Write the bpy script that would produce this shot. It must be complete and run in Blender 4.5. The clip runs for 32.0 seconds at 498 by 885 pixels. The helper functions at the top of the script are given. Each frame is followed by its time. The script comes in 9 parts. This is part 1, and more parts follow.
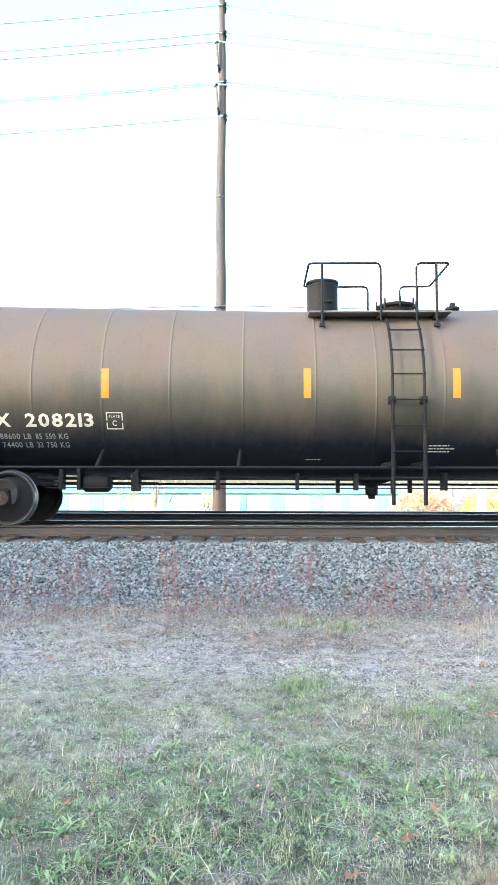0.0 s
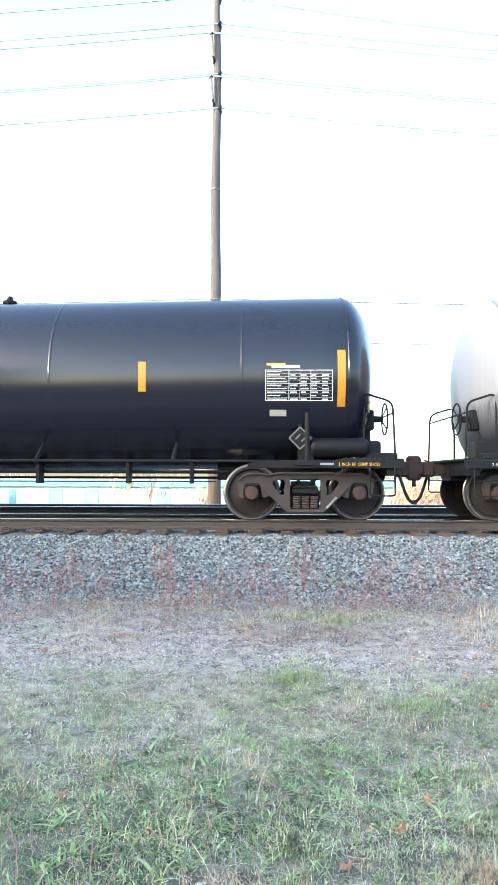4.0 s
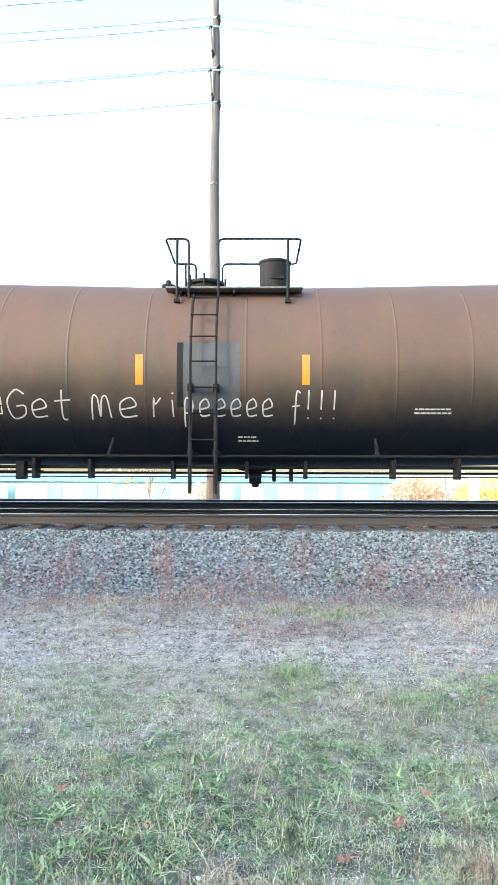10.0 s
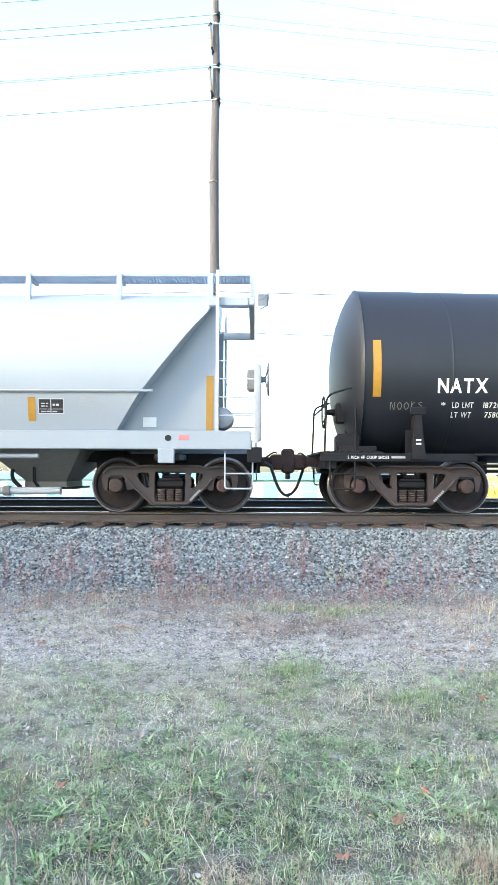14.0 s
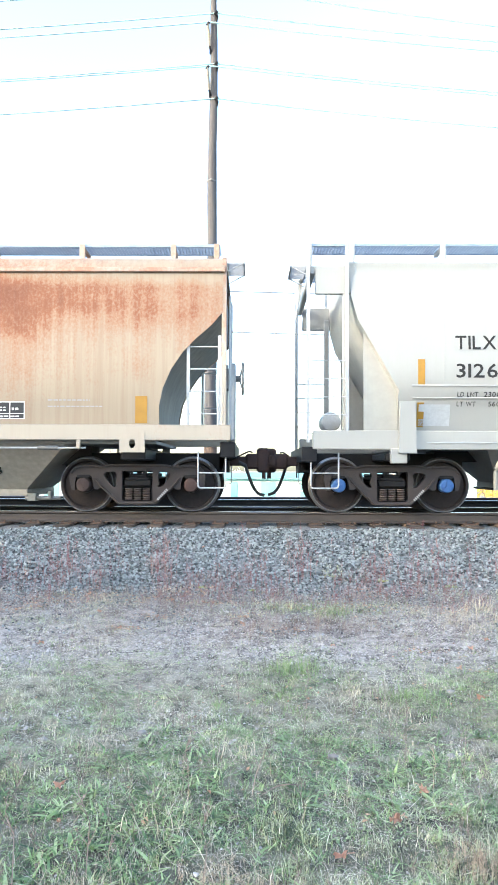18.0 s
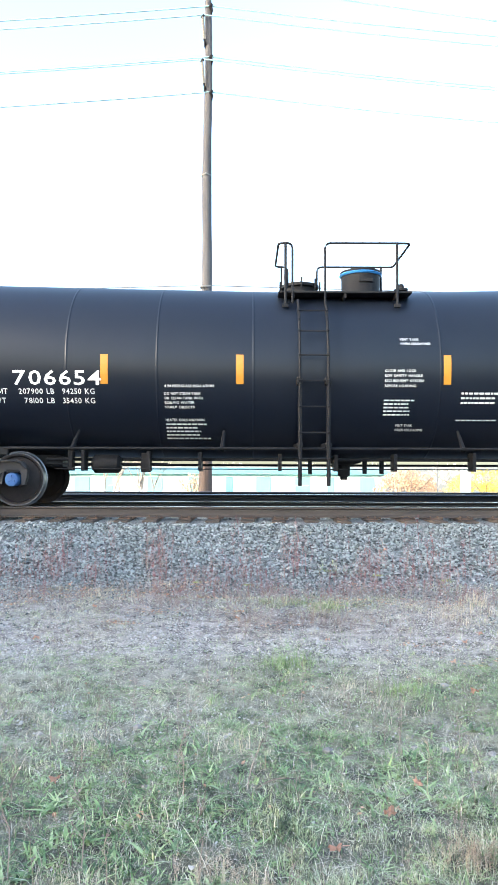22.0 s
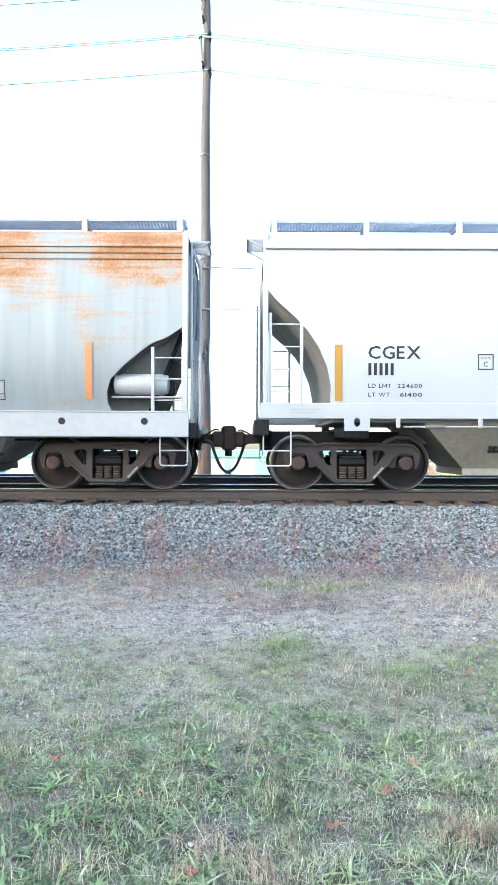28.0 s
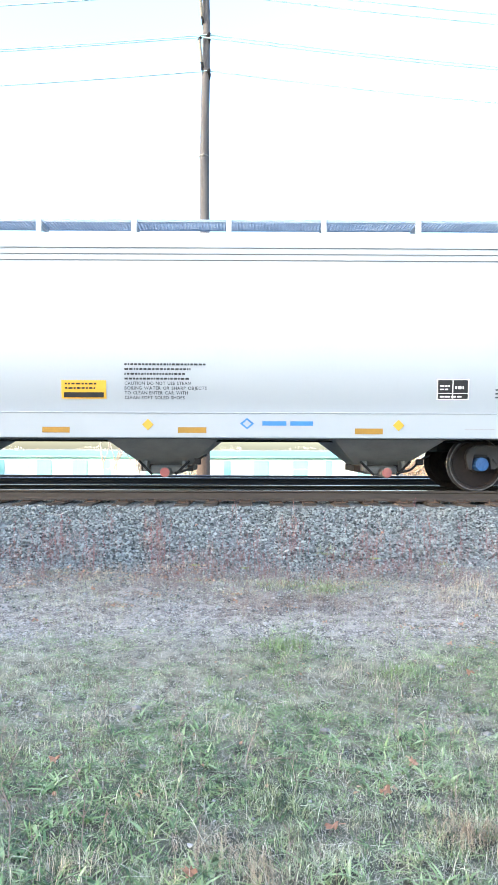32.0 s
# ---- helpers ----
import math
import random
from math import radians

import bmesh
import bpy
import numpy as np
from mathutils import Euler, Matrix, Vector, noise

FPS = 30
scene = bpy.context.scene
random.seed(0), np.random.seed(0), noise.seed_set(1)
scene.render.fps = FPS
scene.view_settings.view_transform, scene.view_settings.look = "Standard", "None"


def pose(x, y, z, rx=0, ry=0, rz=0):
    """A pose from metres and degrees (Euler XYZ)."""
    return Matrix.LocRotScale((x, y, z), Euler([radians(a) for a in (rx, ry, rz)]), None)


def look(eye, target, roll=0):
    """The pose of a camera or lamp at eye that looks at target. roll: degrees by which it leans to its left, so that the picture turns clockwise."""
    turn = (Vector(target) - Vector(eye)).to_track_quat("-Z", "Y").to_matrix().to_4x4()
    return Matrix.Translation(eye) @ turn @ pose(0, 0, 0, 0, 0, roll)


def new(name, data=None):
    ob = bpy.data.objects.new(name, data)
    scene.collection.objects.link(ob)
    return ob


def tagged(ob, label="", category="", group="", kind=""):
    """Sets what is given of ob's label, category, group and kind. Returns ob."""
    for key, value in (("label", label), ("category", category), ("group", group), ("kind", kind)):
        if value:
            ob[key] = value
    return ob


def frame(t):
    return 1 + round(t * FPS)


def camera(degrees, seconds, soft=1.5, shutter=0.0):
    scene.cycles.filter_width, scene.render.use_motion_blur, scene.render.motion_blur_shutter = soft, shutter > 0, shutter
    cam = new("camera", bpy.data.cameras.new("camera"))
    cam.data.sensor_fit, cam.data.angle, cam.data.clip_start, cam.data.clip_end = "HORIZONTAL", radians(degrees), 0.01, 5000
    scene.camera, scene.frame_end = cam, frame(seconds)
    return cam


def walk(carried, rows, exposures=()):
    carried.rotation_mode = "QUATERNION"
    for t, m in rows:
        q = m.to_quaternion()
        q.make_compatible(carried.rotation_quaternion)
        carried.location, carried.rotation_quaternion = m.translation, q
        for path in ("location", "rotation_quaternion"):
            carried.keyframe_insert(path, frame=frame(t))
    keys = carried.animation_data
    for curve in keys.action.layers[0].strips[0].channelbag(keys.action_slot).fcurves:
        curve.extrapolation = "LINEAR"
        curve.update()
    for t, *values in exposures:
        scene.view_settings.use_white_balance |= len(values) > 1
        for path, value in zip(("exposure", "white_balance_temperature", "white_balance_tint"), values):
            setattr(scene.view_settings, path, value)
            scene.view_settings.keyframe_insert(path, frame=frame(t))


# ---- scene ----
def view(yaw, pitch, roll):
    """The camera's pose: yaw to the left, pitch up and roll, in degrees."""
    return Matrix.Translation((0, -12.4, 0.72)) @ pose(0, 0, 0, 0, 0, yaw) @ pose(0, 0, 0, 90 + pitch) @ pose(0, 0, 0, 0, 0, roll)


cam = camera(40.0, 32.0, soft=1.3)
walk(cam, [
    (0, view(1.065, 3.400, 0.129)), (0.5, view(1.131, 3.443, 0.136)), (1, view(1.031, 3.375, 0.066)), (1.5, view(0.940, 3.219, 0.062)),
    (2, view(0.863, 3.227, 0.082)), (2.5, view(0.765, 3.282, 0.108)), (3, view(0.692, 3.245, 0.152)), (3.5, view(0.673, 3.020, 0.150)),
    (5.5, view(0.532, 2.673, 0.204)), (6, view(0.591, 2.483, 0.244)), (6.5, view(0.599, 2.375, 0.227)), (7, view(0.601, 2.343, 0.226)),
    (7.5, view(0.597, 2.334, 0.211)), (8, view(0.626, 2.243, 0.196)), (8.5, view(0.615, 2.119, 0.178)), (9, view(0.600, 2.276, 0.150)),
    (9.5, view(0.561, 2.480, 0.172)), (10, view(0.540, 2.463, 0.184)), (10.5, view(0.532, 2.320, 0.220)), (11, view(0.534, 2.250, 0.211)),
    (11.5, view(0.492, 2.322, 0.160)), (12, view(0.483, 2.327, 0.173)), (12.5, view(0.475, 2.133, 0.175)), (13, view(0.481, 2.144, 0.174)),
    (13.5, view(0.475, 2.274, 0.182)), (14, view(0.499, 2.286, 0.207)), (14.5, view(0.523, 2.098, 0.237)), (16.5, view(0.436, 1.986, 0.215)),
    (17, view(0.407, 2.043, 0.212)), (17.5, view(0.384, 2.134, 0.219)), (18, view(0.324, 2.237, 0.203)), (18.5, view(0.255, 2.267, 0.190)),
    (19, view(0.176, 2.314, 0.192)), (19.5, view(0.178, 2.281, 0.213)), (20, view(0.110, 2.085, 0.198)), (20.5, view(0.022, 1.880, 0.238)),
    (21, view(-0.064, 1.905, 0.198)), (21.5, view(-0.093, 1.907, 0.183)), (22, view(-0.094, 1.817, 0.162)), (22.5, view(-0.099, 1.650, 0.206)),
    (23, view(-0.095, 1.568, 0.204)), (23.5, view(-0.099, 1.453, 0.220)), (24, view(-0.092, 1.420, 0.214)), (24.5, view(-0.083, 1.318, 0.196)),
    (25, view(-0.075, 1.114, 0.213)), (25.5, view(-0.117, 1.058, 0.181)), (27.5, view(-0.196, 0.185, 0.179)), (28, view(-0.202, 0.376, 0.194)),
    (28.5, view(-0.211, 0.506, 0.188)), (29, view(-0.199, 0.509, 0.205)), (29.5, view(-0.185, 0.648, 0.157)), (30, view(-0.169, 0.721, 0.205)),
    (30.5, view(-0.193, 0.708, 0.166)), (31, view(-0.220, 0.589, 0.217)), (31.5, view(-0.287, 0.516, 0.172)), (32, view(-0.275, 0.441, 0.196)),
], exposures=[(0, 2.98, 6200, 8), (3, 2.98, 6200, 8), (8, 2.96, 6200, 8), (14, 2.94, 6150, 8), (20, 2.92, 6150, 8), (28, 2.9, 6100, 8), (32, 2.9, 6100, 8)])

# ---- light: a low sun from the left, a little on the camera's side of the line, under a pale clear sky ----
SUN = Vector((-0.79, -0.55, 0.265)).normalized()
world = bpy.data.worlds.new("sky")
scene.world = world
world.use_nodes = True
wn = world.node_tree.nodes
sky = wn.new("ShaderNodeTexSky")
sky.sky_type, sky.sun_disc = "NISHITA", False
sky.sun_elevation, sky.sun_rotation = math.asin(SUN.z), math.atan2(SUN.x, SUN.y)
sky.air_density, sky.dust_density = 1.0, 2.5
wn["Background"].inputs["Strength"].default_value = 0.15
world.node_tree.links.new(sky.outputs[0], wn["Background"].inputs["Color"])
sun = new("sun", bpy.data.lights.new("sun", "SUN"))
sun.data.energy, sun.data.angle, sun.data.color = 0.5, radians(0.9), (1.0, 0.93, 0.82)
sun.matrix_world = look(SUN * 50, (0, 0, 0))


# ---- materials ----
def mat(name, c1, c2=None, rough=0.6, metal=0.0, scale=6.0, bump=0.0, stretch=(1, 1, 1), bscale=None, island=False, obrand=0.0, coat=0.0):
    """A surface whose colour varies between c1 and c2 by noise at two scales, with fine relief."""
    m = bpy.data.materials.new(name)
    m.use_nodes = True
    nt = m.node_tree
    n, l = nt.nodes, nt.links
    b = n["Principled BSDF"]
    b.inputs["Roughness"].default_value, b.inputs["Metallic"].default_value = rough, metal
    b.inputs["Coat Weight"].default_value = coat
    c2 = c2 or tuple(v * 0.75 for v in c1)
    tc = n.new("ShaderNodeTexCoord")
    mp = n.new("ShaderNodeMapping")
    mp.inputs["Scale"].default_value = stretch
    l.new(tc.outputs["Object"], mp.inputs["Vector"])
    big, small = n.new("ShaderNodeTexNoise"), n.new("ShaderNodeTexNoise")
    big.inputs["Scale"].default_value, small.inputs["Scale"].default_value = scale * 0.3, scale * 4
    big.inputs["Detail"].default_value = small.inputs["Detail"].default_value = 6
    for t in (big, small):
        l.new(mp.outputs[0], t.inputs["Vector"])
    add = n.new("ShaderNodeMath")
    add.operation = "MULTIPLY_ADD"
    l.new(big.outputs["Fac"], add.inputs[0])
    add.inputs[1].default_value = 0.6
    sm = n.new("ShaderNodeMath")
    sm.operation = "MULTIPLY"
    sm.inputs[1].default_value = 0.4
    l.new(small.outputs["Fac"], sm.inputs[0])
    l.new(sm.outputs[0], add.inputs[2])
    fac = add.outputs[0]
    if island or obrand:
        src = n.new("ShaderNodeNewGeometry" if island else "ShaderNodeObjectInfo").outputs["Random Per Island" if island else "Random"]
        av = n.new("ShaderNodeMath")
        av.operation = "MULTIPLY_ADD"
        l.new(src, av.inputs[0])
        av.inputs[1].default_value = 0.8 if island else obrand
        half = n.new("ShaderNodeMath")
        half.operation = "MULTIPLY"
        half.inputs[1].default_value = 0.35
        l.new(fac, half.inputs[0])
        l.new(half.outputs[0], av.inputs[2])
        fac = av.outputs[0]
    else:
        mr = n.new("ShaderNodeMapRange")
        mr.inputs["From Min"].default_value, mr.inputs["From Max"].default_value = 0.3, 0.7
        l.new(fac, mr.inputs["Value"])
        fac = mr.outputs[0]
    mix = n.new("ShaderNodeMix")
    mix.data_type = "RGBA"
    mix.inputs["A"].default_value, mix.inputs["B"].default_value = (*c1, 1), (*c2, 1)
    l.new(fac, mix.inputs["Factor"])
    l.new(mix.outputs["Result"], b.inputs["Base Color"])
    if bump:
        bn = n.new("ShaderNodeTexNoise")
        bn.inputs["Scale"].default_value, bn.inputs["Detail"].default_value = bscale or scale * 8, 8
        l.new(mp.outputs[0], bn.inputs["Vector"])
        bp = n.new("ShaderNodeBump")
        bp.inputs["Strength"].default_value, bp.inputs["Distance"].default_value = bump, 0.02
        l.new(bn.outputs["Fac"], bp.inputs["Height"])
        l.new(bp.outputs[0], b.inputs["Normal"])
    return m


class Graph:
    """Short writing of node materials."""

    def __init__(self, name, rough=0.5):
        self.m = bpy.data.materials.new(name)
        self.m.use_nodes = True
        self.n, self.l = self.m.node_tree.nodes, self.m.node_tree.links
        self.b = self.n["Principled BSDF"]
        self.b.inputs["Roughness"].default_value = rough
        self.tc = self.n.new("ShaderNodeTexCoord").outputs["Object"]
        s = self.n.new("ShaderNodeSeparateXYZ")
        self.l.new(self.tc, s.inputs[0])
        self.x, self.y, self.z = s.outputs

    def put(self, sock, v):
        if isinstance(v, (int, float)):
            sock.default_value = v
        elif isinstance(v, tuple):
            sock.default_value = (*v, 1) if len(sock.default_value) == 4 else v
        else:
            self.l.new(v, sock)

    def noise(self, scale, stretch=(1, 1, 1), detail=6, rough=0.6):
        mp = self.n.new("ShaderNodeMapping")
        mp.inputs["Scale"].default_value = stretch
        self.l.new(self.tc, mp.inputs["Vector"])
        t = self.n.new("ShaderNodeTexNoise")
        t.inputs["Scale"].default_value, t.inputs["Detail"].default_value, t.inputs["Roughness"].default_value = scale, detail, rough
        self.l.new(mp.outputs[0], t.inputs["Vector"])
        return t.outputs["Fac"]

    def math(self, op, a, b=0.0, c=0.0):
        t = self.n.new("ShaderNodeMath")
        t.operation = op
        for s, v in zip(t.inputs, (a, b, c)):
            self.put(s, v)
        return t.outputs[0]

    def step(self, v, lo, hi, to0=0.0, to1=1.0):
        t = self.n.new("ShaderNodeMapRange")
        for k, w in (("Value", v), ("From Min", lo), ("From Max", hi), ("To Min", to0), ("To Max", to1)):
            self.put(t.inputs[k], w)
        return t.outputs[0]

    def mix(self, f, a, b):
        t = self.n.new("ShaderNodeMix")
        t.data_type = "RGBA"
        self.put(t.inputs["Factor"], f)
        self.put(t.inputs["A"], a)
        self.put(t.inputs["B"], b)
        return t.outputs["Result"]

    def done(self, col, rough=None, bump=None, strength=0.3, dist=0.01):
        self.put(self.b.inputs["Base Color"], col)
        if rough is not None:
            self.put(self.b.inputs["Roughness"], rough)
        if bump is not None:
            t = self.n.new("ShaderNodeBump")
            t.inputs["Strength"].default_value, t.inputs["Distance"].default_value = strength, dist
            self.put(t.inputs["Height"], bump)
            self.l.new(t.outputs[0], self.b.inputs["Normal"])
        return self.m


M = {}


def dusty_tank(name, dust, paint, line, width, rough=0.38, streak=0.35, amount=1.0):
    """Dark tank paint under a film of road dust that settled on the upper flanks and was washed down in streaks."""
    g = Graph(name, rough)
    st = g.noise(2.2, (3.0, 3.0, 0.25))
    bl = g.noise(0.8)
    fine = g.noise(40, detail=4)
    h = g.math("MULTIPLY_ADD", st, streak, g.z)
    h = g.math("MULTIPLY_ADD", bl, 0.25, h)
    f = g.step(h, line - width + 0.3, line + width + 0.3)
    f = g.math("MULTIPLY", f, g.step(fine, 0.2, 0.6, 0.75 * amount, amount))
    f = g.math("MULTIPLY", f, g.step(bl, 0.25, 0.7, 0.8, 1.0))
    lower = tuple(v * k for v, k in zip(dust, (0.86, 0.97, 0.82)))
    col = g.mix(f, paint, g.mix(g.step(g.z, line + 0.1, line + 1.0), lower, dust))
    # warm, olive and bluish-grey patches in the dust
    for sc, lo, hi, kk, am in ((1.3, 0.45, 0.7, (1.18, 0.9, 0.8), 0.5), (0.7, 0.48, 0.7, (0.92, 1.0, 0.72), 0.6), (1.9, 0.5, 0.75, (0.8, 0.88, 1.08), 0.5)):
        tone = tuple(min(1, v * k) for v, k in zip(dust, kk))
        col = g.mix(g.math("MULTIPLY", f, g.step(g.noise(sc, (1, 1, 0.6)), lo, hi, 0, am)), col, tone)
    drip = g.step(g.noise(1.0, (9, 9, 0.3), 4), 0.56, 0.8, 0, 0.3)
    col = g.mix(drip, col, tuple(v * 0.5 for v in dust))
    return g.done(col, g.step(f, 0, 1, rough, 0.7), fine, 0.05, 0.004)


def rusted(name, paint, rust, amount, streaks=(5, 5, 0.3), lo=0.42, hi=0.7, zlow=1.2, zhigh=4.0, dirt=(0.3, 0.25, 0.2)):
    """Old paint with rust that bleeds down from the top."""
    g = Graph(name, 0.6)
    n1 = g.noise(1.1, streaks)
    n2 = g.noise(0.55)
    n3 = g.noise(22, (1, 1, 0.6), 5)
    f = g.math("ADD", g.math("MULTIPLY", n1, 0.5), g.math("MULTIPLY", n2, 0.35))
    f = g.math("MULTIPLY_ADD", n3, 0.28, f)
    f = g.math("ADD", f, g.step(g.z, zlow, zhigh, -0.12, 0.07))
    f = g.step(f, lo, hi, 0, amount)
    f = g.math("MINIMUM", g.math("MAXIMUM", f, 0.0), 1.0)
    col = g.mix(f, paint, rust)
    d = g.step(g.noise(3.0, (6, 6, 0.15)), 0.5, 0.85, 0, 0.45)
    col = g.mix(d, col, dirt)
    return g.done(col, g.step(f, 0, 1, 0.42, 0.8), n3, 0.12, 0.004)


def bleeding(name, paint, rust, deep, low, high, blot, stri, lo, hi, wash, washes, bias=(-0.16, 0.10), streak=0.3, crown=0.0):
    """Old paint under rust that starts in broad blots along the top and thins out downwards, with washed streaks."""
    g = Graph(name, 0.6)
    big = g.noise(1.0, blot, 4)
    st = g.noise(1.0, stri, 5)
    fine = g.noise(26, (1, 1, 0.8), 5)
    f = g.math("ADD", g.math("MULTIPLY", big, 0.62), g.math("MULTIPLY", st, streak))
    f = g.math("MULTIPLY_ADD", fine, 0.16, f)
    f = g.math("ADD", f, g.step(g.z, low, high, *bias))
    f = g.math("SUBTRACT", f, g.step(g.z, 3.62, 3.8, 0, crown))
    r = g.step(f, lo, hi)
    k = g.math("MULTIPLY", r, g.step(fine, 0.3, 0.55, 0.62, 1.0))
    w = g.step(g.noise(1.0, wash, 5), 0.42, 0.72)
    col = g.mix(g.math("MULTIPLY", w, 0.6), paint, washes)
    col = g.mix(k, col, rust)
    col = g.mix(g.math("MULTIPLY", g.step(f, hi - 0.06, hi + 0.12), 0.85), col, deep)
    return g.done(col, g.step(k, 0, 1, 0.45, 0.85), fine, 0.12, 0.004)


def soot_and_shade_tank():
    """Grey paint that turns blue-black towards the belly, soot and painted shade in one fade, with short soot runs
    where the two meet.
    """
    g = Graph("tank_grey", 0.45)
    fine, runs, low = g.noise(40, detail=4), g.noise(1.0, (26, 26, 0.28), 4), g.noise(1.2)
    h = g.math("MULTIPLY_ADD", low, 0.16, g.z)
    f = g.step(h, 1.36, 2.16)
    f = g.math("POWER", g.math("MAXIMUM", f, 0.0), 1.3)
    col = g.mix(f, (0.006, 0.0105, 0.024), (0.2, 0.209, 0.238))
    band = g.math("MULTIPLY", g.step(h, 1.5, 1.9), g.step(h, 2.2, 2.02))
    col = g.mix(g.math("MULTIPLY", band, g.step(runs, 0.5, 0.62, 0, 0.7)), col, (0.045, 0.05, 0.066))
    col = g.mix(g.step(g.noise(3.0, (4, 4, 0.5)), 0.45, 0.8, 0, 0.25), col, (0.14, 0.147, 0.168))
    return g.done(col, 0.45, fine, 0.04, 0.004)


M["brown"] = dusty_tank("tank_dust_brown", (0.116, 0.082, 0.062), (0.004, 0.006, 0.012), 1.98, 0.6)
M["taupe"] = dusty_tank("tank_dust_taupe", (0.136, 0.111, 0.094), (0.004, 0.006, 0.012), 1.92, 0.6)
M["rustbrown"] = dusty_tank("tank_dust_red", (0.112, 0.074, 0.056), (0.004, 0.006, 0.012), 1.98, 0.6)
M["black"] = dusty_tank("tank_black_gloss", (0.017, 0.021, 0.034), (0.008, 0.010, 0.018), 2.6, 0.7, 0.2, 0.3, 0.2)
M["charcoal"] = dusty_tank("tank_charcoal", (0.032, 0.035, 0.043), (0.012, 0.014, 0.02), 2.3, 0.9, 0.42, 0.45, 0.3)
# the raised dust colour here also holds the sheen of the upper flanks
M["satin"] = dusty_tank("tank_black_satin", (0.0185, 0.024, 0.037), (0.005, 0.0075, 0.015), 2.4, 0.9, 0.32, 0.3, 0.3)
M["greytank"] = soot_and_shade_tank()
M["iron"] = mat("dark_iron", (0.008, 0.009, 0.012), (0.018, 0.017, 0.018), 0.7, 0.1, 8, 0.15)
M["blackpaint"] = mat("black_paint", (0.005, 0.006, 0.009), (0.011, 0.011, 0.013), 0.6, 0, 8, 0.1)
M["frame"] = mat("cast_steel_dusty", (0.072, 0.059, 0.056), (0.034, 0.03, 0.031), 0.8, 0, 7, 0.4, obrand=0.6)
M["rustframe"] = mat("cast_steel_rusty", (0.068, 0.047, 0.042), (0.034, 0.027, 0.026), 0.85, 0, 6, 0.4)
M["wheel"] = mat("wheel_steel", (0.014, 0.0125, 0.014), (0.034, 0.025, 0.024), 0.65, 0.2, 5, 0.2)
M["tread"] = mat("polished_tread", (0.3, 0.3, 0.31), (0.2, 0.2, 0.21), 0.36, 0.9, 10)
M["rim"] = mat("worn_wheel_rim", (0.13, 0.133, 0.145), (0.08, 0.08, 0.088), 0.5, 0.2, 8)
M["bearing"] = mat("bearing_rust", (0.08, 0.04, 0.035), (0.034, 0.026, 0.025), 0.8, 0, 12, 0.3, obrand=0.7)
M["bluecap"] = mat("blue_bearing_cap", (0.03, 0.12, 0.34), (0.03, 0.08, 0.22), 0.6, 0, 14, 0.2)
M["spring"] = mat("spring_steel", (0.15, 0.112, 0.1), (0.07, 0.054, 0.05), 0.7, 0.1, 10)
M["redframe"] = mat("cast_steel_red_rust", (0.1, 0.06, 0.052), (0.05, 0.031, 0.028), 0.85, 0, 6, 0.4)
M["darkframe"] = mat("cast_steel_black", (0.028, 0.028, 0.032), (0.05, 0.044, 0.042), 0.75, 0, 7, 0.3)
M["coupler"] = mat("coupler_rust", (0.026, 0.017, 0.016), (0.055, 0.029, 0.025), 0.85, 0, 9, 0.4)
M["hose"] = mat("rubber_hose", (0.015, 0.015, 0.015), (0.03, 0.03, 0.03), 0.7)
M["marker"] = mat("amber_reflector", (0.5, 0.22, 0.015), (0.42, 0.17, 0.015), 0.35, 0, 30)
M["markery"] = mat("yellow_reflector", (0.5, 0.33, 0.02), (0.42, 0.27, 0.02), 0.35, 0, 30)
M["white"] = mat("white_lettering", (0.78, 0.78, 0.76), (0.6, 0.6, 0.58), 0.6, 0, 20)
M["cream"] = mat("aged_white_lettering", (0.7, 0.66, 0.58), (0.5, 0.46, 0.4), 0.6, 0, 20)
M["yellow"] = mat("yellow_lettering", (0.75, 0.42, 0.03), (0.6, 0.33, 0.03), 0.5, 0, 20)
M["ink"] = mat("black_lettering", (0.012, 0.012, 0.014), (0.03, 0.03, 0.032), 0.95, 0, 20)
M["greyink"] = mat("faded_grey_lettering", (0.25, 0.25, 0.26), (0.35, 0.35, 0.36), 0.6, 0, 20)
M["redink"] = mat("faded_red_lettering", (0.55, 0.12, 0.12), (0.6, 0.25, 0.24), 0.6, 0, 20)
M["chalk"] = mat("white_chalk", (0.62, 0.6, 0.57), (0.3, 0.28, 0.26), 0.9, 0, 30)
M["whitecar"] = rusted("white_car_paint", (0.335, 0.366, 0.402), (0.29, 0.31, 0.335), 0.45, (1, 1, 0.3), 0.5, 0.85, dirt=(0.34, 0.365, 0.39))
M["bluewhite"] = rusted("pale_blue_white_paint", (0.262, 0.299, 0.336), (0.245, 0.275, 0.3), 0.45, (1, 1, 0.3), 0.5, 0.85, dirt=(0.28, 0.31, 0.34))
M["lowwhite"] = mat("grey_white_dusty_paint", (0.36, 0.39, 0.425), (0.28, 0.3, 0.32), 0.5, 0, 2)
M["greige"] = mat("greige_paint", (0.36, 0.36, 0.335), (0.28, 0.28, 0.26), 0.5, 0, 2)
M["creamcar"] = bleeding("cream_paint_rusted", (0.285, 0.232, 0.172), (0.25, 0.108, 0.056), (0.135, 0.047, 0.028), 1.5, 3.3, (0.36, 0.36, 0.5), (9, 9, 0.4), 0.43, 0.6, (11, 11, 0.35), (0.22, 0.152, 0.104), (-0.17, 0.07), 0.26, 0.13)
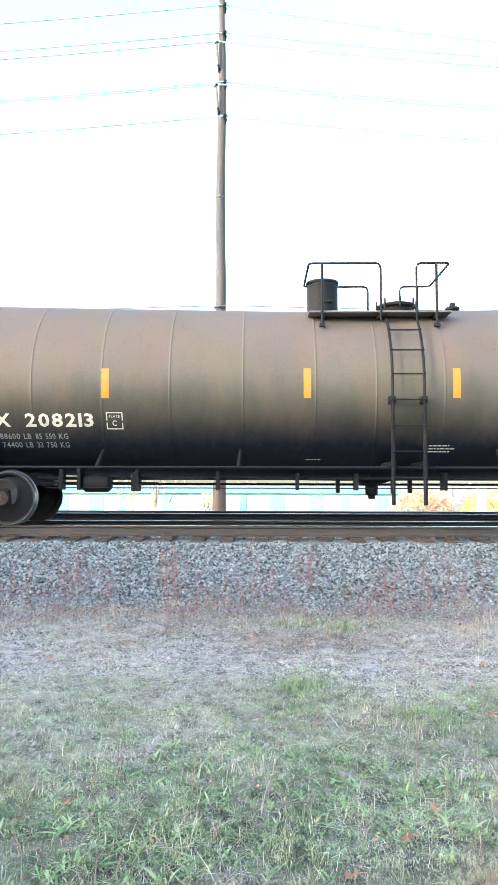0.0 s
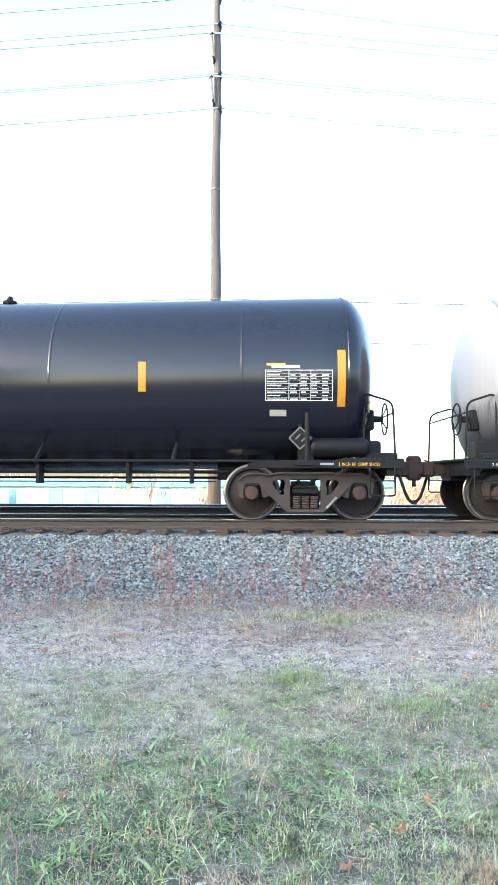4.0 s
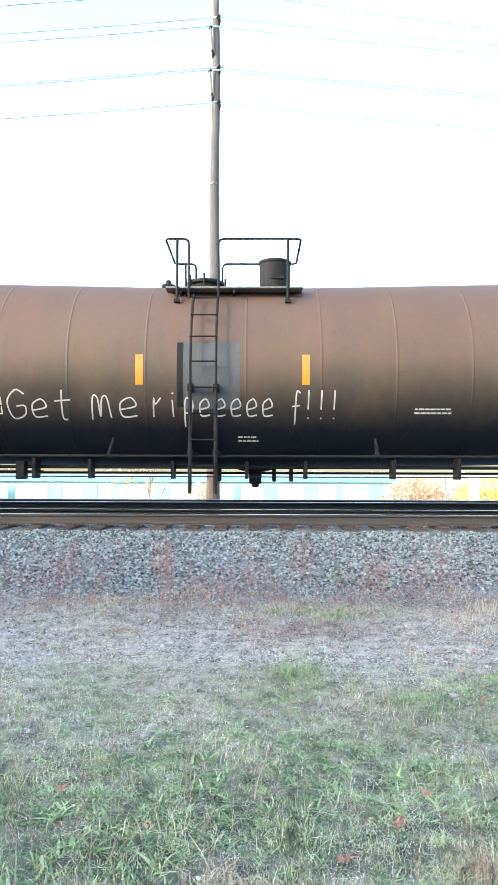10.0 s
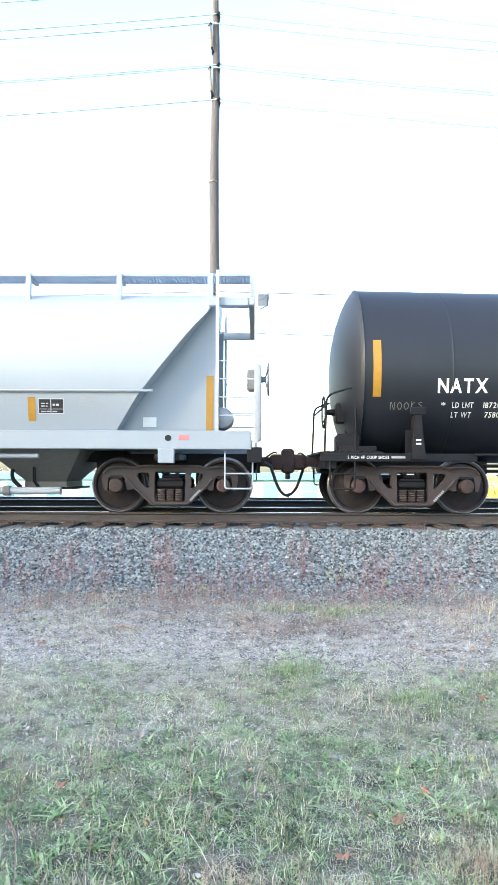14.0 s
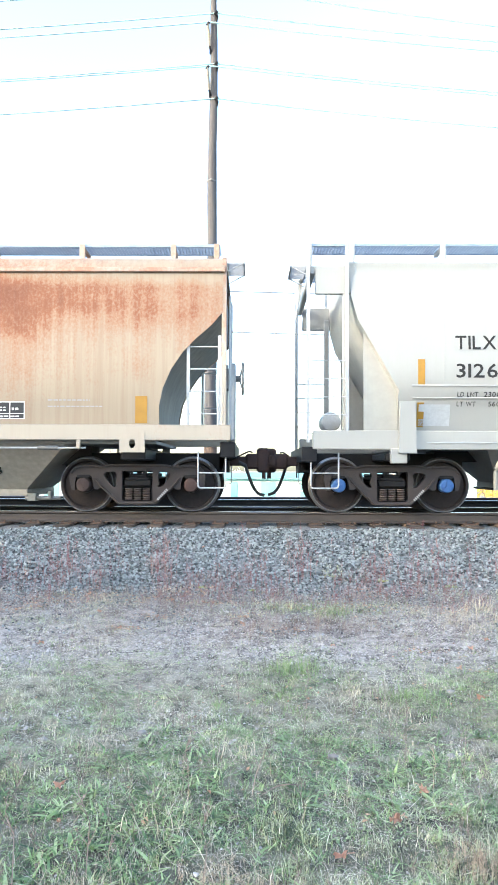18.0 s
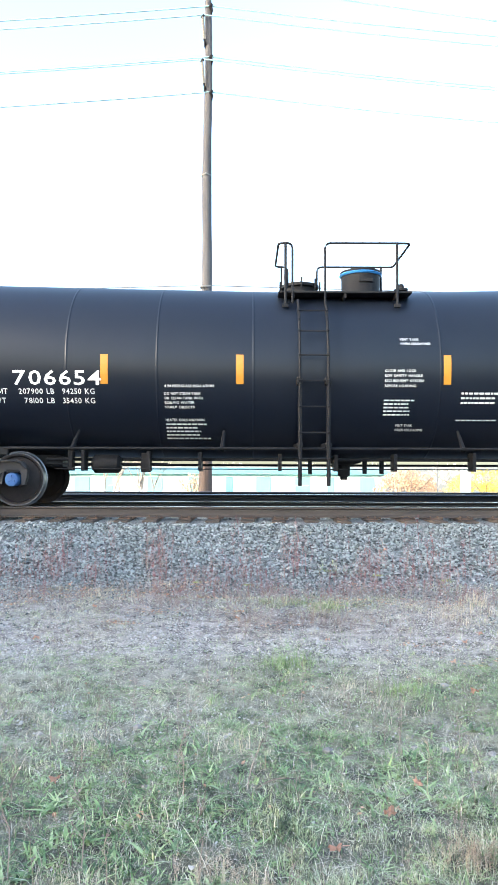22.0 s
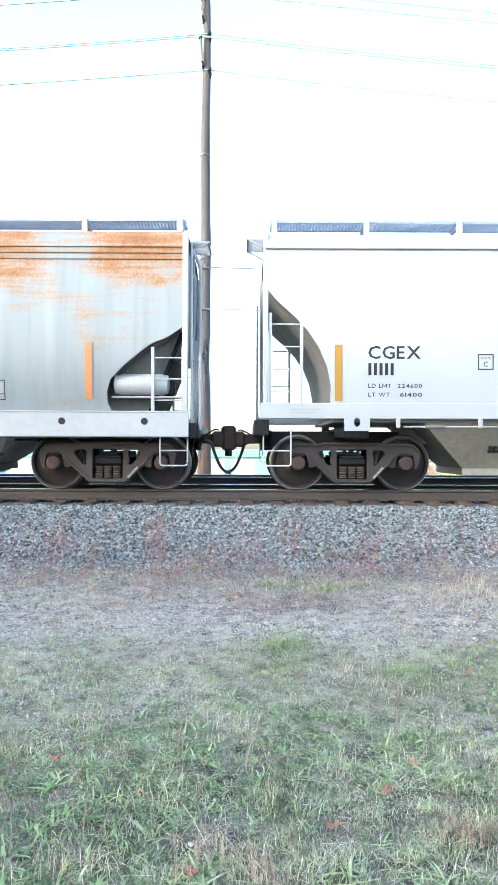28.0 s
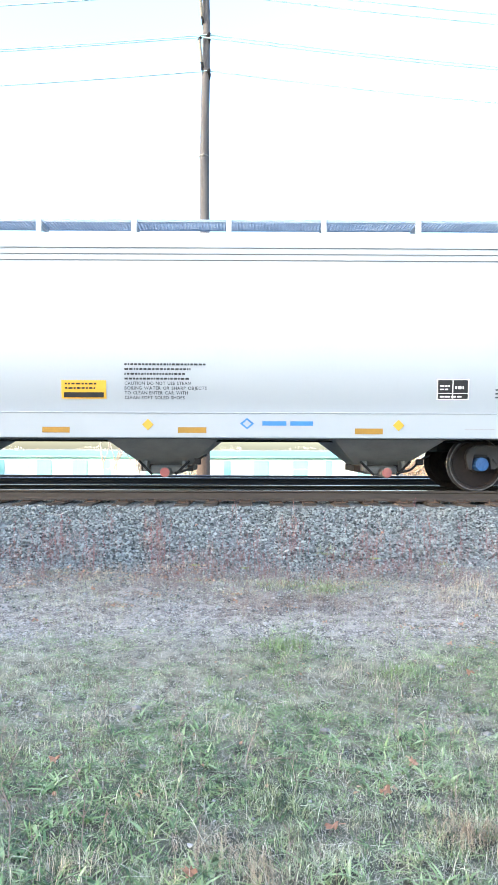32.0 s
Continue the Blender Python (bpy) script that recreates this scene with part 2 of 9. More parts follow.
M["greyrust"] = bleeding("grey_paint_rust_blotches", (0.215, 0.25, 0.275), (0.29, 0.148, 0.058), (0.165, 0.068, 0.03), 1.9, 4.1, (0.8, 0.8, 0.9), (0.7, 0.7, 8), 0.515, 0.66, (7, 7, 0.22), (0.165, 0.185, 0.2), (-0.14, 0.035), 0.4)
M["creamsill"] = rusted("cream_sill_paint", (0.36, 0.32, 0.27), (0.30, 0.14, 0.08), 0.8, (1.5, 1.5, 1.5), 0.5, 0.7)
M["baysteel"] = mat("dusty_bay_steel", (0.36, 0.335, 0.295), (0.2, 0.185, 0.165), 0.7, 0, 3, 0.1)
M["palegrey"] = mat("faded_grey_paint", (0.19, 0.2, 0.225), (0.12, 0.125, 0.14), 0.6, 0, 9, 0.1)
M["darkink"] = mat("dark_grey_lettering", (0.028, 0.03, 0.034), (0.05, 0.052, 0.056), 0.95, 0, 20)
M["offwhite"] = rusted("grey_white_car_paint", (0.305, 0.31, 0.3), (0.265, 0.268, 0.255), 0.45, (1, 1, 0.3), 0.5, 0.85, dirt=(0.285, 0.288, 0.275))
M["dullmarker"] = mat("faded_amber_reflector", (0.34, 0.18, 0.014), (0.28, 0.145, 0.012), 0.45, 0, 30)
M["coral"] = mat("faded_coral_reflector", (0.5, 0.2, 0.07), (0.42, 0.16, 0.06), 0.5, 0, 30)
M["greysteel"] = mat("grey_dusty_steel", (0.2, 0.2, 0.195), (0.13, 0.13, 0.13), 0.7, 0, 4, 0.1)
M["palesteel"] = mat("pale_steel_paint", (0.42, 0.44, 0.465), (0.3, 0.315, 0.33), 0.5, 0, 5)
M["galv"] = mat("galvanised_grating", (0.3, 0.36, 0.44), (0.2, 0.25, 0.32), 0.5, 0.3, 12)
M["baygrey"] = mat("grey_bay_steel", (0.3, 0.305, 0.31), (0.2, 0.205, 0.21), 0.7, 0, 3, 0.1, (4, 4, 1))
# Slope sheets and gussets carry their shade in this grey; the scuff shares it.
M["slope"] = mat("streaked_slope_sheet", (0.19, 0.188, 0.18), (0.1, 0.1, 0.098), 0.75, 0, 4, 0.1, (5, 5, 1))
M["platewood"] = mat("dusty_platform_steel", (0.17, 0.165, 0.16), (0.1, 0.095, 0.092), 0.8, 0, 9, 0.3)
M["bluepaint"] = mat("blue_valve_paint", (0.04, 0.22, 0.5), (0.03, 0.14, 0.36), 0.4, 0, 10)

# worn and dusty dark paints give less sheen than clean ones
for key, sheen in (("satin", 0.28), ("charcoal", 0.3), ("iron", 0.22), ("blackpaint", 0.22), ("greytank", 0.25), ("brown", 0.3), ("taupe", 0.3), ("rustbrown", 0.3), ("wheel", 0.3), ("frame", 0.3)):
    M[key].node_tree.nodes["Principled BSDF"].inputs["Specular IOR Level"].default_value = sheen


# ---- mesh helpers ----
def put_mesh(name, mesh, parent=None, label="", m=None):
    ob = new(name, mesh)
    if parent:
        ob.parent = parent
    if m is not None:
        ob.matrix_basis = m
    if label:
        ob["label"] = label
    return ob


def finish(name, bm, material, smooth=True):
    bmesh.ops.recalc_face_normals(bm, faces=bm.faces)
    me = bpy.data.meshes.new(name)
    bm.to_mesh(me)
    bm.free()
    for mm in (material if isinstance(material, (list, tuple)) else [material]):
        me.materials.append(mm)
    if smooth:
        me.shade_smooth()
        me.set_sharp_from_angle(angle=radians(38))
    return me


def part(name, bm, material, parent, label="", m=None, smooth=True):
    return put_mesh(name, finish(name, bm, material, smooth), parent, label, m)


def box(bm, x0, x1, y0, y1, z0, z1, bevel=0.0):
    vs = [bm.verts.new((x, y, z)) for x in (x0, x1) for y in (y0, y1) for z in (z0, z1)]
    fs = [bm.faces.new([vs[i] for i in q]) for q in ((0, 1, 3, 2), (4, 6, 7, 5), (0, 4, 5, 1), (2, 3, 7, 6), (0, 2, 6, 4), (1, 5, 7, 3))]
    if bevel:
        bmesh.ops.bevel(bm, geom=list({e for f in fs for e in f.edges}), offset=bevel, segments=1, affect="EDGES")
    return bm


def nb():
    return bmesh.new()


def boxed(x0, x1, y0, y1, z0, z1, bevel=0.006):
    return box(bmesh.new(), x0, x1, y0, y1, z0, z1, bevel)


def tube(bm, pts, r, n=8, closed_ends=True):
    """A round bar along a line of points."""
    pts = [Vector(p) for p in pts]
    rings = []
    for i, p in enumerate(pts):
        d = (pts[min(i + 1, len(pts) - 1)] - pts[max(i - 1, 0)]).normalized()
        side = d.cross(Vector((0, 0, 1)) if abs(d.z) < 0.9 else Vector((1, 0, 0))).normalized()
        up = side.cross(d)
        rr = r[i] if isinstance(r, (list, tuple)) else r
        rings.append([bm.verts.new(p + rr * (math.cos(a) * side + math.sin(a) * up)) for a in (2 * math.pi * k / n for k in range(n))])
    for a, b in zip(rings, rings[1:]):
        for k in range(n):
            bm.faces.new((a[k], a[(k + 1) % n], b[(k + 1) % n], b[k]))
    if closed_ends:
        bm.faces.new(rings[0][::-1])
        bm.faces.new(rings[-1])
    return bm


def bend(pts, r=0.12, n=5):
    """Rounds the corners of a line of points."""
    pts = [Vector(p) for p in pts]
    out = [pts[0]]
    for a, b, c in zip(pts, pts[1:], pts[2:]):
        k = min(r, (a - b).length / 2, (c - b).length / 2)
        p, q = b + (a - b).normalized() * k, b + (c - b).normalized() * k
        for i in range(n + 1):
            t = i / n
            out.append((1 - t) ** 2 * p + 2 * t * (1 - t) * b + t * t * q)
    return out + [pts[-1]]


def lathe(bm, prof, n=40, axis="y", at=(0, 0, 0)):
    """Turns a profile of (radius, along) about an axis."""
    rings = []
    for r, h in prof:
        ring = []
        for k in range(n):
            a = 2 * math.pi * k / n
            c, s = r * math.cos(a), r * math.sin(a)
            p = {"x": (h, c, s), "y": (c, h, s), "z": (c, s, h)}[axis]
            ring.append(bm.verts.new((p[0] + at[0], p[1] + at[1], p[2] + at[2])))
        rings.append(ring)
    for a, b in zip(rings, rings[1:]):
        for k in range(n):
            bm.faces.new((a[k], a[(k + 1) % n], b[(k + 1) % n], b[k]))
    for ring in (rings[0], rings[-1]):
        bm.faces.new(ring)
    return bm


def plate(bm, loops, y0, y1):
    """A sheet in the x-z plane, its outline the first loop, with holes, from y0 to y1."""
    sides = []
    for y in (y0, y1):
        vv, ed = [], []
        for lp in loops:
            v = [bm.verts.new((p[0], y, p[1])) for p in lp]
            vv.append(v)
            ed += [bm.edges.new((v[i], v[(i + 1) % len(v)])) for i in range(len(v))]
        bmesh.ops.triangle_fill(bm, use_beauty=True, edges=ed)
        sides.append(vv)
    for a, b in zip(*sides):
        for i in range(len(a)):
            j = (i + 1) % len(a)
            bm.faces.new((a[i], a[j], b[j], b[i]))
    return bm


def mirror_x(half):
    """A closed outline from its half with x >= 0, that runs from the lower to the upper middle."""
    return [(x, z) for x, z in half] + [(-x, z) for x, z in reversed(half) if x > 1e-6]


def loft(bm, sections):
    """Joins cross-sections, each a list of points, by quads."""
    rows = [[bm.verts.new(p) for p in s] for s in sections]
    for a, b in zip(rows, rows[1:]):
        for k in range(len(a) - 1):
            bm.faces.new((a[k], a[k + 1], b[k + 1], b[k]))
    return rows


# ---- lettering: glyphs of the built-in font, set out as thin flat shapes ----
GLYPH = {}


def make_glyphs(chars, thick, bold):
    obs = []
    for c in chars:
        cu = bpy.data.curves.new("glyph", "FONT")
        cu.body, cu.offset, cu.resolution_u = c, thick, 2
        ob = new("glyph", cu)
        obs.append((c, ob, cu))
    dg = bpy.context.evaluated_depsgraph_get()
    for c, ob, cu in obs:
        me = bpy.data.meshes.new_from_object(ob.evaluated_get(dg))
        co = np.zeros(len(me.vertices) * 3)
        me.vertices.foreach_get("co", co)
        GLYPH[c, bold] = (co.reshape(-1, 3), [tuple(p.vertices) for p in me.polygons])
        bpy.data.meshes.remove(me)
    for c, ob, cu in obs:
        bpy.data.objects.remove(ob)
        bpy.data.curves.remove(cu)


make_glyphs("ABCDEFGHIJKLMNOPQRSTUVWXYZ0123456789*-\"", 0.010, False)
make_glyphs("ABCDEFGHIJKLMNOPQRSTUVWXYZ0123456789", 0.012, True)
make_glyphs("ABCDEFGHIJKLMNOPQRSTUVWXYZ0123456789", 0.027, 2)
# letters whose narrow notches close up when thickened
make_glyphs("W", 0.0, False)
make_glyphs("W", 0.004, True)
HEAVY = {"SHPX", "208213", "208200", "DBUX", "290010", "NATX", "251088", "UTLX", "663626"}


def drawn_m(bold):
    """The letter M out of two stems and two strokes, as high as the letter H."""
    ref = GLYPH["H", bold][0][:, 1]
    b, t = float(ref.min()), float(ref.max())
    h = t - b
    s, w, d = (0.19 if bold else 0.13) * h, 0.98 * h, (0.34 if bold else 0.24) * h
    v = [(0, b), (s, b), (s, t - d), (s, t), (0, t), (w / 2, b + 0.12 * h), (w / 2, b + 0.12 * h + d), (w - s, t - d), (w - s, t), (w - s, b), (w, b), (w, t)]
    f = [(0, 1, 2), (0, 2, 3), (0, 3, 4), (3, 2, 5), (3, 5, 6), (6, 5, 7), (6, 7, 8), (9, 10, 11), (9, 11, 7), (7, 11, 8)]
    GLYPH["M", bold] = (np.array([(x, y, 0.0) for x, y in v]), f)


drawn_m(False)
drawn_m(True)
drawn_m(2)


def text_meshes(line, surf, material, lift=0.0055):
    """A line (text, x0, x1, z0, z1) fitted to that box on the surface y = surf(x, z): a mesh a letter if tall, else one mesh."""
    s, x0, x1, z0, z1 = line
    bold = z1 - z0 > 0.15
    bold = 2 if bold and s in HEAVY else bold
    gap, glyphs, pen = 0.10 if bold else 0.11, [], 0.0
    for c in s:
        if c == " ":
            pen += 0.42
            continue
        co, fs = GLYPH[c, bold]
        w0, w1 = co[:, 0].min(), co[:, 0].max()
        glyphs.append((co, fs, pen - w0))
        pen += w1 - w0 + gap
    pen -= gap
    ref = GLYPH["H", bold][0][:, 1]
    h0, h1 = ref.min(), ref.max()
    sets, verts, faces = [], [], []
    for co, fs, dx in glyphs:
        base = len(verts)
        for p in co:
            x = x0 + (p[0] + dx) / pen * (x1 - x0)
            z = z0 + (p[1] - h0) / (h1 - h0) * (z1 - z0)
            verts.append((x, surf(x, z) - lift, z))
        faces += [tuple(base + i for i in f) for f in fs]
        if bold:
            sets.append((verts, faces))
            verts, faces = [], []
    if not bold:
        sets.append((verts, faces))
    out = []
    for v, f in sets:
        me = bpy.data.meshes.new("letter" if bold else "lettering")
        me.from_pydata(v, [], f)
        me.materials.append(material)
        out.append(me)
    return out


def lettering(parent, lines, surf, material, label=""):
    for ln in lines:
        for me in text_meshes(ln, surf, material):
            ob = put_mesh(me.name.split(".")[0], me, parent, label)
            if ob.name.startswith("lettering"):
                ob["kind"] = "stuff"


def patch_mesh(name, quads, surf, material, lift=0.005, seg=0.12):
    """Flat painted or stuck-on rectangles (x0, x1, z0, z1) that follow the surface."""
    verts, faces = [], []
    for x0, x1, z0, z1 in quads:
        nz, nx = max(1, int(abs(z1 - z0) / seg)), max(1, int(abs(x1 - x0) / 0.6))
        base = len(verts)
        for i in range(nx + 1):
            for j in range(nz + 1):
                x, z = x0 + (x1 - x0) * i / nx, z0 + (z1 - z0) * j / nz
                verts.append((x, surf(x, z) - lift, z))
        for i in range(nx):
            for j in range(nz):
                a = base + i * (nz + 1) + j
                faces.append((a, a + 1, a + nz + 2, a + nz + 1))
    me = bpy.data.meshes.new(name)
    me.from_pydata(verts, [], faces)
    me.materials.append(material)
    return me


def patches(name, parent, quads, surf, material, label="", lift=0.005):
    if name in ("reflector", "label_plate", "soot_patch", "name_bar", "panel") and len(quads) > 1:
        for q in quads[:-1]:
            put_mesh(name, patch_mesh(name, [q], surf, material, lift), parent, label)
        quads = quads[-1:]
    ob = put_mesh(name, patch_mesh(name, quads, surf, material, lift), parent, label)
    if name in ("fine_print", "stencil_box", "stencil_table", "stencil_frame"):
        ob["kind"] = "stuff"
    return ob


def frame_quads(x0, x1, z0, z1, w):
    return [(x0, x1, z0, z0 + w), (x0, x1, z1 - w, z1), (x0, x0 + w, z0 + w, z1 - w), (x1 - w, x1, z0 + w, z1 - w)]


def bars(x0, x1, z0, z1, lines, seed=0, word=(0.03, 0.085)):
    """Rows of short bars that stand for fine print."""
    rnd, out = random.Random(seed), []
    h = (z1 - z0) / lines
    for i in range(lines):
        x, end = x0, x0 + (x1 - x0) * rnd.uniform(0.7, 1.0)
        while x < end - 0.01:
            w = min(rnd.uniform(*word), end - x)
            out.append((x, x + w, z0 + h * (i + 0.3), z0 + h * (i + 0.7)))
            x += w + 0.016
    return out


def plate_c(parent, x0, z0, surf, material, s=0.27):
    patches("stencil_frame", parent, frame_quads(x0, x0 + s, z0, z0 + s, 0.018), surf, material)
    lettering(parent, [("PLATE", x0 + 0.05, x0 + s - 0.05, z0 + s * 0.68, z0 + s * 0.82), ("C", x0 + s * 0.36, x0 + s * 0.62, z0 + s * 0.2, z0 + s * 0.52)], surf, material)


def data_table(parent, x0, x1, z0, z1, surf, ink, seed=1):
    """A stencilled table of test dates: frame, columns and rows of fine print."""
    q, rnd = frame_quads(x0, x1, z0, z1, 0.009), random.Random(int(x0 * 10))
    w, h = x1 - x0, z1 - z0
    for i in range(9):
        z = z0 + h * (i + 0.5) / 9
        q.append((x0 + 0.03, x0 + w * rnd.uniform(0.2, 0.33), z - h * 0.016, z + h * 0.012))
        for k in range(4):
            a = x0 + w * (0.37 + 0.157 * k)
            if rnd.random() < 0.85:
                q.append((a, a + w * rnd.uniform(0.06, 0.12), z - h * 0.02, z + h * 0.016))
        q.append((x0, x1, z + h * 0.05, z + h * 0.056))
    q += [(x0 + w * 0.345, x0 + w * 0.352, z0, z1), (x0 + w * 0.51, x0 + w * 0.515, z0, z1), (x0 + w * 0.67, x0 + w * 0.675, z0, z1)]
    return patches("stencil_table", parent, q, surf, ink)


# ---- running gear, shared by all cars ----
RW, WB = 0.457, 0.889


def wheel_mesh():
    bm = nb()
    prof = [(0.10, -0.90), (0.135, -0.895), (0.14, -0.85), (0.17, -0.835), (0.28, -0.80), (0.375, -0.775), (0.392, -0.80), (0.398, -0.825), (0.434, -0.826), (0.449, -0.825),
            (0.455, -0.815), (0.457, -0.735), (0.463, -0.722), (0.478, -0.715), (0.484, -0.705), (0.478, -0.690), (0.45, -0.685), (0.40, -0.69), (0.36, -0.74), (0.2, -0.77), (0.14, -0.72), (0.10, -0.70)]
    lathe(bm, prof, 56)
    me = finish("wheel", bm, [M["wheel"], M["tread"], M["rim"]])
    for p in me.polygons:
        r = math.hypot(p.center.x, p.center.z)
        if 0.447 < r < 0.475 and -0.83 < p.center.y < -0.71 and len(p.vertices) == 4:
            p.material_index = 1
        if 0.43 < r < 0.45 and p.center.y < -0.82:
            p.material_index = 2
    return me


WHEEL = wheel_mesh()
bm = nb()
lathe(bm, [(0.08, -1.06), (0.08, -0.9), (0.095, -0.89), (0.095, -0.72), (0.085, 0.0), (0.095, 0.72), (0.095, 0.89), (0.08, 0.9), (0.08, 1.06)], 16)
AXLE = finish("axle", bm, M["iron"])
bm = nb()
lathe(bm, [(0.09, -1.14), (0.105, -1.135), (0.115, -1.11), (0.118, -0.93), (0.105, -0.92)], 24)
for k in range(3):
    a = 2 * math.pi * k / 3 + 0.5
    tube(bm, [(0.055 * math.cos(a), -1.165, 0.055 * math.sin(a)), (0.055 * math.cos(a), -1.13, 0.055 * math.sin(a))], 0.017, 6)
tube(bm, [(0, -1.15, 0), (0, -1.13, 0)], 0.022, 8)
CAP = {k: None for k in ("bearing", "bluecap")}
for k in CAP:
    b2 = bm.copy()
    CAP[k] = finish("bearing_cap", b2, M[k])
bm.free()

half = [(0.0, 0.125), (0.27, 0.125), (0.33, 0.15), (0.60, 0.41), (0.66, 0.375), (0.715, 0.385), (0.73, 0.50), (0.755, 0.585), (0.81, 0.615), (0.96, 0.615), (1.015, 0.585),
        (1.03, 0.50), (1.035, 0.37), (1.085, 0.37), (1.12, 0.50), (1.13, 0.60), (1.10, 0.69), (1.03, 0.755), (0.92, 0.785), (0.75, 0.785), (0.58, 0.77), (0.45, 0.80), (0.0, 0.80)]
hole = [(0.33, 0.43), (0.36, 0.47), (0.335, 0.62), (0.36, 0.665), (0.46, 0.67), (0.53, 0.655), (0.55, 0.62), (0.53, 0.57), (0.42, 0.44), (0.38, 0.415)]
mid = [(-0.235, 0.19), (0.235, 0.19), (0.255, 0.22), (0.255, 0.66), (0.235, 0.685), (-0.235, 0.685), (-0.255, 0.66), (-0.255, 0.22)]


def sideframe_mesh(material):
    bm = nb()
    plate(bm, [mirror_x(half), hole, [(-x, z) for x, z in hole], mid], -1.07, -0.95)
    # top flange and lower flange, proud of the web
    for s in (-1, 1):
        tube(bm, [(s * 0.0, -1.085, 0.775), (s * 0.45, -1.085, 0.775), (s * 0.58, -1.085, 0.748), (s * 0.75, -1.085, 0.762), (s * 0.92, -1.085, 0.762), (s * 1.02, -1.085, 0.735), (s * 1.1, -1.085, 0.65)], 0.022, 6)
        tube(bm, [(s * 0.0, -1.085, 0.15), (s * 0.29, -1.085, 0.15), (s * 0.6, -1.085, 0.44), (s * 0.7, -1.085, 0.56)], 0.022, 6)
    return finish("side_frame", bm, material)


FRAME = {k: sideframe_mesh(M[k]) for k in ("frame", "rustframe", "redframe", "darkframe")}
bm = nb()
for i in range(7):
    z = 0.2 + 0.2 * (i + 0.5) / 7
    lathe(bm, [(0.05, z - 0.012), (0.07, z), (0.05, z + 0.012)], 14, "z")
b2 = bm.copy()
SPRING = finish("spring", bm, M["spring"])
SILVER_SPRING = finish("spring", b2, M["greysteel"])
bm = boxed(-0.225, 0.225, -1.04, -0.93, 0.43, 0.54, 0.02)
box(bm, -0.2, 0.2, -1.06, 1.06, 0.535, 0.575, 0.01)
box(bm, -0.15, 0.15, -0.98, 0.98, 0.57, 0.64, 0.02)
box(bm, -0.225, 0.225, 0.93, 1.04, 0.43, 0.54, 0.02)
box(bm, -0.14, -0.09, -1.06, -0.93, 0.64, 0.69)
box(bm, 0.09, 0.14, -1.06, -0.93, 0.64, 0.69)
# dark plates added behind the springs to stand for the shade there
box(bm, -0.24, 0.24, -0.93, -0.9, 0.19, 0.44)
box(bm, -0.24, 0.24, 0.9, 0.93, 0.19, 0.44)
BOLSTER = finish("bolster", bm, M["iron"])
bm = boxed(-0.11, 0.11, -1.08, -0.93, 0.565, 0.62, 0.01)
ADAPT = finish("bearing_adapter", bm, M["iron"])
bm = nb()
tube(bm, [(-0.36, 0, 0.36), (0.36, 0, 0.36)], 0.03, 6)
box(bm, -0.48, -0.40, -0.75, 0.75, 0.33, 0.42, 0.01)
box(bm, 0.40, 0.48, -0.75, 0.75, 0.33, 0.42, 0.01)
BRAKE = finish("brake_beam", bm, M["iron"])
WHEELSETS = []
MIRY = pose(0, 0, 0, 0, 0, 180)


def truck(car, cx, cap="bearing", frame_kind="frame", tag=None):
    """A three-piece freight truck: side frames with their springs, a bolster, brake beams and two wheelsets."""
    for m in (pose(cx, 0, 0), pose(cx, 0, 0) @ MIRY):
        f = put_mesh("side_frame", FRAME[frame_kind], car, "", m)
        for i in (-1, 0, 1):
            put_mesh("spring", SILVER_SPRING if frame_kind == "darkframe" else SPRING, f, "", pose(i * 0.145, -1.02, 0))
        for s in (-1, 1):
            put_mesh("bearing_adapter", ADAPT, f, "", pose(s * WB, 0, 0))
        if tag:
            b = nb()
            c, s = math.cos(radians(47)), math.sin(radians(47))
            for i in range(7):
                u = 0.035 * i
                vs = [b.verts.new((0.36 + (u + du) * c - dv * s, -1.112, 0.2 + (u + du) * s + dv * c)) for du, dv in ((0, 0), (0.022, 0), (0.022, 0.04), (0, 0.04))]
                b.faces.new(vs)
            part("stencil", b, M["greyink"], f)
    put_mesh("bolster", BOLSTER, car, "", pose(cx, 0, 0))
    put_mesh("brake_beam", BRAKE, car, "", pose(cx, 0, 0))
    for s in (-1, 1):
        ax = put_mesh("axle", AXLE, car, "", pose(cx + s * WB, 0, RW))
        for m in (pose(0, 0, 0), MIRY):
            put_mesh("wheel", WHEEL, ax, "steel wheel with a polished tread", m)
            put_mesh("bearing_cap", CAP[cap], ax, "blue bearing cap" if cap == "bluecap" else "", m)
        WHEELSETS.append((ax, cx + s * WB))


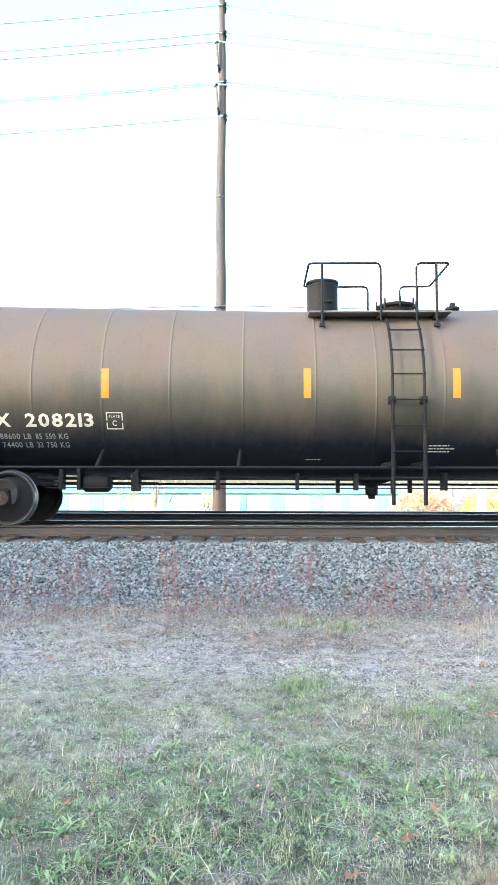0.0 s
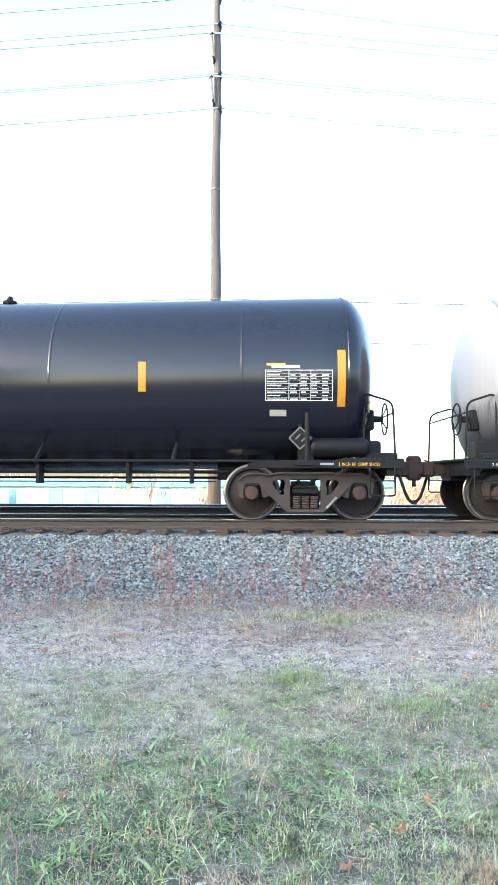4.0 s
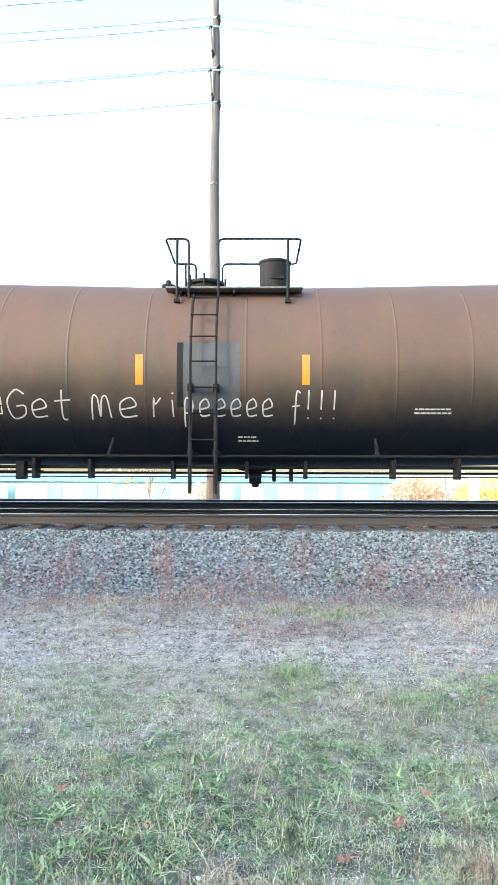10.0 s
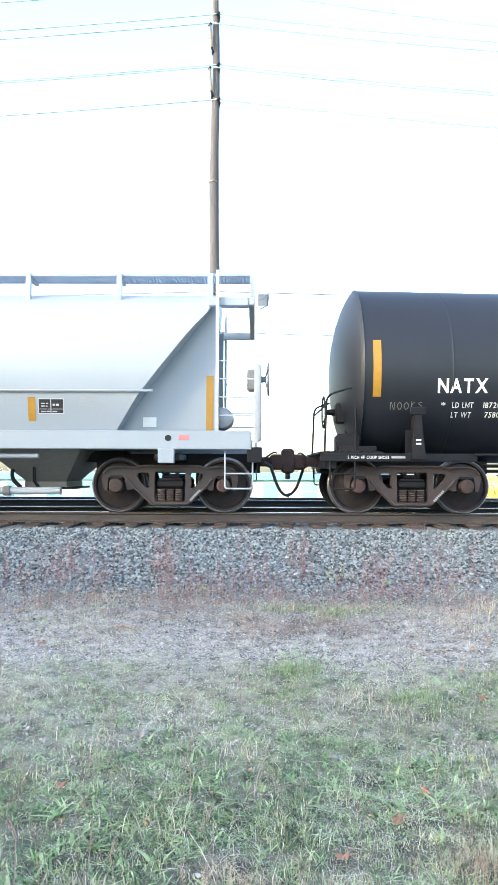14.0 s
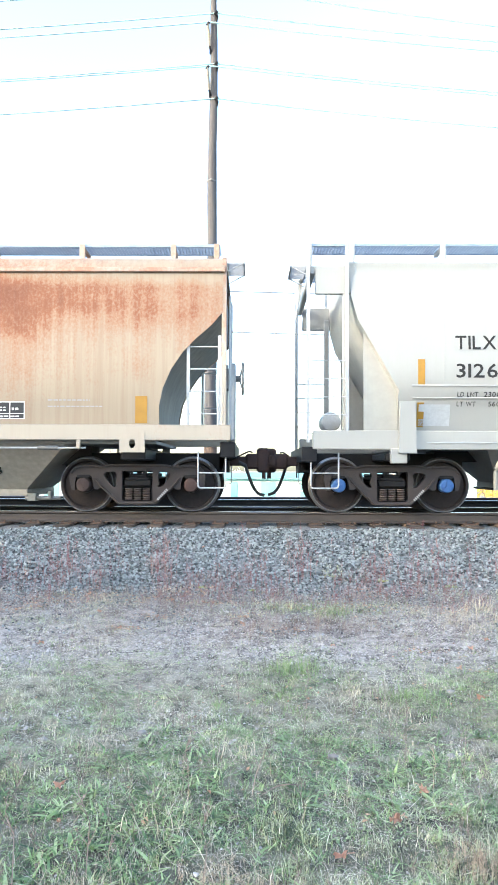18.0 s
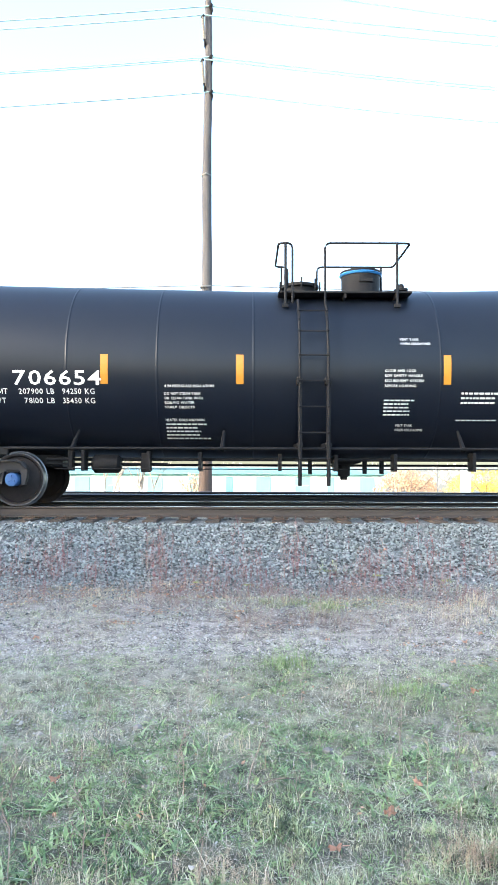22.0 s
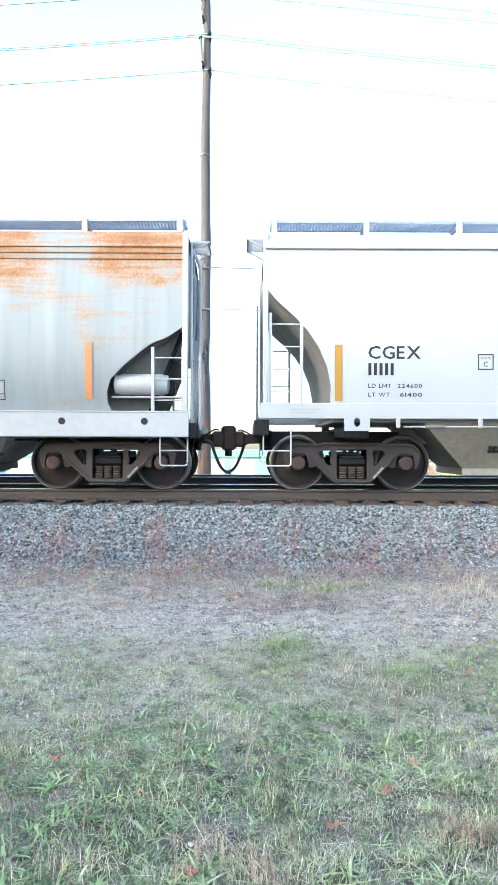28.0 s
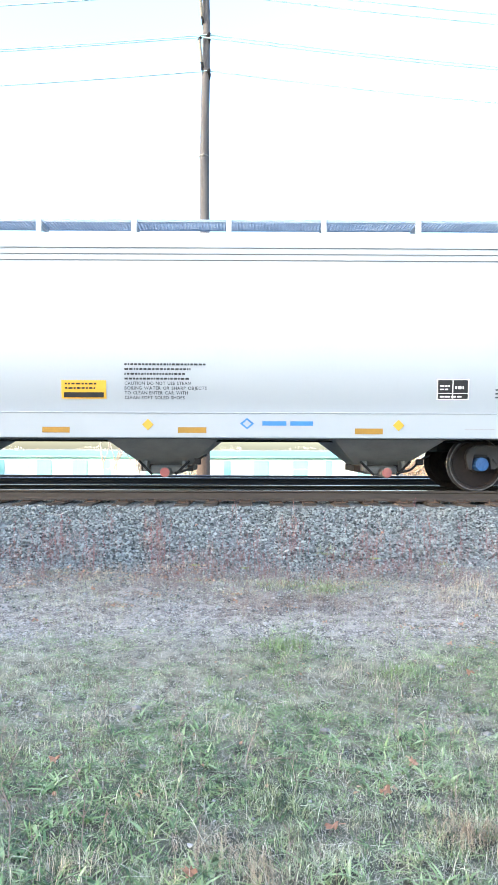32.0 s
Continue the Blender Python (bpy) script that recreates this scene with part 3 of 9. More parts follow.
def coupler(car, s, tc, ce):
    """Coupler with shank and knuckle, its cut lever and the hanging brake hose."""
    x0, x1 = tc + 1.35, tc + ce
    bm = boxed(x0, x1 - 0.28, -0.09, 0.09, 0.78, 0.95, 0.015)
    box(bm, x1 - 0.32, x1 - 0.05, -0.17, 0.14, 0.72, 1.0, 0.04)
    box(bm, x1 - 0.12, x1 + 0.11, -0.20, -0.02, 0.66, 1.1, 0.04)
    box(bm, x1 - 0.12, x1 + 0.02, 0.06, 0.2, 0.76, 0.98, 0.03)
    tube(bm, [(x1 + 0.01, -0.1, 0.55), (x1 + 0.01, -0.1, 1.1)], 0.035, 8)
    box(bm, x0 - 0.05, x0 + 0.12, -0.28, 0.28, 0.68, 1.02, 0.02)
    m = pose(0, 0, 0) if s > 0 else MIRY
    c = part("coupler", bm, M["coupler"], car, "rusty steel coupler", m)
    bm = nb()
    tube(bm, bend([(x1 - 0.32, -0.36, 0.80), (x1 - 0.25, -0.36, 0.58), (x1 - 0.17, -0.3, 0.38), (x1 - 0.08, -0.22, 0.28), (x1 + 0.02, -0.2, 0.255)], 0.08, 4), 0.028, 8)
    tube(bm, [(x1 - 0.44, -0.36, 0.84), (x1 - 0.31, -0.36, 0.78)], 0.036, 8)
    part("brake_hose", bm, M["hose"], c)
    bm = nb()
    tube(bm, bend([(x0 + 0.1, -1.25, 0.84), (x0 + 0.1, -0.5, 0.84), (x1 - 0.25, -0.3, 1.04), (x1 - 0.2, -0.1, 1.02)], 0.08, 3), 0.014, 6)
    tube(bm, bend([(x0 + 0.1, -1.2, 0.84), (x0 + 0.08, -1.28, 0.7), (x0 + 0.08, -1.3, 0.55)], 0.04, 3), 0.013, 6)
    part("uncoupling_lever", bm, M["iron"], c)


def stirrup(car, s, x0, x1, y, z0, z1, material):
    """A sill step of round bar with a tread at mid height."""
    for k in (1, -1):
        bm = nb()
        tube(bm, bend([(x0, y * k, z1), (x0, y * k, z0), (x1, y * k, z0), (x1, y * k, z1)], 0.05, 3), 0.014, 6)
        tube(bm, [(x0, y * k, z0 + 0.24), (x1, y * k, z0 + 0.24)], 0.012, 6)
        part("sill_step", bm, material, car, "", pose(0, 0, 0) if s > 0 else MIRY)


def curved_ladder(car, x0, x1, r, zc, z0, z1, material):
    """A side ladder that stands upright to the tank's middle and follows its curve above; a rung every 0.41 m."""
    def at(run):
        z = z0 + run
        if z <= zc:
            return -r, z
        a = (z - zc) / r
        return -r * math.cos(a), zc + r * math.sin(a)

    length = zc - z0 + r * math.asin(min(1.0, (z1 - zc) / r))
    bm = nb()
    for x in (x0, x1):
        tube(bm, [(x, *at(length * i / 28)) for i in range(29)], 0.023, 6)
    ob = part("side_ladder", bm, material, car)
    bm = nb()
    tube(bm, [(x0, 0, 0), (x1, 0, 0)], 0.014, 6)
    for x in (x0, x1):
        tube(bm, [(x - 0.02, -0.03, 0), (x + 0.02, -0.03, 0)], 0.02, 6)
    rung = finish("rung", bm, material)
    run = 0.41
    while run < length - 0.05:
        y, z = at(run)
        put_mesh("rung", rung, ob, "", pose(0, y, z))
        run += 0.41
    return ob


def brake_wheel(car, s, x, y, z, material):
    bm = nb()
    n = 24
    tube(bm, [(0.06, 0.27 * math.cos(2 * math.pi * k / n), 0.27 * math.sin(2 * math.pi * k / n)) for k in range(n + 1)], 0.016, 6, False)
    for k in range(4):
        a = math.pi / 4 + k * math.pi / 2
        tube(bm, [(0.0, 0, 0), (0.06, 0.27 * math.cos(a), 0.27 * math.sin(a))], 0.012, 6)
    lathe(bm, [(0.05, -0.16), (0.06, -0.1), (0.05, 0.03)], 12, "x")
    ob = part("brake_wheel", bm, material, car, "", pose(s * x, y, z, 0, 0, 0 if s > 0 else 180))
    part("gear_housing", boxed(-0.30, -0.14, -0.14, 0.14, -0.2, 0.16, 0.03), material, ob)


def new_car(name, label, category, x):
    car = new(name)
    car.location = (x, 0, 0)
    tagged(car, label, category, "freight cars of the train")
    return car


# ---- tank cars ----
def tank_car(x, label, tc, L, R, zc, material, ladders, plat, man, markers, ends, seams, slope=0.02, depth=0.40, hp=0.75, ce=2.0, cap="bearing", kind="frame",
             mk="marker", mz=(2.08, 2.56), ez=(1.85, 2.76), brake=0, box_cap=False, thin_posts=False, reservoir=False, valve=None, mancap="iron", table=None, tabz=(1.97, 2.48), ink="white", tag=True,
             posts=(), trucks=None, title="", lad_mat="iron", domed=False):
    car = new_car("tank_car", label, "tank car", x)

    def axis(px):
        a = abs(px)
        return zc - slope * (L - math.sqrt(a * a + 0.8))

    def surf(px, pz):
        return -math.sqrt(max(0.01, R * R - (pz - axis(px)) ** 2))

    # shell with its weld seams pressed in, and dished heads
    bm = nb()
    st = sorted(set([round(-L + 2 * L * i / 36, 3) for i in range(37)] + [v + d for v in seams for d in (-0.03, -0.012, -0.006, 0.006, 0.012, 0.03) if abs(v) < L - 0.1]))
    rings = []
    for px in st:
        near = min((abs(px - v) for v in seams), default=9)
        r = R + (0.0045 if near < 0.009 else 0)
        rings.append((px, r))
    heads = [0.985, 0.95, 0.88, 0.78, 0.62, 0.42, 0.2]
    full = [(-L - depth * (1 - f * f) ** hp, R * f) for f in reversed(heads)] + rings + [(L + depth * (1 - f * f) ** hp, R * f) for f in heads]
    n, rows = 72, []
    for px, r in full:
        ax = axis(max(-L, min(L, px)))
        rows.append([bm.verts.new((px, r * math.cos(2 * math.pi * k / n), ax + r * math.sin(2 * math.pi * k / n))) for k in range(n)])
    for a, b in zip(rows, rows[1:]):
        for k in range(n):
            bm.faces.new((a[k], a[(k + 1) % n], b[(k + 1) % n], b[k]))
    bm.faces.new(rows[0])
    bm.faces.new(rows[-1])
    shell = part("tank_shell", bm, material, car)
    for v in (-L, L):
        bm = nb()
        tube(bm, [(v, (R + 0.004) * math.cos(2 * math.pi * k / 72), axis(v) + (R + 0.004) * math.sin(2 * math.pi * k / 72)) for k in range(73)], 0.012, 6, False)
        part("head_seam", bm, material, shell)
    zb = zc - R
    # stub sills, end decks and side bars
    for s in (-1, 1):
        m = pose(0, 0, 0) if s > 0 else MIRY
        bm = boxed(tc - 1.5, tc + 1.45, -0.28, 0.28, 0.66, 0.98, 0.01)
        box(bm, tc + 1.28, tc + 1.46, -1.38, 1.38, 0.74, 0.98, 0.01)
        part("stub_sill", bm, M["blackpaint"], car, "", m)
        bm = boxed(tc + 0.55, tc + 1.55, -1.42, 1.42, 0.985, 1.02, 0.004)
        for i in range(9):
            xx = tc + 0.6 + 0.1 * i
            box(bm, xx, xx + 0.03, -1.42, 1.42, 1.02, 1.035)
        part("end_deck", bm, M["iron"], car, "", m)
        for k in (-1, 1):
            bm = boxed(tc - 0.95, tc + 1.55, k * 1.44 - 0.03, k * 1.44 + 0.03, 0.86, 0.99, 0.006)
            b = part("side_bracket", bm, M["blackpaint"], car, "", m)
            part("warning_stripe", boxed(tc + 0.2, tc + 0.42, k * 1.473 - 0.004, k * 1.473 + 0.004, 0.91, 0.945, 0), M["greyink"], b)
        # saddles under the tank
        bm = nb()
        arc = [(-R * 1.004 * math.sin(a), axis(tc) - R * 1.004 * math.cos(a)) for a in [radians(d) for d in range(-48, 49, 6)]]
        sec = [[(tc + dx, y, z) for y, z in arc] + [(tc + dx, arc[-1][0], 0.95), (tc + dx, arc[0][0], 0.95), (tc + dx, arc[0][0], arc[0][1])] for dx in (-0.13, 0.13)]
        loft(bm, sec)
        part("saddle", bm, M["blackpaint"], car, "", m)
        # bolster bracket on the flank
        for k in (-1, 1):
            bm = nb()
            if thin_posts:
                lathe(bm, [(0.04, 0.98), (0.04, 1.75)], 12, "z", (tc, k * 1.485, 0))
                box(bm, tc - 0.2, tc + 0.2, k * 1.47 - 0.05, k * 1.47 + 0.05, 0.9, 0.99, 0.01)
            else:
                plate(bm, [[(tc - 0.12, 0.9), (tc + 0.12, 0.9), (tc + 0.075, 1.25), (tc + 0.05, 1.62), (tc - 0.05, 1.62), (tc - 0.075, 1.25)]], k * 1.50 - 0.035, k * 1.50 + 0.035)
                box(bm, tc - 0.05, tc + 0.05, k * 1.36 - 0.12, k * 1.36 + 0.12, 0.95, 1.6)
            br = part("bolster_bracket", bm, M["iron"], car, "", m)
            if thin_posts:
                continue
            bm = boxed(tc - 0.13, tc + 0.13, k * (R + 0.0) - 0.025, k * (R + 0.0) + 0.025, 1.60, 1.73, 0.01)
            if box_cap:
                box(bm, tc - 0.12, tc + 0.12, k * (R + 0.03) - 0.05, k * (R + 0.03) + 0.05, 1.62, 1.74, 0.01)
            part("jacking_pad", bm, M["greysteel"] if box_cap else M["blackpaint"], br)
            for i in range(2):
                part("stencil", boxed(tc - 0.04, tc + 0.04, k * 1.537 - 0.003, k * 1.537 + 0.003, 1.13 + 0.06 * i, 1.155 + 0.06 * i, 0), M["white"], br)
        # end handrails
        bm = nb()
        y = -1.2
        tube(bm, bend([(tc + 0.95, y, 1.0), (tc + 0.95, y, 2.1), (tc + 1.42, y, 1.95), (tc + 1.46, y, 1.0)], 0.12, 4), 0.018, 8)
        tube(bm, bend([(tc + 0.95, -y, 1.0), (tc + 0.95, -y, 2.1), (tc + 1.42, -y, 1.95), (tc + 1.46, -y, 1.0)], 0.12, 4), 0.018, 8)
        tube(bm, bend([(tc + 1.44, y, 1.78), (tc + 1.44, -y, 1.78)], 0.1, 3), 0.015, 8)
        part("end_handrail", bm, M["iron"], car, "", m)
        stirrup(car, s, tc + 1.0, tc + 1.4, -1.46, 0.42, 0.9, M["iron"])
        coupler(car, s, tc, ce)
        truck(car, s * tc if trucks is None else trucks[(s + 1) // 2], cap, kind, tag)
    # side pipes with their brackets
    for k in (-1, 1):
        bm = nb()
        tube(bm, [(-tc + 0.9, k * 1.5, 0.97), (tc - 0.9, k * 1.5, 0.97)], 0.022, 8)
        side = part("side_sill_pipe", bm, M["iron"], car)
        for px in posts:
            yb = k * -surf(px, 1.3)
            bm = nb()
            tube(bm, [(px, k * 1.5, 0.95), (px + 0.02, yb, 1.27)], [0.045, 0.022], 6)
            part("pipe_bracket", bm, M["iron"], side)
    bm = nb()
    tube(bm, [(-tc + 1.3, -0.55, 0.80), (tc - 1.3, -0.55, 0.80)], 0.03, 8)
    tube(bm, [(-tc + 1.3, 0.4, 0.70), (tc - 1.3, 0.4, 0.70)], 0.022, 8)
    tube(bm, [(-tc + 1.5, -0.75, 0.635), (tc - 1.5, -0.75, 0.635)], 0.011, 6)
    pipe = part("brake_pipe", bm, M["iron"], car)
    for i in range(9):
        px = -tc + 1.9 + (2 * tc - 3.8) * i / 8 + 0.15 * math.sin(i * 2.3 + x)
        bm = boxed(px, px + 0.055, -0.8, -0.5, 0.6, axis(px) - R + 0.12, 0)
        part("hanger", bm, M["iron"], pipe)
    # brake gear by one truck
    bm = nb()
    lathe(bm, [(0.1, -0.25), (0.16, -0.2), (0.16, 0.2), (0.1, 0.25)], 16, "x", (-tc + 2.35, -0.6, 0.72))
    tube(bm, [(-tc + 1.3, -0.6, 0.72), (-tc + 3.4, -0.6, 0.72)], 0.02, 6)
    box(bm, -tc + 2.95, -tc + 3.1, -0.7, -0.5, 0.58, 0.9, 0.01)
    box(bm, -tc + 1.7, -tc + 1.78, -0.7, -0.5, 0.6, 0.95, 0.01)
    part("brake_cylinder", bm, M["iron"], car)
    # bottom outlet
    bm = nb()
    lathe(bm, [(0.42, axis(0) - R + 0.09), (0.3, axis(0) - R - 0.02), (0.12, axis(0) - R - 0.06), (0.11, 0.52), (0.07, 0.5), (0.06, 0.44)], 20, "z", (0.25, 0, 0))
    for dx in (-0.42, 0.55, 0.85):
        box(bm, dx, dx + 0.07, -0.3, -0.2, 0.55, 0.95, 0.01)
    part("bottom_outlet", bm, M["iron"], car)
    # ladder, platform, rails
    zt = axis(0) + R
    dz = zt - 3.80
    x0, x1 = ladders
    yl = -(R + 0.14)
    lad = curved_ladder(car, x0, x1, R + 0.14, axis(0), 0.40, 3.42 + dz, M[lad_mat])
    for xx in (x0, x1):
        part("ladder_stand_off", boxed(xx - 0.05, xx + 0.05, yl, surf(xx, 2.0), 1.98, 2.1, 0.01), M[lad_mat], lad)
        part("ladder_stand_off", boxed(xx - 0.05, xx + 0.05, yl, surf(xx, 1.0), 0.98, 1.06, 0.01), M["iron"], lad)
    for xx in (x0, x1):
        part("stile", boxed(xx - 0.03, xx + 0.03, yl - 0.014, yl + 0.03, 0.38, 1.95, 0.004), M[lad_mat], lad)
    p0, p1 = plat
    pl = None
    for k in (-1, 1):
        bm = boxed(p0, p1, min(k * 0.72, k * 1.2), max(k * 0.72, k * 1.2), 3.545 + dz, 3.575 + dz, 0.004)
        pl = part("platform", bm, M["platewood"] if mk == "marker" and material in (M["brown"], M["taupe"], M["rustbrown"]) else M["iron"], car)
        for xx in (p0 + 0.25, (p0 + p1) / 2, p1 - 0.25):
            part("platform_bracket", boxed(xx - 0.02, xx + 0.02, min(k * 0.75, k * 1.17), max(k * 0.75, k * 1.17), 3.47 + dz, 3.545 + dz, 0), M["iron"], pl)
        if k > 0:
            continue
        # level loops: out along the edge of the platform, back over the tank and home again
        for q_in, q_out in ((x0 - 0.09, p0 + 0.0), (x1, p1 - 0.03)):
            bm = nb()
            sg, top, foot, back = 1 if q_out > q_in else -1, 4.37 + dz, 3.38 + dz, 0.18
            run = [(q_in, -1.2, foot), (q_in, -1.2, top), (q_out, -1.2, top), (q_out, back, top), (q_in, back, top), (q_in, back, zt - 0.03)]
            tube(bm, bend(run, 0.1, 5), 0.019, 8)
            post = q_out - sg * min(0.22, abs(q_out - q_in) * 0.5)
            tube(bm, [(post, -1.2, 3.3 + dz), (post, -1.2, top)], 0.023, 8)
            box(bm, post - 0.05, post + 0.05, -1.23, -1.17, 3.3 + dz, 3.36 + dz, 0.006)
            tube(bm, [(post, back, zt - 0.03), (post, back, top)], 0.019, 8)
            part("platform_rail", bm, M["iron"], pl)
    mx, mr, mh = man
    bm = nb()
    lathe(bm, [(mr, zt - 0.1), (mr, zt + mh - 0.12), (mr * 0.97, zt + mh - 0.05), (mr * 0.88, zt + mh - 0.01), (mr * 0.6, zt + mh)] if domed else [(mr * 0.97, zt - 0.1), (mr * 0.97, zt + mh - 0.06), (mr * 1.03, zt + mh - 0.05), (mr * 1.03, zt + mh - 0.01), (mr * 0.9, zt + mh)], 32, "z", (mx, 0, 0))
    box(bm, mx - 0.08, mx + 0.16, -mr - 0.015, -mr + 0.06, zt + 0.16, zt + 0.22, 0.005)
    dome = part("valve_housing", bm, M[mancap], car)
    # manway lid with bolts
    hx = (x0 + x1) / 2 + (0.15 if mx < x0 else -0.1)
    bm = nb()
    lathe(bm, [(0.28, zt - 0.1), (0.28, zt + 0.1), (0.34, zt + 0.11), (0.34, zt + 0.16), (0.2, zt + 0.2)], 28, "z", (hx, 0, 0))
    lid = part("manway_lid", bm, M["iron"], car)
    bm = nb()
    tube(bm, [(0, 0, 0.06), (0, 0, 0.24)], 0.02, 6)
    bolt = finish("eye_bolt", bm, M["iron"])
    for i in range(8):
        a = 2 * math.pi * i / 8
        put_mesh("eye_bolt", bolt, lid, "", pose(hx + 0.36 * math.cos(a), 0.36 * math.sin(a), zt))
    bm = nb()
    rx = p1 + 0.18 if valve is None else valve
    lathe(bm, [(0.09, axis(rx) + R - 0.05), (0.09, axis(rx) + R + 0.05), (0.13, axis(rx) + R + 0.06), (0.13, axis(rx) + R + 0.1), (0.06, axis(rx) + R + 0.12), (0.05, axis(rx) + R + 0.18), (0.02, axis(rx) + R + 0.2)], 16, "z", (rx, 0, 0))
    part("relief_valve", bm, M["iron"], car)
    if brake:
        brake_wheel(car, brake, tc + 1.35, -0.55, 1.72, M["iron"])
        bm = boxed(tc + 0.85, tc + 1.25, -1.1, -0.7, 1.02, 1.32, 0.04)
        tube(bm, [(tc + 1.1, -0.6, 1.0), (tc + 1.1, -0.6, 1.75)], 0.05, 8)
        box(bm, tc + 0.9, tc + 1.5, -1.2, -0.9, 1.02, 1.12, 0.02)
        part("brake_valve", bm, M["iron"], car, "", pose(0, 0, 0) if brake > 0 else pose(-2 * (tc + 1.05), 0, 0))
    if reservoir:
        bm = nb()
        lathe(bm, [(0.05, -0.5), (0.13, -0.46), (0.16, -0.4), (0.16, 0.4), (0.13, 0.46), (0.05, 0.5)], 20, "x", (tc + 0.55, -1.15, 1.2))
        part("air_reservoir", bm, M["blackpaint"], car)
    # reflectors
    for px in markers:
        patches("reflector", car, [(px - 0.06, px + 0.06, *mz)], surf, M[mk], "amber reflective strip" if mk == "marker" else "yellow reflective strip", 0.005)
    for px in ends:
        patches("reflector", car, [(px - 0.065, px + 0.065, *ez)], surf, M[mk], "", 0.006)
    if table:
        data_table(car, *table, *tabz, surf, M[ink])
        if title:
            lettering(car, [(title, table[0], table[0] + 0.5, tabz[1] + 0.03, tabz[1] + 0.085)], surf, M[ink])
        else:
            patches("fine_print", car, [(table[0] + 0.1, table[0] + 0.55, tabz[1] + 0.03, tabz[1] + 0.075)], surf, M[ink])
    return car, surf


def placard(car, px, pz, surf, s=0.2):
    bm = nb()
    y = surf(px, pz + s) - 0.03
    plate(bm, [[(px - s, pz), (px, pz - s), (px + s, pz), (px, pz + s)]], y - 0.006, y + 0.006)
    box(bm, px - 0.03, px + 0.03, y, y + 0.12, pz + s * 0.5, pz + s * 1.25)
    hold = part("placard_holder", bm, M["iron"], car)
    bm = nb()
    for a, b in (((px - s, pz), (px, pz + s)), ((px, pz + s), (px + s, pz)), ((px + s, pz), (px, pz - s)), ((px, pz - s), (px - s, pz)), ((px - s * 0.4, pz - s * 0.1), (px, pz + s * 0.35)), ((px + s * 0.1, pz - s * 0.3), (px + s * 0.45, pz))):
        tube(bm, [(a[0], y - 0.01, a[1]), (b[0], y - 0.01, b[1])], 0.012, 5)
    part("placard_rim", bm, M["greysteel"], hold)


def spec_box(car, x0, x1, z0, z1, surf, ink):
    q = frame_quads(x0, x1, z0, z1, 0.016) + [(x0 + (x1 - x0) * 0.48, x0 + (x1 - x0) * 0.51, z0, z1), (x0, x1, z0 + (z1 - z0) * 0.3, z0 + (z1 - z0) * 0.33)]
    q += bars(x0 + 0.05, x0 + (x1 - x0) * 0.44, z0 + (z1 - z0) * 0.42, z0 + (z1 - z0) * 0.75, 2, 3) + bars(x0 + (x1 - x0) * 0.56, x1 - 0.04, z0 + (z1 - z0) * 0.42, z0 + (z1 - z0) * 0.75, 1, 4) + bars(x0 + 0.05, x1 - 0.05, z0 + 0.02, z0 + (z1 - z0) * 0.25, 1, 5)
    patches("stencil_box", car, q, surf, ink)


def comp_shoes(car, tc, material=None):
    fn = lambda x, z: -1.472
    for s in (-1, 1):
        a = tc + 0.5 if s > 0 else -tc - 1.12
        lettering(car, [("2 INCH HF COMP SHOES", a, a + 0.66, 0.9, 0.95)], fn, material or M["white"])


def ld_lines(car, surf, ink, x0, z0, dz, items, h=0.085):
    lines = []
    for row, cols in enumerate(items):
        for s, a, b in cols:
            lines.append((s, x0 + a, x0 + b, z0 - dz * row, z0 - dz * row + h))
    lettering(car, lines, surf, ink)


CARS = []


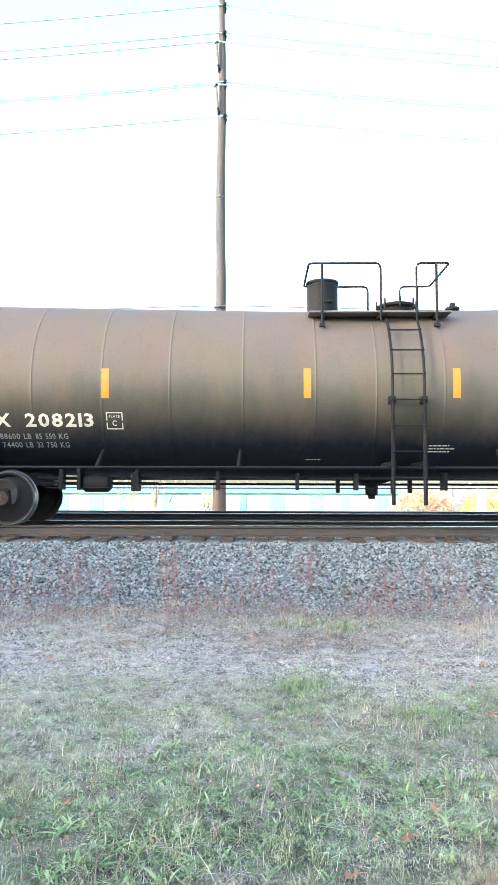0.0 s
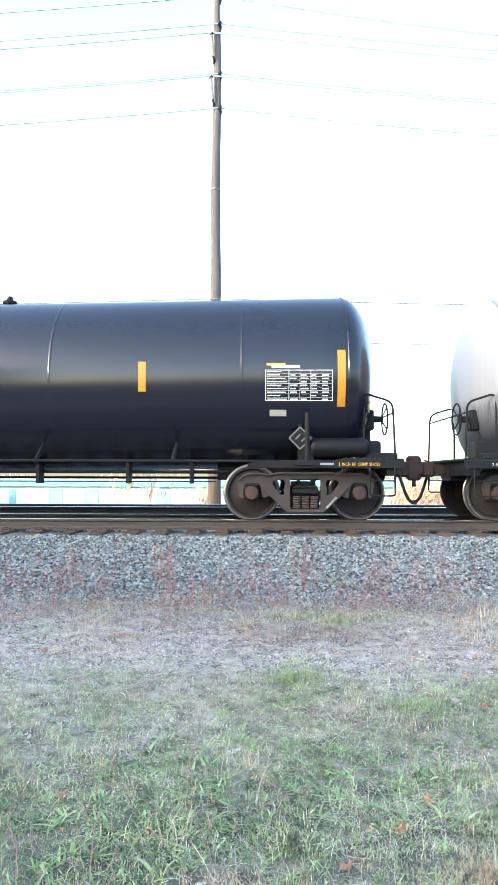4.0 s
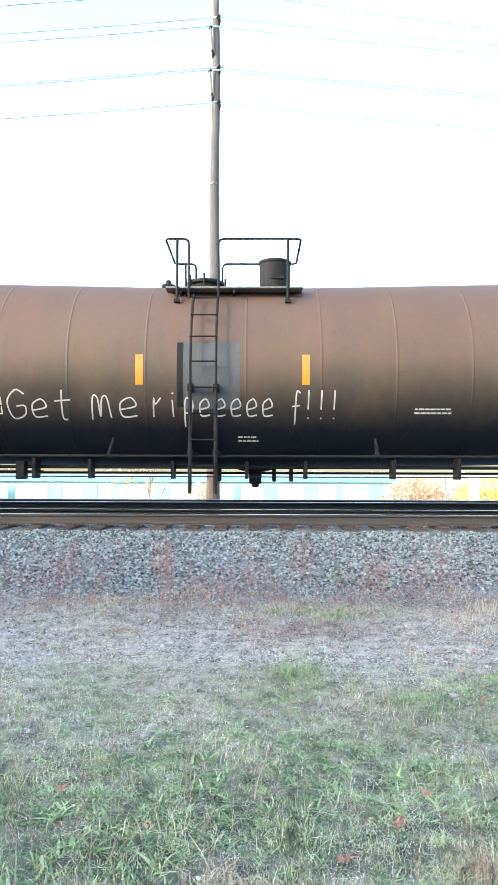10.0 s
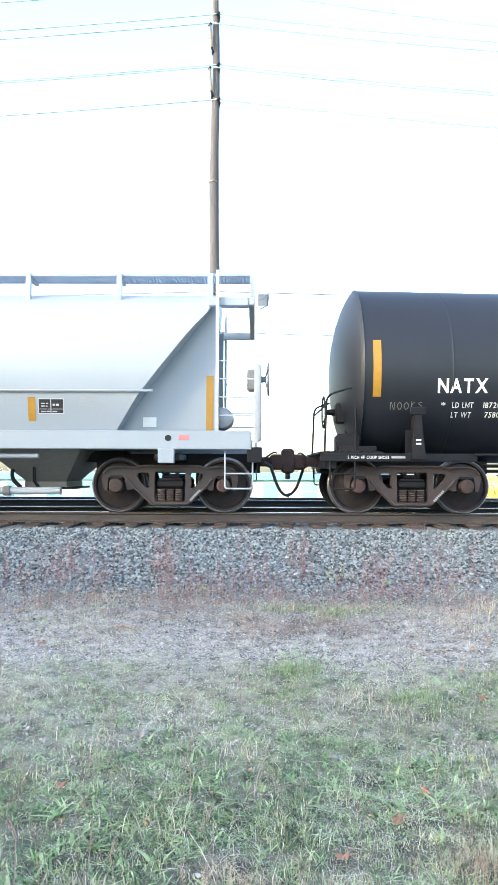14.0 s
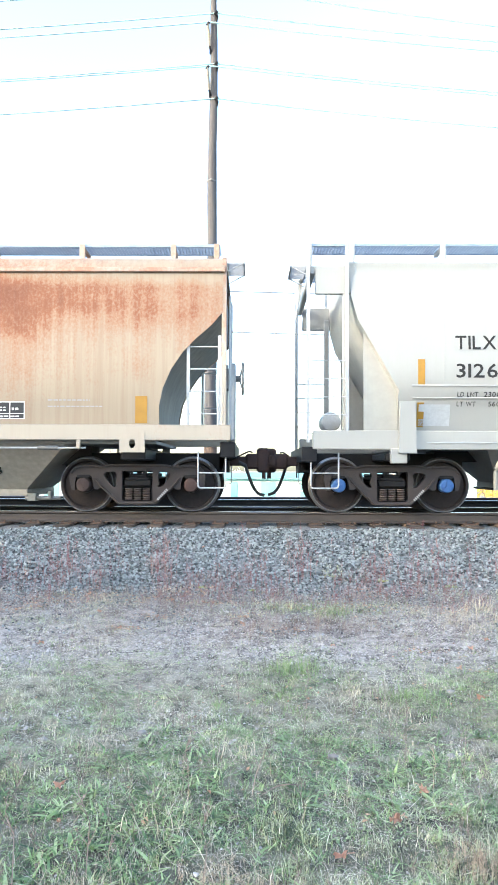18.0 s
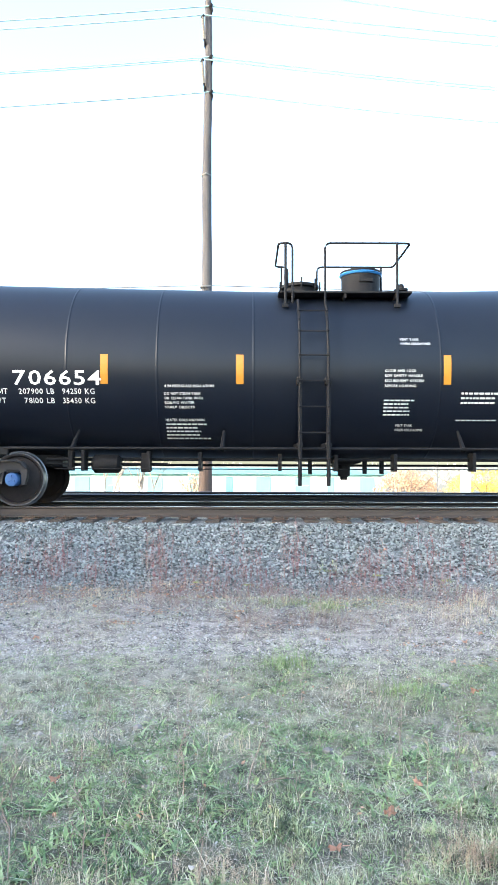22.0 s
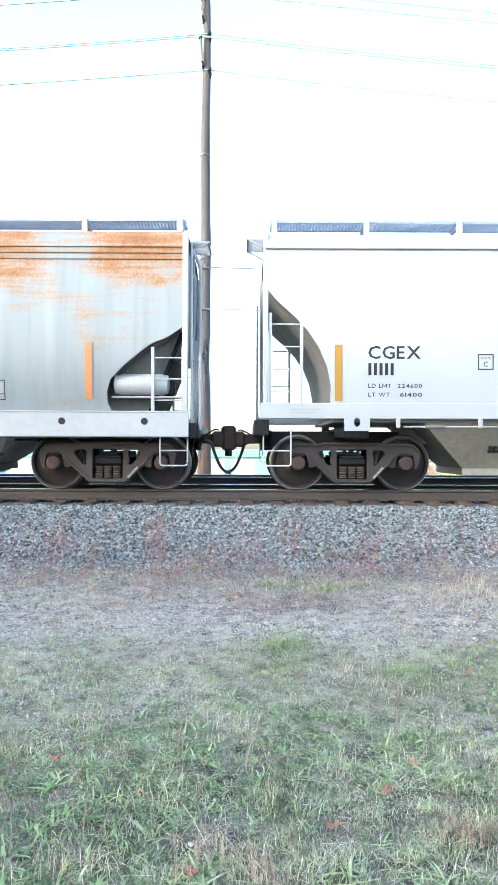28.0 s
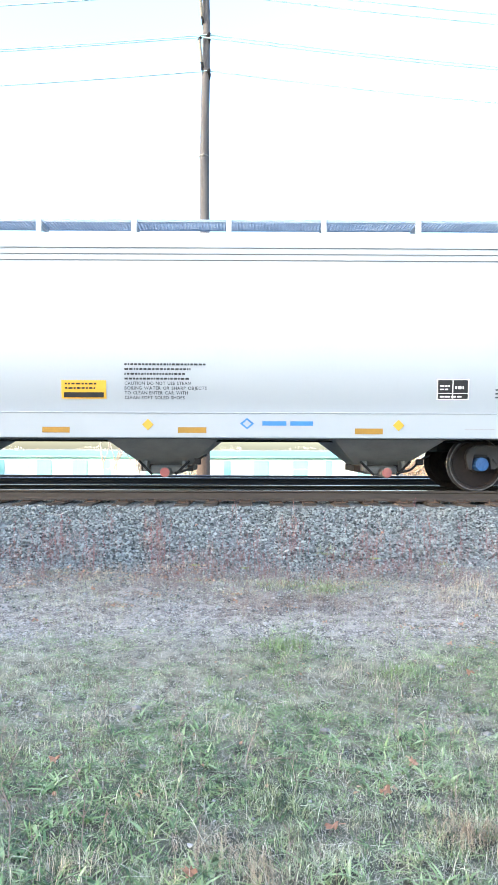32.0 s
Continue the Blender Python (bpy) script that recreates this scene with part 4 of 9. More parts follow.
def tank_fleet():
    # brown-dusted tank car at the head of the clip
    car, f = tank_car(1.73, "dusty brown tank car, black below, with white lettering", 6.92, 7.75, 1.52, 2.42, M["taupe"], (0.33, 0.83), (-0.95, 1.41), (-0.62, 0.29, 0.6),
                      (-4.25, -1.0, 1.38, 4.2), (-7.72, 7.7), (-6.55, -5.45, -4.31, -3.21, -2.03, -0.86, 0.11, 1.2, 2.4, 3.6, 4.8, 6.0), valve=1.75, table=(6.4, 7.5), box_cap=True,
                      posts=(-4.38, -2.1, 2.1, 4.4), ink="cream")
    lettering(car, [("SHPX", -6.67, -5.82, 1.63, 1.84), ("208213", -5.58, -4.46, 1.63, 1.84)], f, M["cream"])
    ld_lines(car, f, M["greyink"], -6.67, 1.44, 0.135, [[("LD LMT", 0, 0.38), ("188600 LB", 0.6, 1.15), ("85 550 KG", 1.22, 1.76)], [("LT WT", 0, 0.33), ("74400 LB", 0.64, 1.15), ("33 750 KG", 1.22, 1.76)]])
    plate_c(car, -4.25, 1.59, f, M["cream"])
    patches("fine_print", car, bars(1.0, 1.48, 1.22, 1.36, 3, 1) + bars(-1.0, -0.75, 1.1, 1.13, 1, 2), f, M["cream"])
    patches("stencil_frame", car, frame_quads(-7.02, -6.83, 1.68, 1.86, 0.015) + bars(-7.0, -6.85, 1.7, 1.84, 3, 2), f, M["greyink"])
    comp_shoes(car, 6.92)
    placard(car, 6.2, 1.26, f)
    CARS.append(car)

    car, f = tank_car(-16.0, "grey tank car with soot-streaked lower flanks and painted belly shade", 6.80, 7.62, 1.50, 2.41, M["greytank"], (-1.12, -0.6), (-1.57, 0.95), (0.33, 0.36, 0.5),
                      (-4.55, -1.68, 0.67, 4.09), (-7.5, 7.49), (-6.3, -4.52, -2.75, 0.09, 2.29, 4.03, 5.85), mk="markery", lad_mat="palegrey", valve=1.18, table=(6.24, 7.31), tabz=(1.93, 2.44), brake=-1,
                      posts=(-4.9, -3.05, 1.9, 4.3), mz=(2.06, 2.52), ez=(1.9, 2.8))
    lettering(car, [("NATX", -6.40, -5.75, 1.78, 2.01), ("251088", -5.62, -4.67, 1.78, 2.01)], f, M["white"])
    ld_lines(car, f, M["white"], -6.37, 1.53, 0.145, [[("LD LMT", 0, 0.33), ("187300 LB", 0.45, 0.92), ("84 950 KG", 1.05, 1.52)], [("LT WT", 0, 0.3), ("75700 LB", 0.5, 0.92), ("34 350 KG", 1.05, 1.52)]])
    plate_c(car, -3.95, 1.75, f, M["white"])
    patches("fine_print", car, bars(1.15, 1.75, 1.92, 2.0, 2, 1) + bars(2.85, 3.45, 1.95, 1.99, 1, 2) + bars(-0.5, -0.15, 1.75, 2.0, 5, 3) + bars(0.4, 0.9, 1.5, 1.66, 4, 4) + bars(5.35, 5.7, 1.7, 1.82, 3, 5) + bars(5.4, 5.7, 1.6, 1.78, 4, 6), f, M["greyink"])
    patches("soot_patch", car, [(-4.5, -4.38, 1.8, 2.05), (-1.74, -1.62, 1.83, 2.05), (0.61, 0.73, 1.78, 2.05), (4.03, 4.15, 1.78, 2.05)], f, M["darkink"])
    patches("panel", car, [(-4.5, -4.02, 1.45, 1.74)], f, M["frame"])
    # outlet lever with its painted arc, and a scuff on the shoulder
    bm = nb()
    stroke(bm, curve_pts([(-0.05, 1.4), (0.1, 1.345), (0.3, 1.325), (0.5, 1.345), (0.65, 1.4)]), 0.018, f)
    part("lever_arc", bm, M["greyink"], car, "painted arc of the outlet lever")
    bm = nb()
    tube(bm, [(0.18, -1.1, 0.78), (0.3, -1.42, 0.98), (0.56, -1.5, 1.23)], 0.016, 6)
    tube(bm, [(0.12, -1.1, 0.76), (-0.12, -1.4, 1.0)], 0.026, 6)
    lathe(bm, [(0.03, -0.07), (0.055, -0.06), (0.055, 0.06), (0.03, 0.07)], 10, "y", (0.22, -1.2, 0.82))
    part("outlet_lever", bm, M["palegrey"], car, "pale grey outlet lever")
    bm = nb()
    stroke(bm, [(1.15, 3.12), (1.19, 3.13), (1.24, 3.12)], 0.1, f, 0.004)
    part("scuff_mark", bm, M["slope"], car, "grey scuff mark")
    comp_shoes(car, 6.80)
    placard(car, 6.85, 1.27, f)
    CARS.append(car)

    car, f = tank_car(-33.81, "glossy black tank car with yellow lettering", 6.95, 7.62, 1.52, 2.42, M["black"], (-0.7, -0.22), (-1.2, 1.3), (0.6, 0.29, 0.6), (-4.33, -1.38, 1.4, 4.3), (-7.45, 7.5),
                      (-5.91, -4.11, -2.77, -1.19, 1.2, 2.8, 5.9), depth=0.6, hp=0.5, thin_posts=True, table=(6.28, 7.36), tabz=(1.94, 2.43), reservoir=True, brake=1, posts=(-4.85, -2.7, 2.6, 4.8), valve=1.6)
    lettering(car, [("UTLX", -6.61, -5.66, 2.0, 2.22), ("663626", -5.52, -4.51, 2.0, 2.22), ("THE TANK CAR PEOPLE", -6.55, -5.6, 1.81, 1.9)], f, M["yellow"], "bold yellow lettering")
    ld_lines(car, f, M["yellow"], -6.58, 1.63, 0.13, [[("LD LMT", 0, 0.3), ("187000 LB", 0.77, 1.24), ("84 800 KG", 1.6, 2.08)], [("LT WT", 0, 0.27), ("76000 LB", 0.82, 1.24), ("34 500 KG", 1.6, 2.08)]], 0.075)
    plate_c(car, -4.12, 1.96, f, M["yellow"])
    patches("fine_print", car, bars(-2.74, -2.38, 1.63, 1.82, 4, 1) + [(6.3, 6.6, 2.5, 2.54)], f, M["yellow"])
    patches("builder_plate", car, [(6.35, 6.62, 1.7, 1.8)], f, M["greige"])
    comp_shoes(car, 6.95, M["yellow"])
    placard(car, 6.85, 1.35, f, 0.18)
    CARS.append(car)

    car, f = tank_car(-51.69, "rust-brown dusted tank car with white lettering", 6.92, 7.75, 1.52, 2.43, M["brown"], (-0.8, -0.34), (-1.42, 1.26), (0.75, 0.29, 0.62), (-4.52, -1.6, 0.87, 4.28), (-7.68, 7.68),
                      (-7.41, -6.18, -4.98, -3.78, -2.61, -1.44, -0.3, 0.5, 1.35, 2.55, 3.75, 4.95, 6.1), valve=-1.7, table=(6.4, 7.55), tabz=(2.01, 2.5), box_cap=True, mz=(2.15, 2.62), ez=(1.88, 2.77),
                      posts=(-4.58, -2.2, 2.1, 4.45), ink="cream", kind="rustframe", brake=-1)
    lettering(car, [("SHPX", -6.46, -5.62, 1.73, 1.94), ("208200", -5.44, -4.25, 1.73, 1.94)], f, M["cream"])
    ld_lines(car, f, M["cream"], -6.44, 1.55, 0.125, [[("LD LMT", 0, 0.37), ("188500 LB", 0.53, 1.02), ("85 500 KG", 1.22, 1.74)], [("LT WT", 0, 0.34), ("74500 LB", 0.59, 1.02), ("33 800 KG", 1.22, 1.74)]], 0.07)
    plate_c(car, -3.88, 1.70, f, M["cream"])
    spec_box(car, 5.22, 5.76, 1.44, 1.75, f, M["cream"])
    patches("stencil_frame", car, frame_quads(6.83, 7.03, 1.72, 1.88, 0.014) + bars(6.85, 7.0, 1.74, 1.86, 2, 9) + frame_quads(-7.0, -6.8, 1.72, 1.9, 0.014), f, M["greyink"])
    patches("fine_print", car, bars(2.98, 3.76, 1.7, 1.75, 1, 1, (0.05, 0.09)) + bars(2.98, 3.2, 1.64, 1.68, 1, 2) + bars(3.8, 4.3, 1.6, 1.8, 3, 5) + bars(-1.35, -0.98, 1.2, 1.32, 3, 3), f, M["cream"])
    scribble(car, 0.55, 1.82, 0.5, 0.32, f, 3)
    scribble(car, -4.36, 1.36, 0.26, 0.18, f, 8)
    patches("paint_patch", car, [(-4.47, -4.34, 1.48, 1.69), (-4.32, -4.03, 1.62, 1.68)], f, M["blackpaint"], "painted-out stencil")
    comp_shoes(car, 6.92)
    placard(car, 6.1, 1.26, f)
    CARS.append(car)

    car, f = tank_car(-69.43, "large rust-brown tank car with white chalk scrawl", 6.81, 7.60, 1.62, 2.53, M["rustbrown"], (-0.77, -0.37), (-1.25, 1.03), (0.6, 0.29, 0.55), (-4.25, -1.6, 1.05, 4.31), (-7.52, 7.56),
                      (-7.2, -6.2, -5.1, -3.9, -2.75, -1.5, 0.1, 1.3, 2.5, 3.7, 4.9, 6.1), valve=-1.35, table=None, box_cap=True, mz=(2.1, 2.58), ez=(1.9, 2.81), posts=(-4.4, -2.1, 2.2, 4.5), ink="cream", brake=-1)
    lettering(car, [("DBUX", -6.50, -5.64, 1.68, 1.88), ("290010", -5.55, -4.40, 1.68, 1.88)], f, M["cream"])
    ld_lines(car, f, M["cream"], -6.50, 1.50, 0.125, [[("LD LMT", 0, 0.37), ("208600 LB", 0.52, 1.04), ("94 600 KG", 1.18, 1.71)], [("LT WT", 0, 0.34), ("77400 LB", 0.57, 1.04), ("35 100 KG", 1.18, 1.71)]], 0.07)
    plate_c(car, -4.10, 1.64, f, M["cream"])
    spec_box(car, 5.13, 5.69, 1.41, 1.74, f, M["cream"])
    patches("paint_patch", car, [(5.87, 7.5, 2.0, 2.77)], f, M["blackpaint"], "fresh black paint patch", 0.004)
    data_table(car, 5.93, 7.0, 2.09, 2.64, f, M["cream"])
    patches("fine_print", car, bars(2.8, 3.6, 1.64, 1.76, 2, 1, (0.05, 0.09)) + bars(-0.03, 0.4, 1.2, 1.32, 2, 3) + [(6.1, 6.65, 2.67, 2.73), (6.0, 6.4, 2.03, 2.06)], f, M["cream"])
    patches("paint_patch", car, [(-0.93, 0.0, 1.72, 2.78)], f, mat("primer_grey", (0.085, 0.086, 0.09), (0.04, 0.042, 0.046), 0.7, 0, 5, 0, (6, 6, 0.6)), "streaky grey primer patch", 0.003)
    patches("panel", car, [(-1.0, -0.9, 1.75, 2.78)], f, M["iron"])
    scrawl(car, f)
    bm = nb()
    y = f(4.42, 1.62) - 0.008
    plate(bm, [[(4.30, 1.62), (4.42, 1.53), (4.54, 1.62), (4.42, 1.71)], [(4.325, 1.62), (4.42, 1.69), (4.515, 1.62), (4.42, 1.55)]], y - 0.003, y + 0.003)
    part("diamond_mark", bm, M["cream"], car)
    comp_shoes(car, 6.81)
    placard(car, 6.06, 1.23, f)
    CARS.append(car)

    car, f = tank_car(-87.12, "charcoal black tank car with white lettering", 6.875, 7.72, 1.52, 2.42, M["charcoal"], (-0.86, -0.37), (-1.26, 0.55), (0.05, 0.27, 0.52), (-4.15, -1.57, 1.8, 4.21), (-7.52, 7.58),
                      (-6.3, -4.5, -2.85, -1.2, 0.15, 0.86, 2.36, 4.07, 5.84), valve=0.8, table=(6.21, 7.3), tabz=(1.98, 2.45), domed=True, mz=(2.1, 2.57), ez=(1.9, 2.81), posts=(-4.55, -2.65, 2.05, 4.45), kind="rustframe", brake=-1, mk="dullmarker")
    lettering(car, [("NATX", -6.55, -5.75, 1.96, 2.19), ("250339", -5.5, -4.34, 1.96, 2.19)], f, M["white"])
    ld_lines(car, f, M["white"], -6.48, 1.73, 0.15, [[("*", 0, 0.07), ("LD LMT", 0.18, 0.52), ("187200LB", 0.68, 1.15), ("84900KG", 1.3, 1.78)], [("LT WT", 0.18, 0.5), ("75800LB", 0.72, 1.15), ("34400KG", 1.32, 1.78)]])
    plate_c(car, -3.74, 1.95, f, M["white"])
    spec_box(car, 4.66, 5.12, 1.45, 1.75, f, M["white"])
    patches("fine_print", car, bars(4.6, 5.3, 1.2, 1.42, 3, 9), f, M["greyink"])
    lettering(car, [("MAXIMUM OPERATING PRESSURE FOR", 0.96, 1.95, 1.71, 1.76), ("HEATER COILS 150 PSI", 0.96, 1.5, 1.65, 1.70), ("EXTERIOR HEATER PIPES", 0.96, 1.55, 1.57, 1.61), ("NO INLET OR OUTLET", 0.96, 1.53, 1.51, 1.55),
                    ("PIPE CAPS REQUIRED", 0.98, 1.5, 1.45, 1.49), ("VENT TANK WHEN UNLOADING", 1.0, 1.78, 1.35, 1.385), ("4\" FIBERGLASS INSULATION", 2.79, 3.52, 1.71, 1.76), ("DO NOT EXCEED 400 F", 2.79, 3.4, 1.65, 1.69)], f, M["white"])
    patches("fine_print", car, bars(2.8, 3.5, 1.5, 1.62, 3, 4) + bars(-2.55, -1.8, 1.66, 1.76, 2, 5) + bars(-0.1, 0.42, 1.2, 1.44, 4, 7), f, M["greyink"])
    q = patches("warning_sign", car, [(-1.51, -1.2, 1.5, 1.78)], f, M["ink"], "black, red and white warning sign")
    put_mesh("sign_band", patch_mesh("sign_band", [(-1.475, -1.235, 1.655, 1.735)], f, M["redink"], 0.008), q)
    put_mesh("sign_text", patch_mesh("sign_text", [(-1.475, -1.235, 1.56, 1.65)] + [(-1.42, -1.29, 1.68, 1.71)], f, M["greyink"], 0.01), q)
    scribble(car, 5.42, 1.62, 0.98, 0.52, f, 11, "Tumq")
    scribble(car, -7.3, 1.75, 0.55, 0.14, f, 12, "NOOKS")
    comp_shoes(car, 6.875)
    placard(car, 6.98, 1.22, f)
    CARS.append(car)

    car, f = tank_car(-150.45, "black satin tank car with white lettering and blue bearing caps", 6.265, 7.07, 1.52, 2.41, M["satin"], (-0.67, -0.22), (-0.99, 1.22), (0.56, 0.36, 0.42), (-3.79, -1.62, 1.7, 4.31), (-7.0, 7.03),
                      (-6.2, -4.4, -2.95, -1.4, 1.6, 3.1, 4.65, 5.8), hp=0.55, depth=0.5, cap="bluecap", table=(5.87, 6.95), tabz=(2.08, 2.58), mz=(2.0, 2.47), ez=(1.6, 2.49), posts=(-4.3, -1.9, 1.95, 4.4), valve=9.9 - 8.6,
                      reservoir=True, brake=1, kind="darkframe")
    lettering(car, [("GBRX", -6.63, -5.64, 1.98, 2.21), ("706654", -5.25, -3.84, 1.98, 2.21)], f, M["white"])
    ld_lines(car, f, M["white"], -5.75, 1.84, 0.145, [[("LD LMT", 0, 0.4), ("207900 LB", 0.58, 1.15), ("94250 KG", 1.28, 1.8)], [("LT WT", 0, 0.36), ("78100 LB", 0.66, 1.15), ("35450 KG", 1.28, 1.8)]])
    lettering(car, [("4 IN FIBERGLASS INSULATION", -2.83, -2.04, 1.95, 1.99), ("DO NOT STEAM TANK", -2.83, -2.25, 1.83, 1.87), ("OR CLEAN TANK WITH", -2.83, -2.22, 1.76, 1.80), ("BOILING WATER", -2.83, -2.35, 1.69, 1.73),
                    ("SHARP OBJECTS", -2.83, -2.35, 1.62, 1.66), ("HEATER COILS MAXIMUM", -2.83, -2.2, 1.42, 1.46), ("CLOSE AND LOCK", 0.70, 1.2, 2.2, 2.24), ("BOV SAFETY HANDLE", 0.7, 1.3, 2.12, 2.16), ("SECUREMENT SYSTEM", 0.7, 1.32, 2.04, 2.08), ("BEFORE LOADING", 0.7, 1.2, 1.96, 2.0),
                    ("VENT TANK", 0.95, 1.25, 2.71, 2.75), ("WHEN UNLOADING", 0.95, 1.43, 2.64, 2.68), ("VENT TANK", 0.92, 1.2, 1.34, 1.38), ("WHEN UNLOADING", 0.92, 1.38, 1.27, 1.31)], f, M["white"])
    patches("fine_print", car, bars(-2.83, -2.1, 1.12, 1.4, 5, 2) + bars(0.7, 1.25, 1.5, 1.78, 5, 3) + bars(1.94, 2.65, 1.68, 1.9, 3, 4) + bars(1.9, 2.65, 1.42, 1.47, 1, 5) + bars(6.0, 6.8, 1.85, 2.05, 3, 6) + bars(5.3, 5.5, 1.46, 1.5, 1, 6), f, M["white"])
    q = patches("emergency_sign", car, [(3.61, 4.30, 1.44, 1.81)], f, M["yellow"], "yellow emergency notice")
    put_mesh("fine_print", patch_mesh("fine_print", bars(3.66, 4.25, 1.58, 1.78, 3, 7) + [(3.68, 4.24, 1.47, 1.55)] + frame_quads(3.62, 4.29, 1.45, 1.8, 0.012), f, M["ink"], 0.009), q)
    patches("label_plate", car, [(4.85, 5.12, 1.44, 1.53)], f, M["white"])
    comp_shoes(car, 6.265)
    placard(car, 6.28, 1.42, f)
    bm = nb()
    lathe(bm, [(0.37, 4.13), (0.39, 4.16), (0.36, 4.19), (0.2, 4.2)], 28, "z", (0.56, 0, 0))
    part("housing_lid", bm, M["bluepaint"], car, "blue housing lid")
    CARS.append(car)

    car, f = tank_car(-166.99, "black tank car with white lettering and blue valve housing", 6.26, 7.1, 1.52, 2.41, M["satin"], (-0.88, -0.40), (-1.32, 0.5), (0.09, 0.25, 0.5), (-4.13, -1.85, 0.78, 3.72), (-6.98, 7.0),
                      (-5.3, -3.5, -1.6, 0.1, 1.7, 3.45, 5.3), hp=0.6, depth=0.48, cap="bluecap", table=(5.78, 6.82), tabz=(1.94, 2.44), mz=(2.06, 2.53), ez=(1.62, 2.52), posts=(-3.75, -2.0, 1.45, 3.9), valve=0.8, kind="redframe",
                      mancap="bluepaint", brake=-1, thin_posts=True, title="AAR 211A100W1")
    lettering(car, [("TIMX", -5.98, -5.39, 1.96, 2.18), ("400249", -5.26, -4.44, 1.96, 2.18)], f, M["white"])
    ld_lines(car, f, M["white"], -5.90, 1.72, 0.125, [[("LD LMT", 0, 0.33), ("213 000 LBS", 0.66, 1.17), ("96 600 KGS", 1.3, 1.8)], [("LT WT", 0, 0.3), ("73 000 LBS", 0.7, 1.17), ("33 100 KGS", 1.3, 1.8)]], 0.08)
    plate_c(car, -3.90, 1.93, f, M["white"])
    lettering(car, [("CAUTION LINED CAR DO NOT USE STEAM", 3.80, 5.0, 1.69, 1.73), ("BOILING WATER OR SHARP OBJECTS TO CLEAN", 3.8, 5.2, 1.61, 1.65), ("ENTER CAR WITH CLEAN SOFT SOLED SHOES ONLY", 3.8, 5.26, 1.53, 1.57)], f, M["white"])
    patches("fine_print", car, bars(0.75, 1.66, 1.77, 1.84, 1, 1) + bars(0.75, 1.4, 1.62, 1.74, 2, 2) + bars(3.8, 4.4, 1.79, 1.83, 1, 3) + bars(3.8, 5.2, 1.75, 1.79, 1, 4), f, M["white"])
    q = patches("emergency_sign", car, [(2.17, 2.92, 1.55, 1.82)], f, M["yellow"], "orange emergency notice")
    put_mesh("fine_print", patch_mesh("fine_print", bars(2.25, 2.85, 1.68, 1.79, 2, 7) + [(2.2, 2.89, 1.57, 1.645)], f, M["ink"], 0.009), q)
    comp_shoes(car, 6.26)
    placard(car, 6.28, 1.35, f)
    CARS.append(car)


def stroke(bm, pts, w, surf, lift=0.007):
    """A hand-drawn line of even width on a surface."""
    prev = None
    for i, (x, z) in enumerate(pts):
        a, b = pts[max(i - 1, 0)], pts[min(i + 1, len(pts) - 1)]
        d = Vector((b[0] - a[0], b[1] - a[1]))
        d = d.normalized() if d.length > 1e-6 else Vector((1, 0))
        n = Vector((-d.y, d.x)) * w / 2
        row = [bm.verts.new((x + s * n.x, surf(x + s * n.x, z + s * n.y) - lift, z + s * n.y)) for s in (-1, 1)]
        if prev:
            bm.faces.new((prev[0], prev[1], row[1], row[0]))
        prev = row


def curve_pts(ctrl, n=8):
    """A smooth line through control points."""
    out = []
    c = [ctrl[0]] + list(ctrl) + [ctrl[-1]]
    for p0, p1, p2, p3 in zip(c, c[1:], c[2:], c[3:]):
        for i in range(n):
            t = i / n
            out.append(tuple(0.5 * (2 * b + (c2 - a) * t + (2 * a - 5 * b + 4 * c2 - d) * t * t + (3 * b - a - 3 * c2 + d) * t ** 3) for a, b, c2, d in zip(p0, p1, p2, p3)))
    return out + [ctrl[-1]]


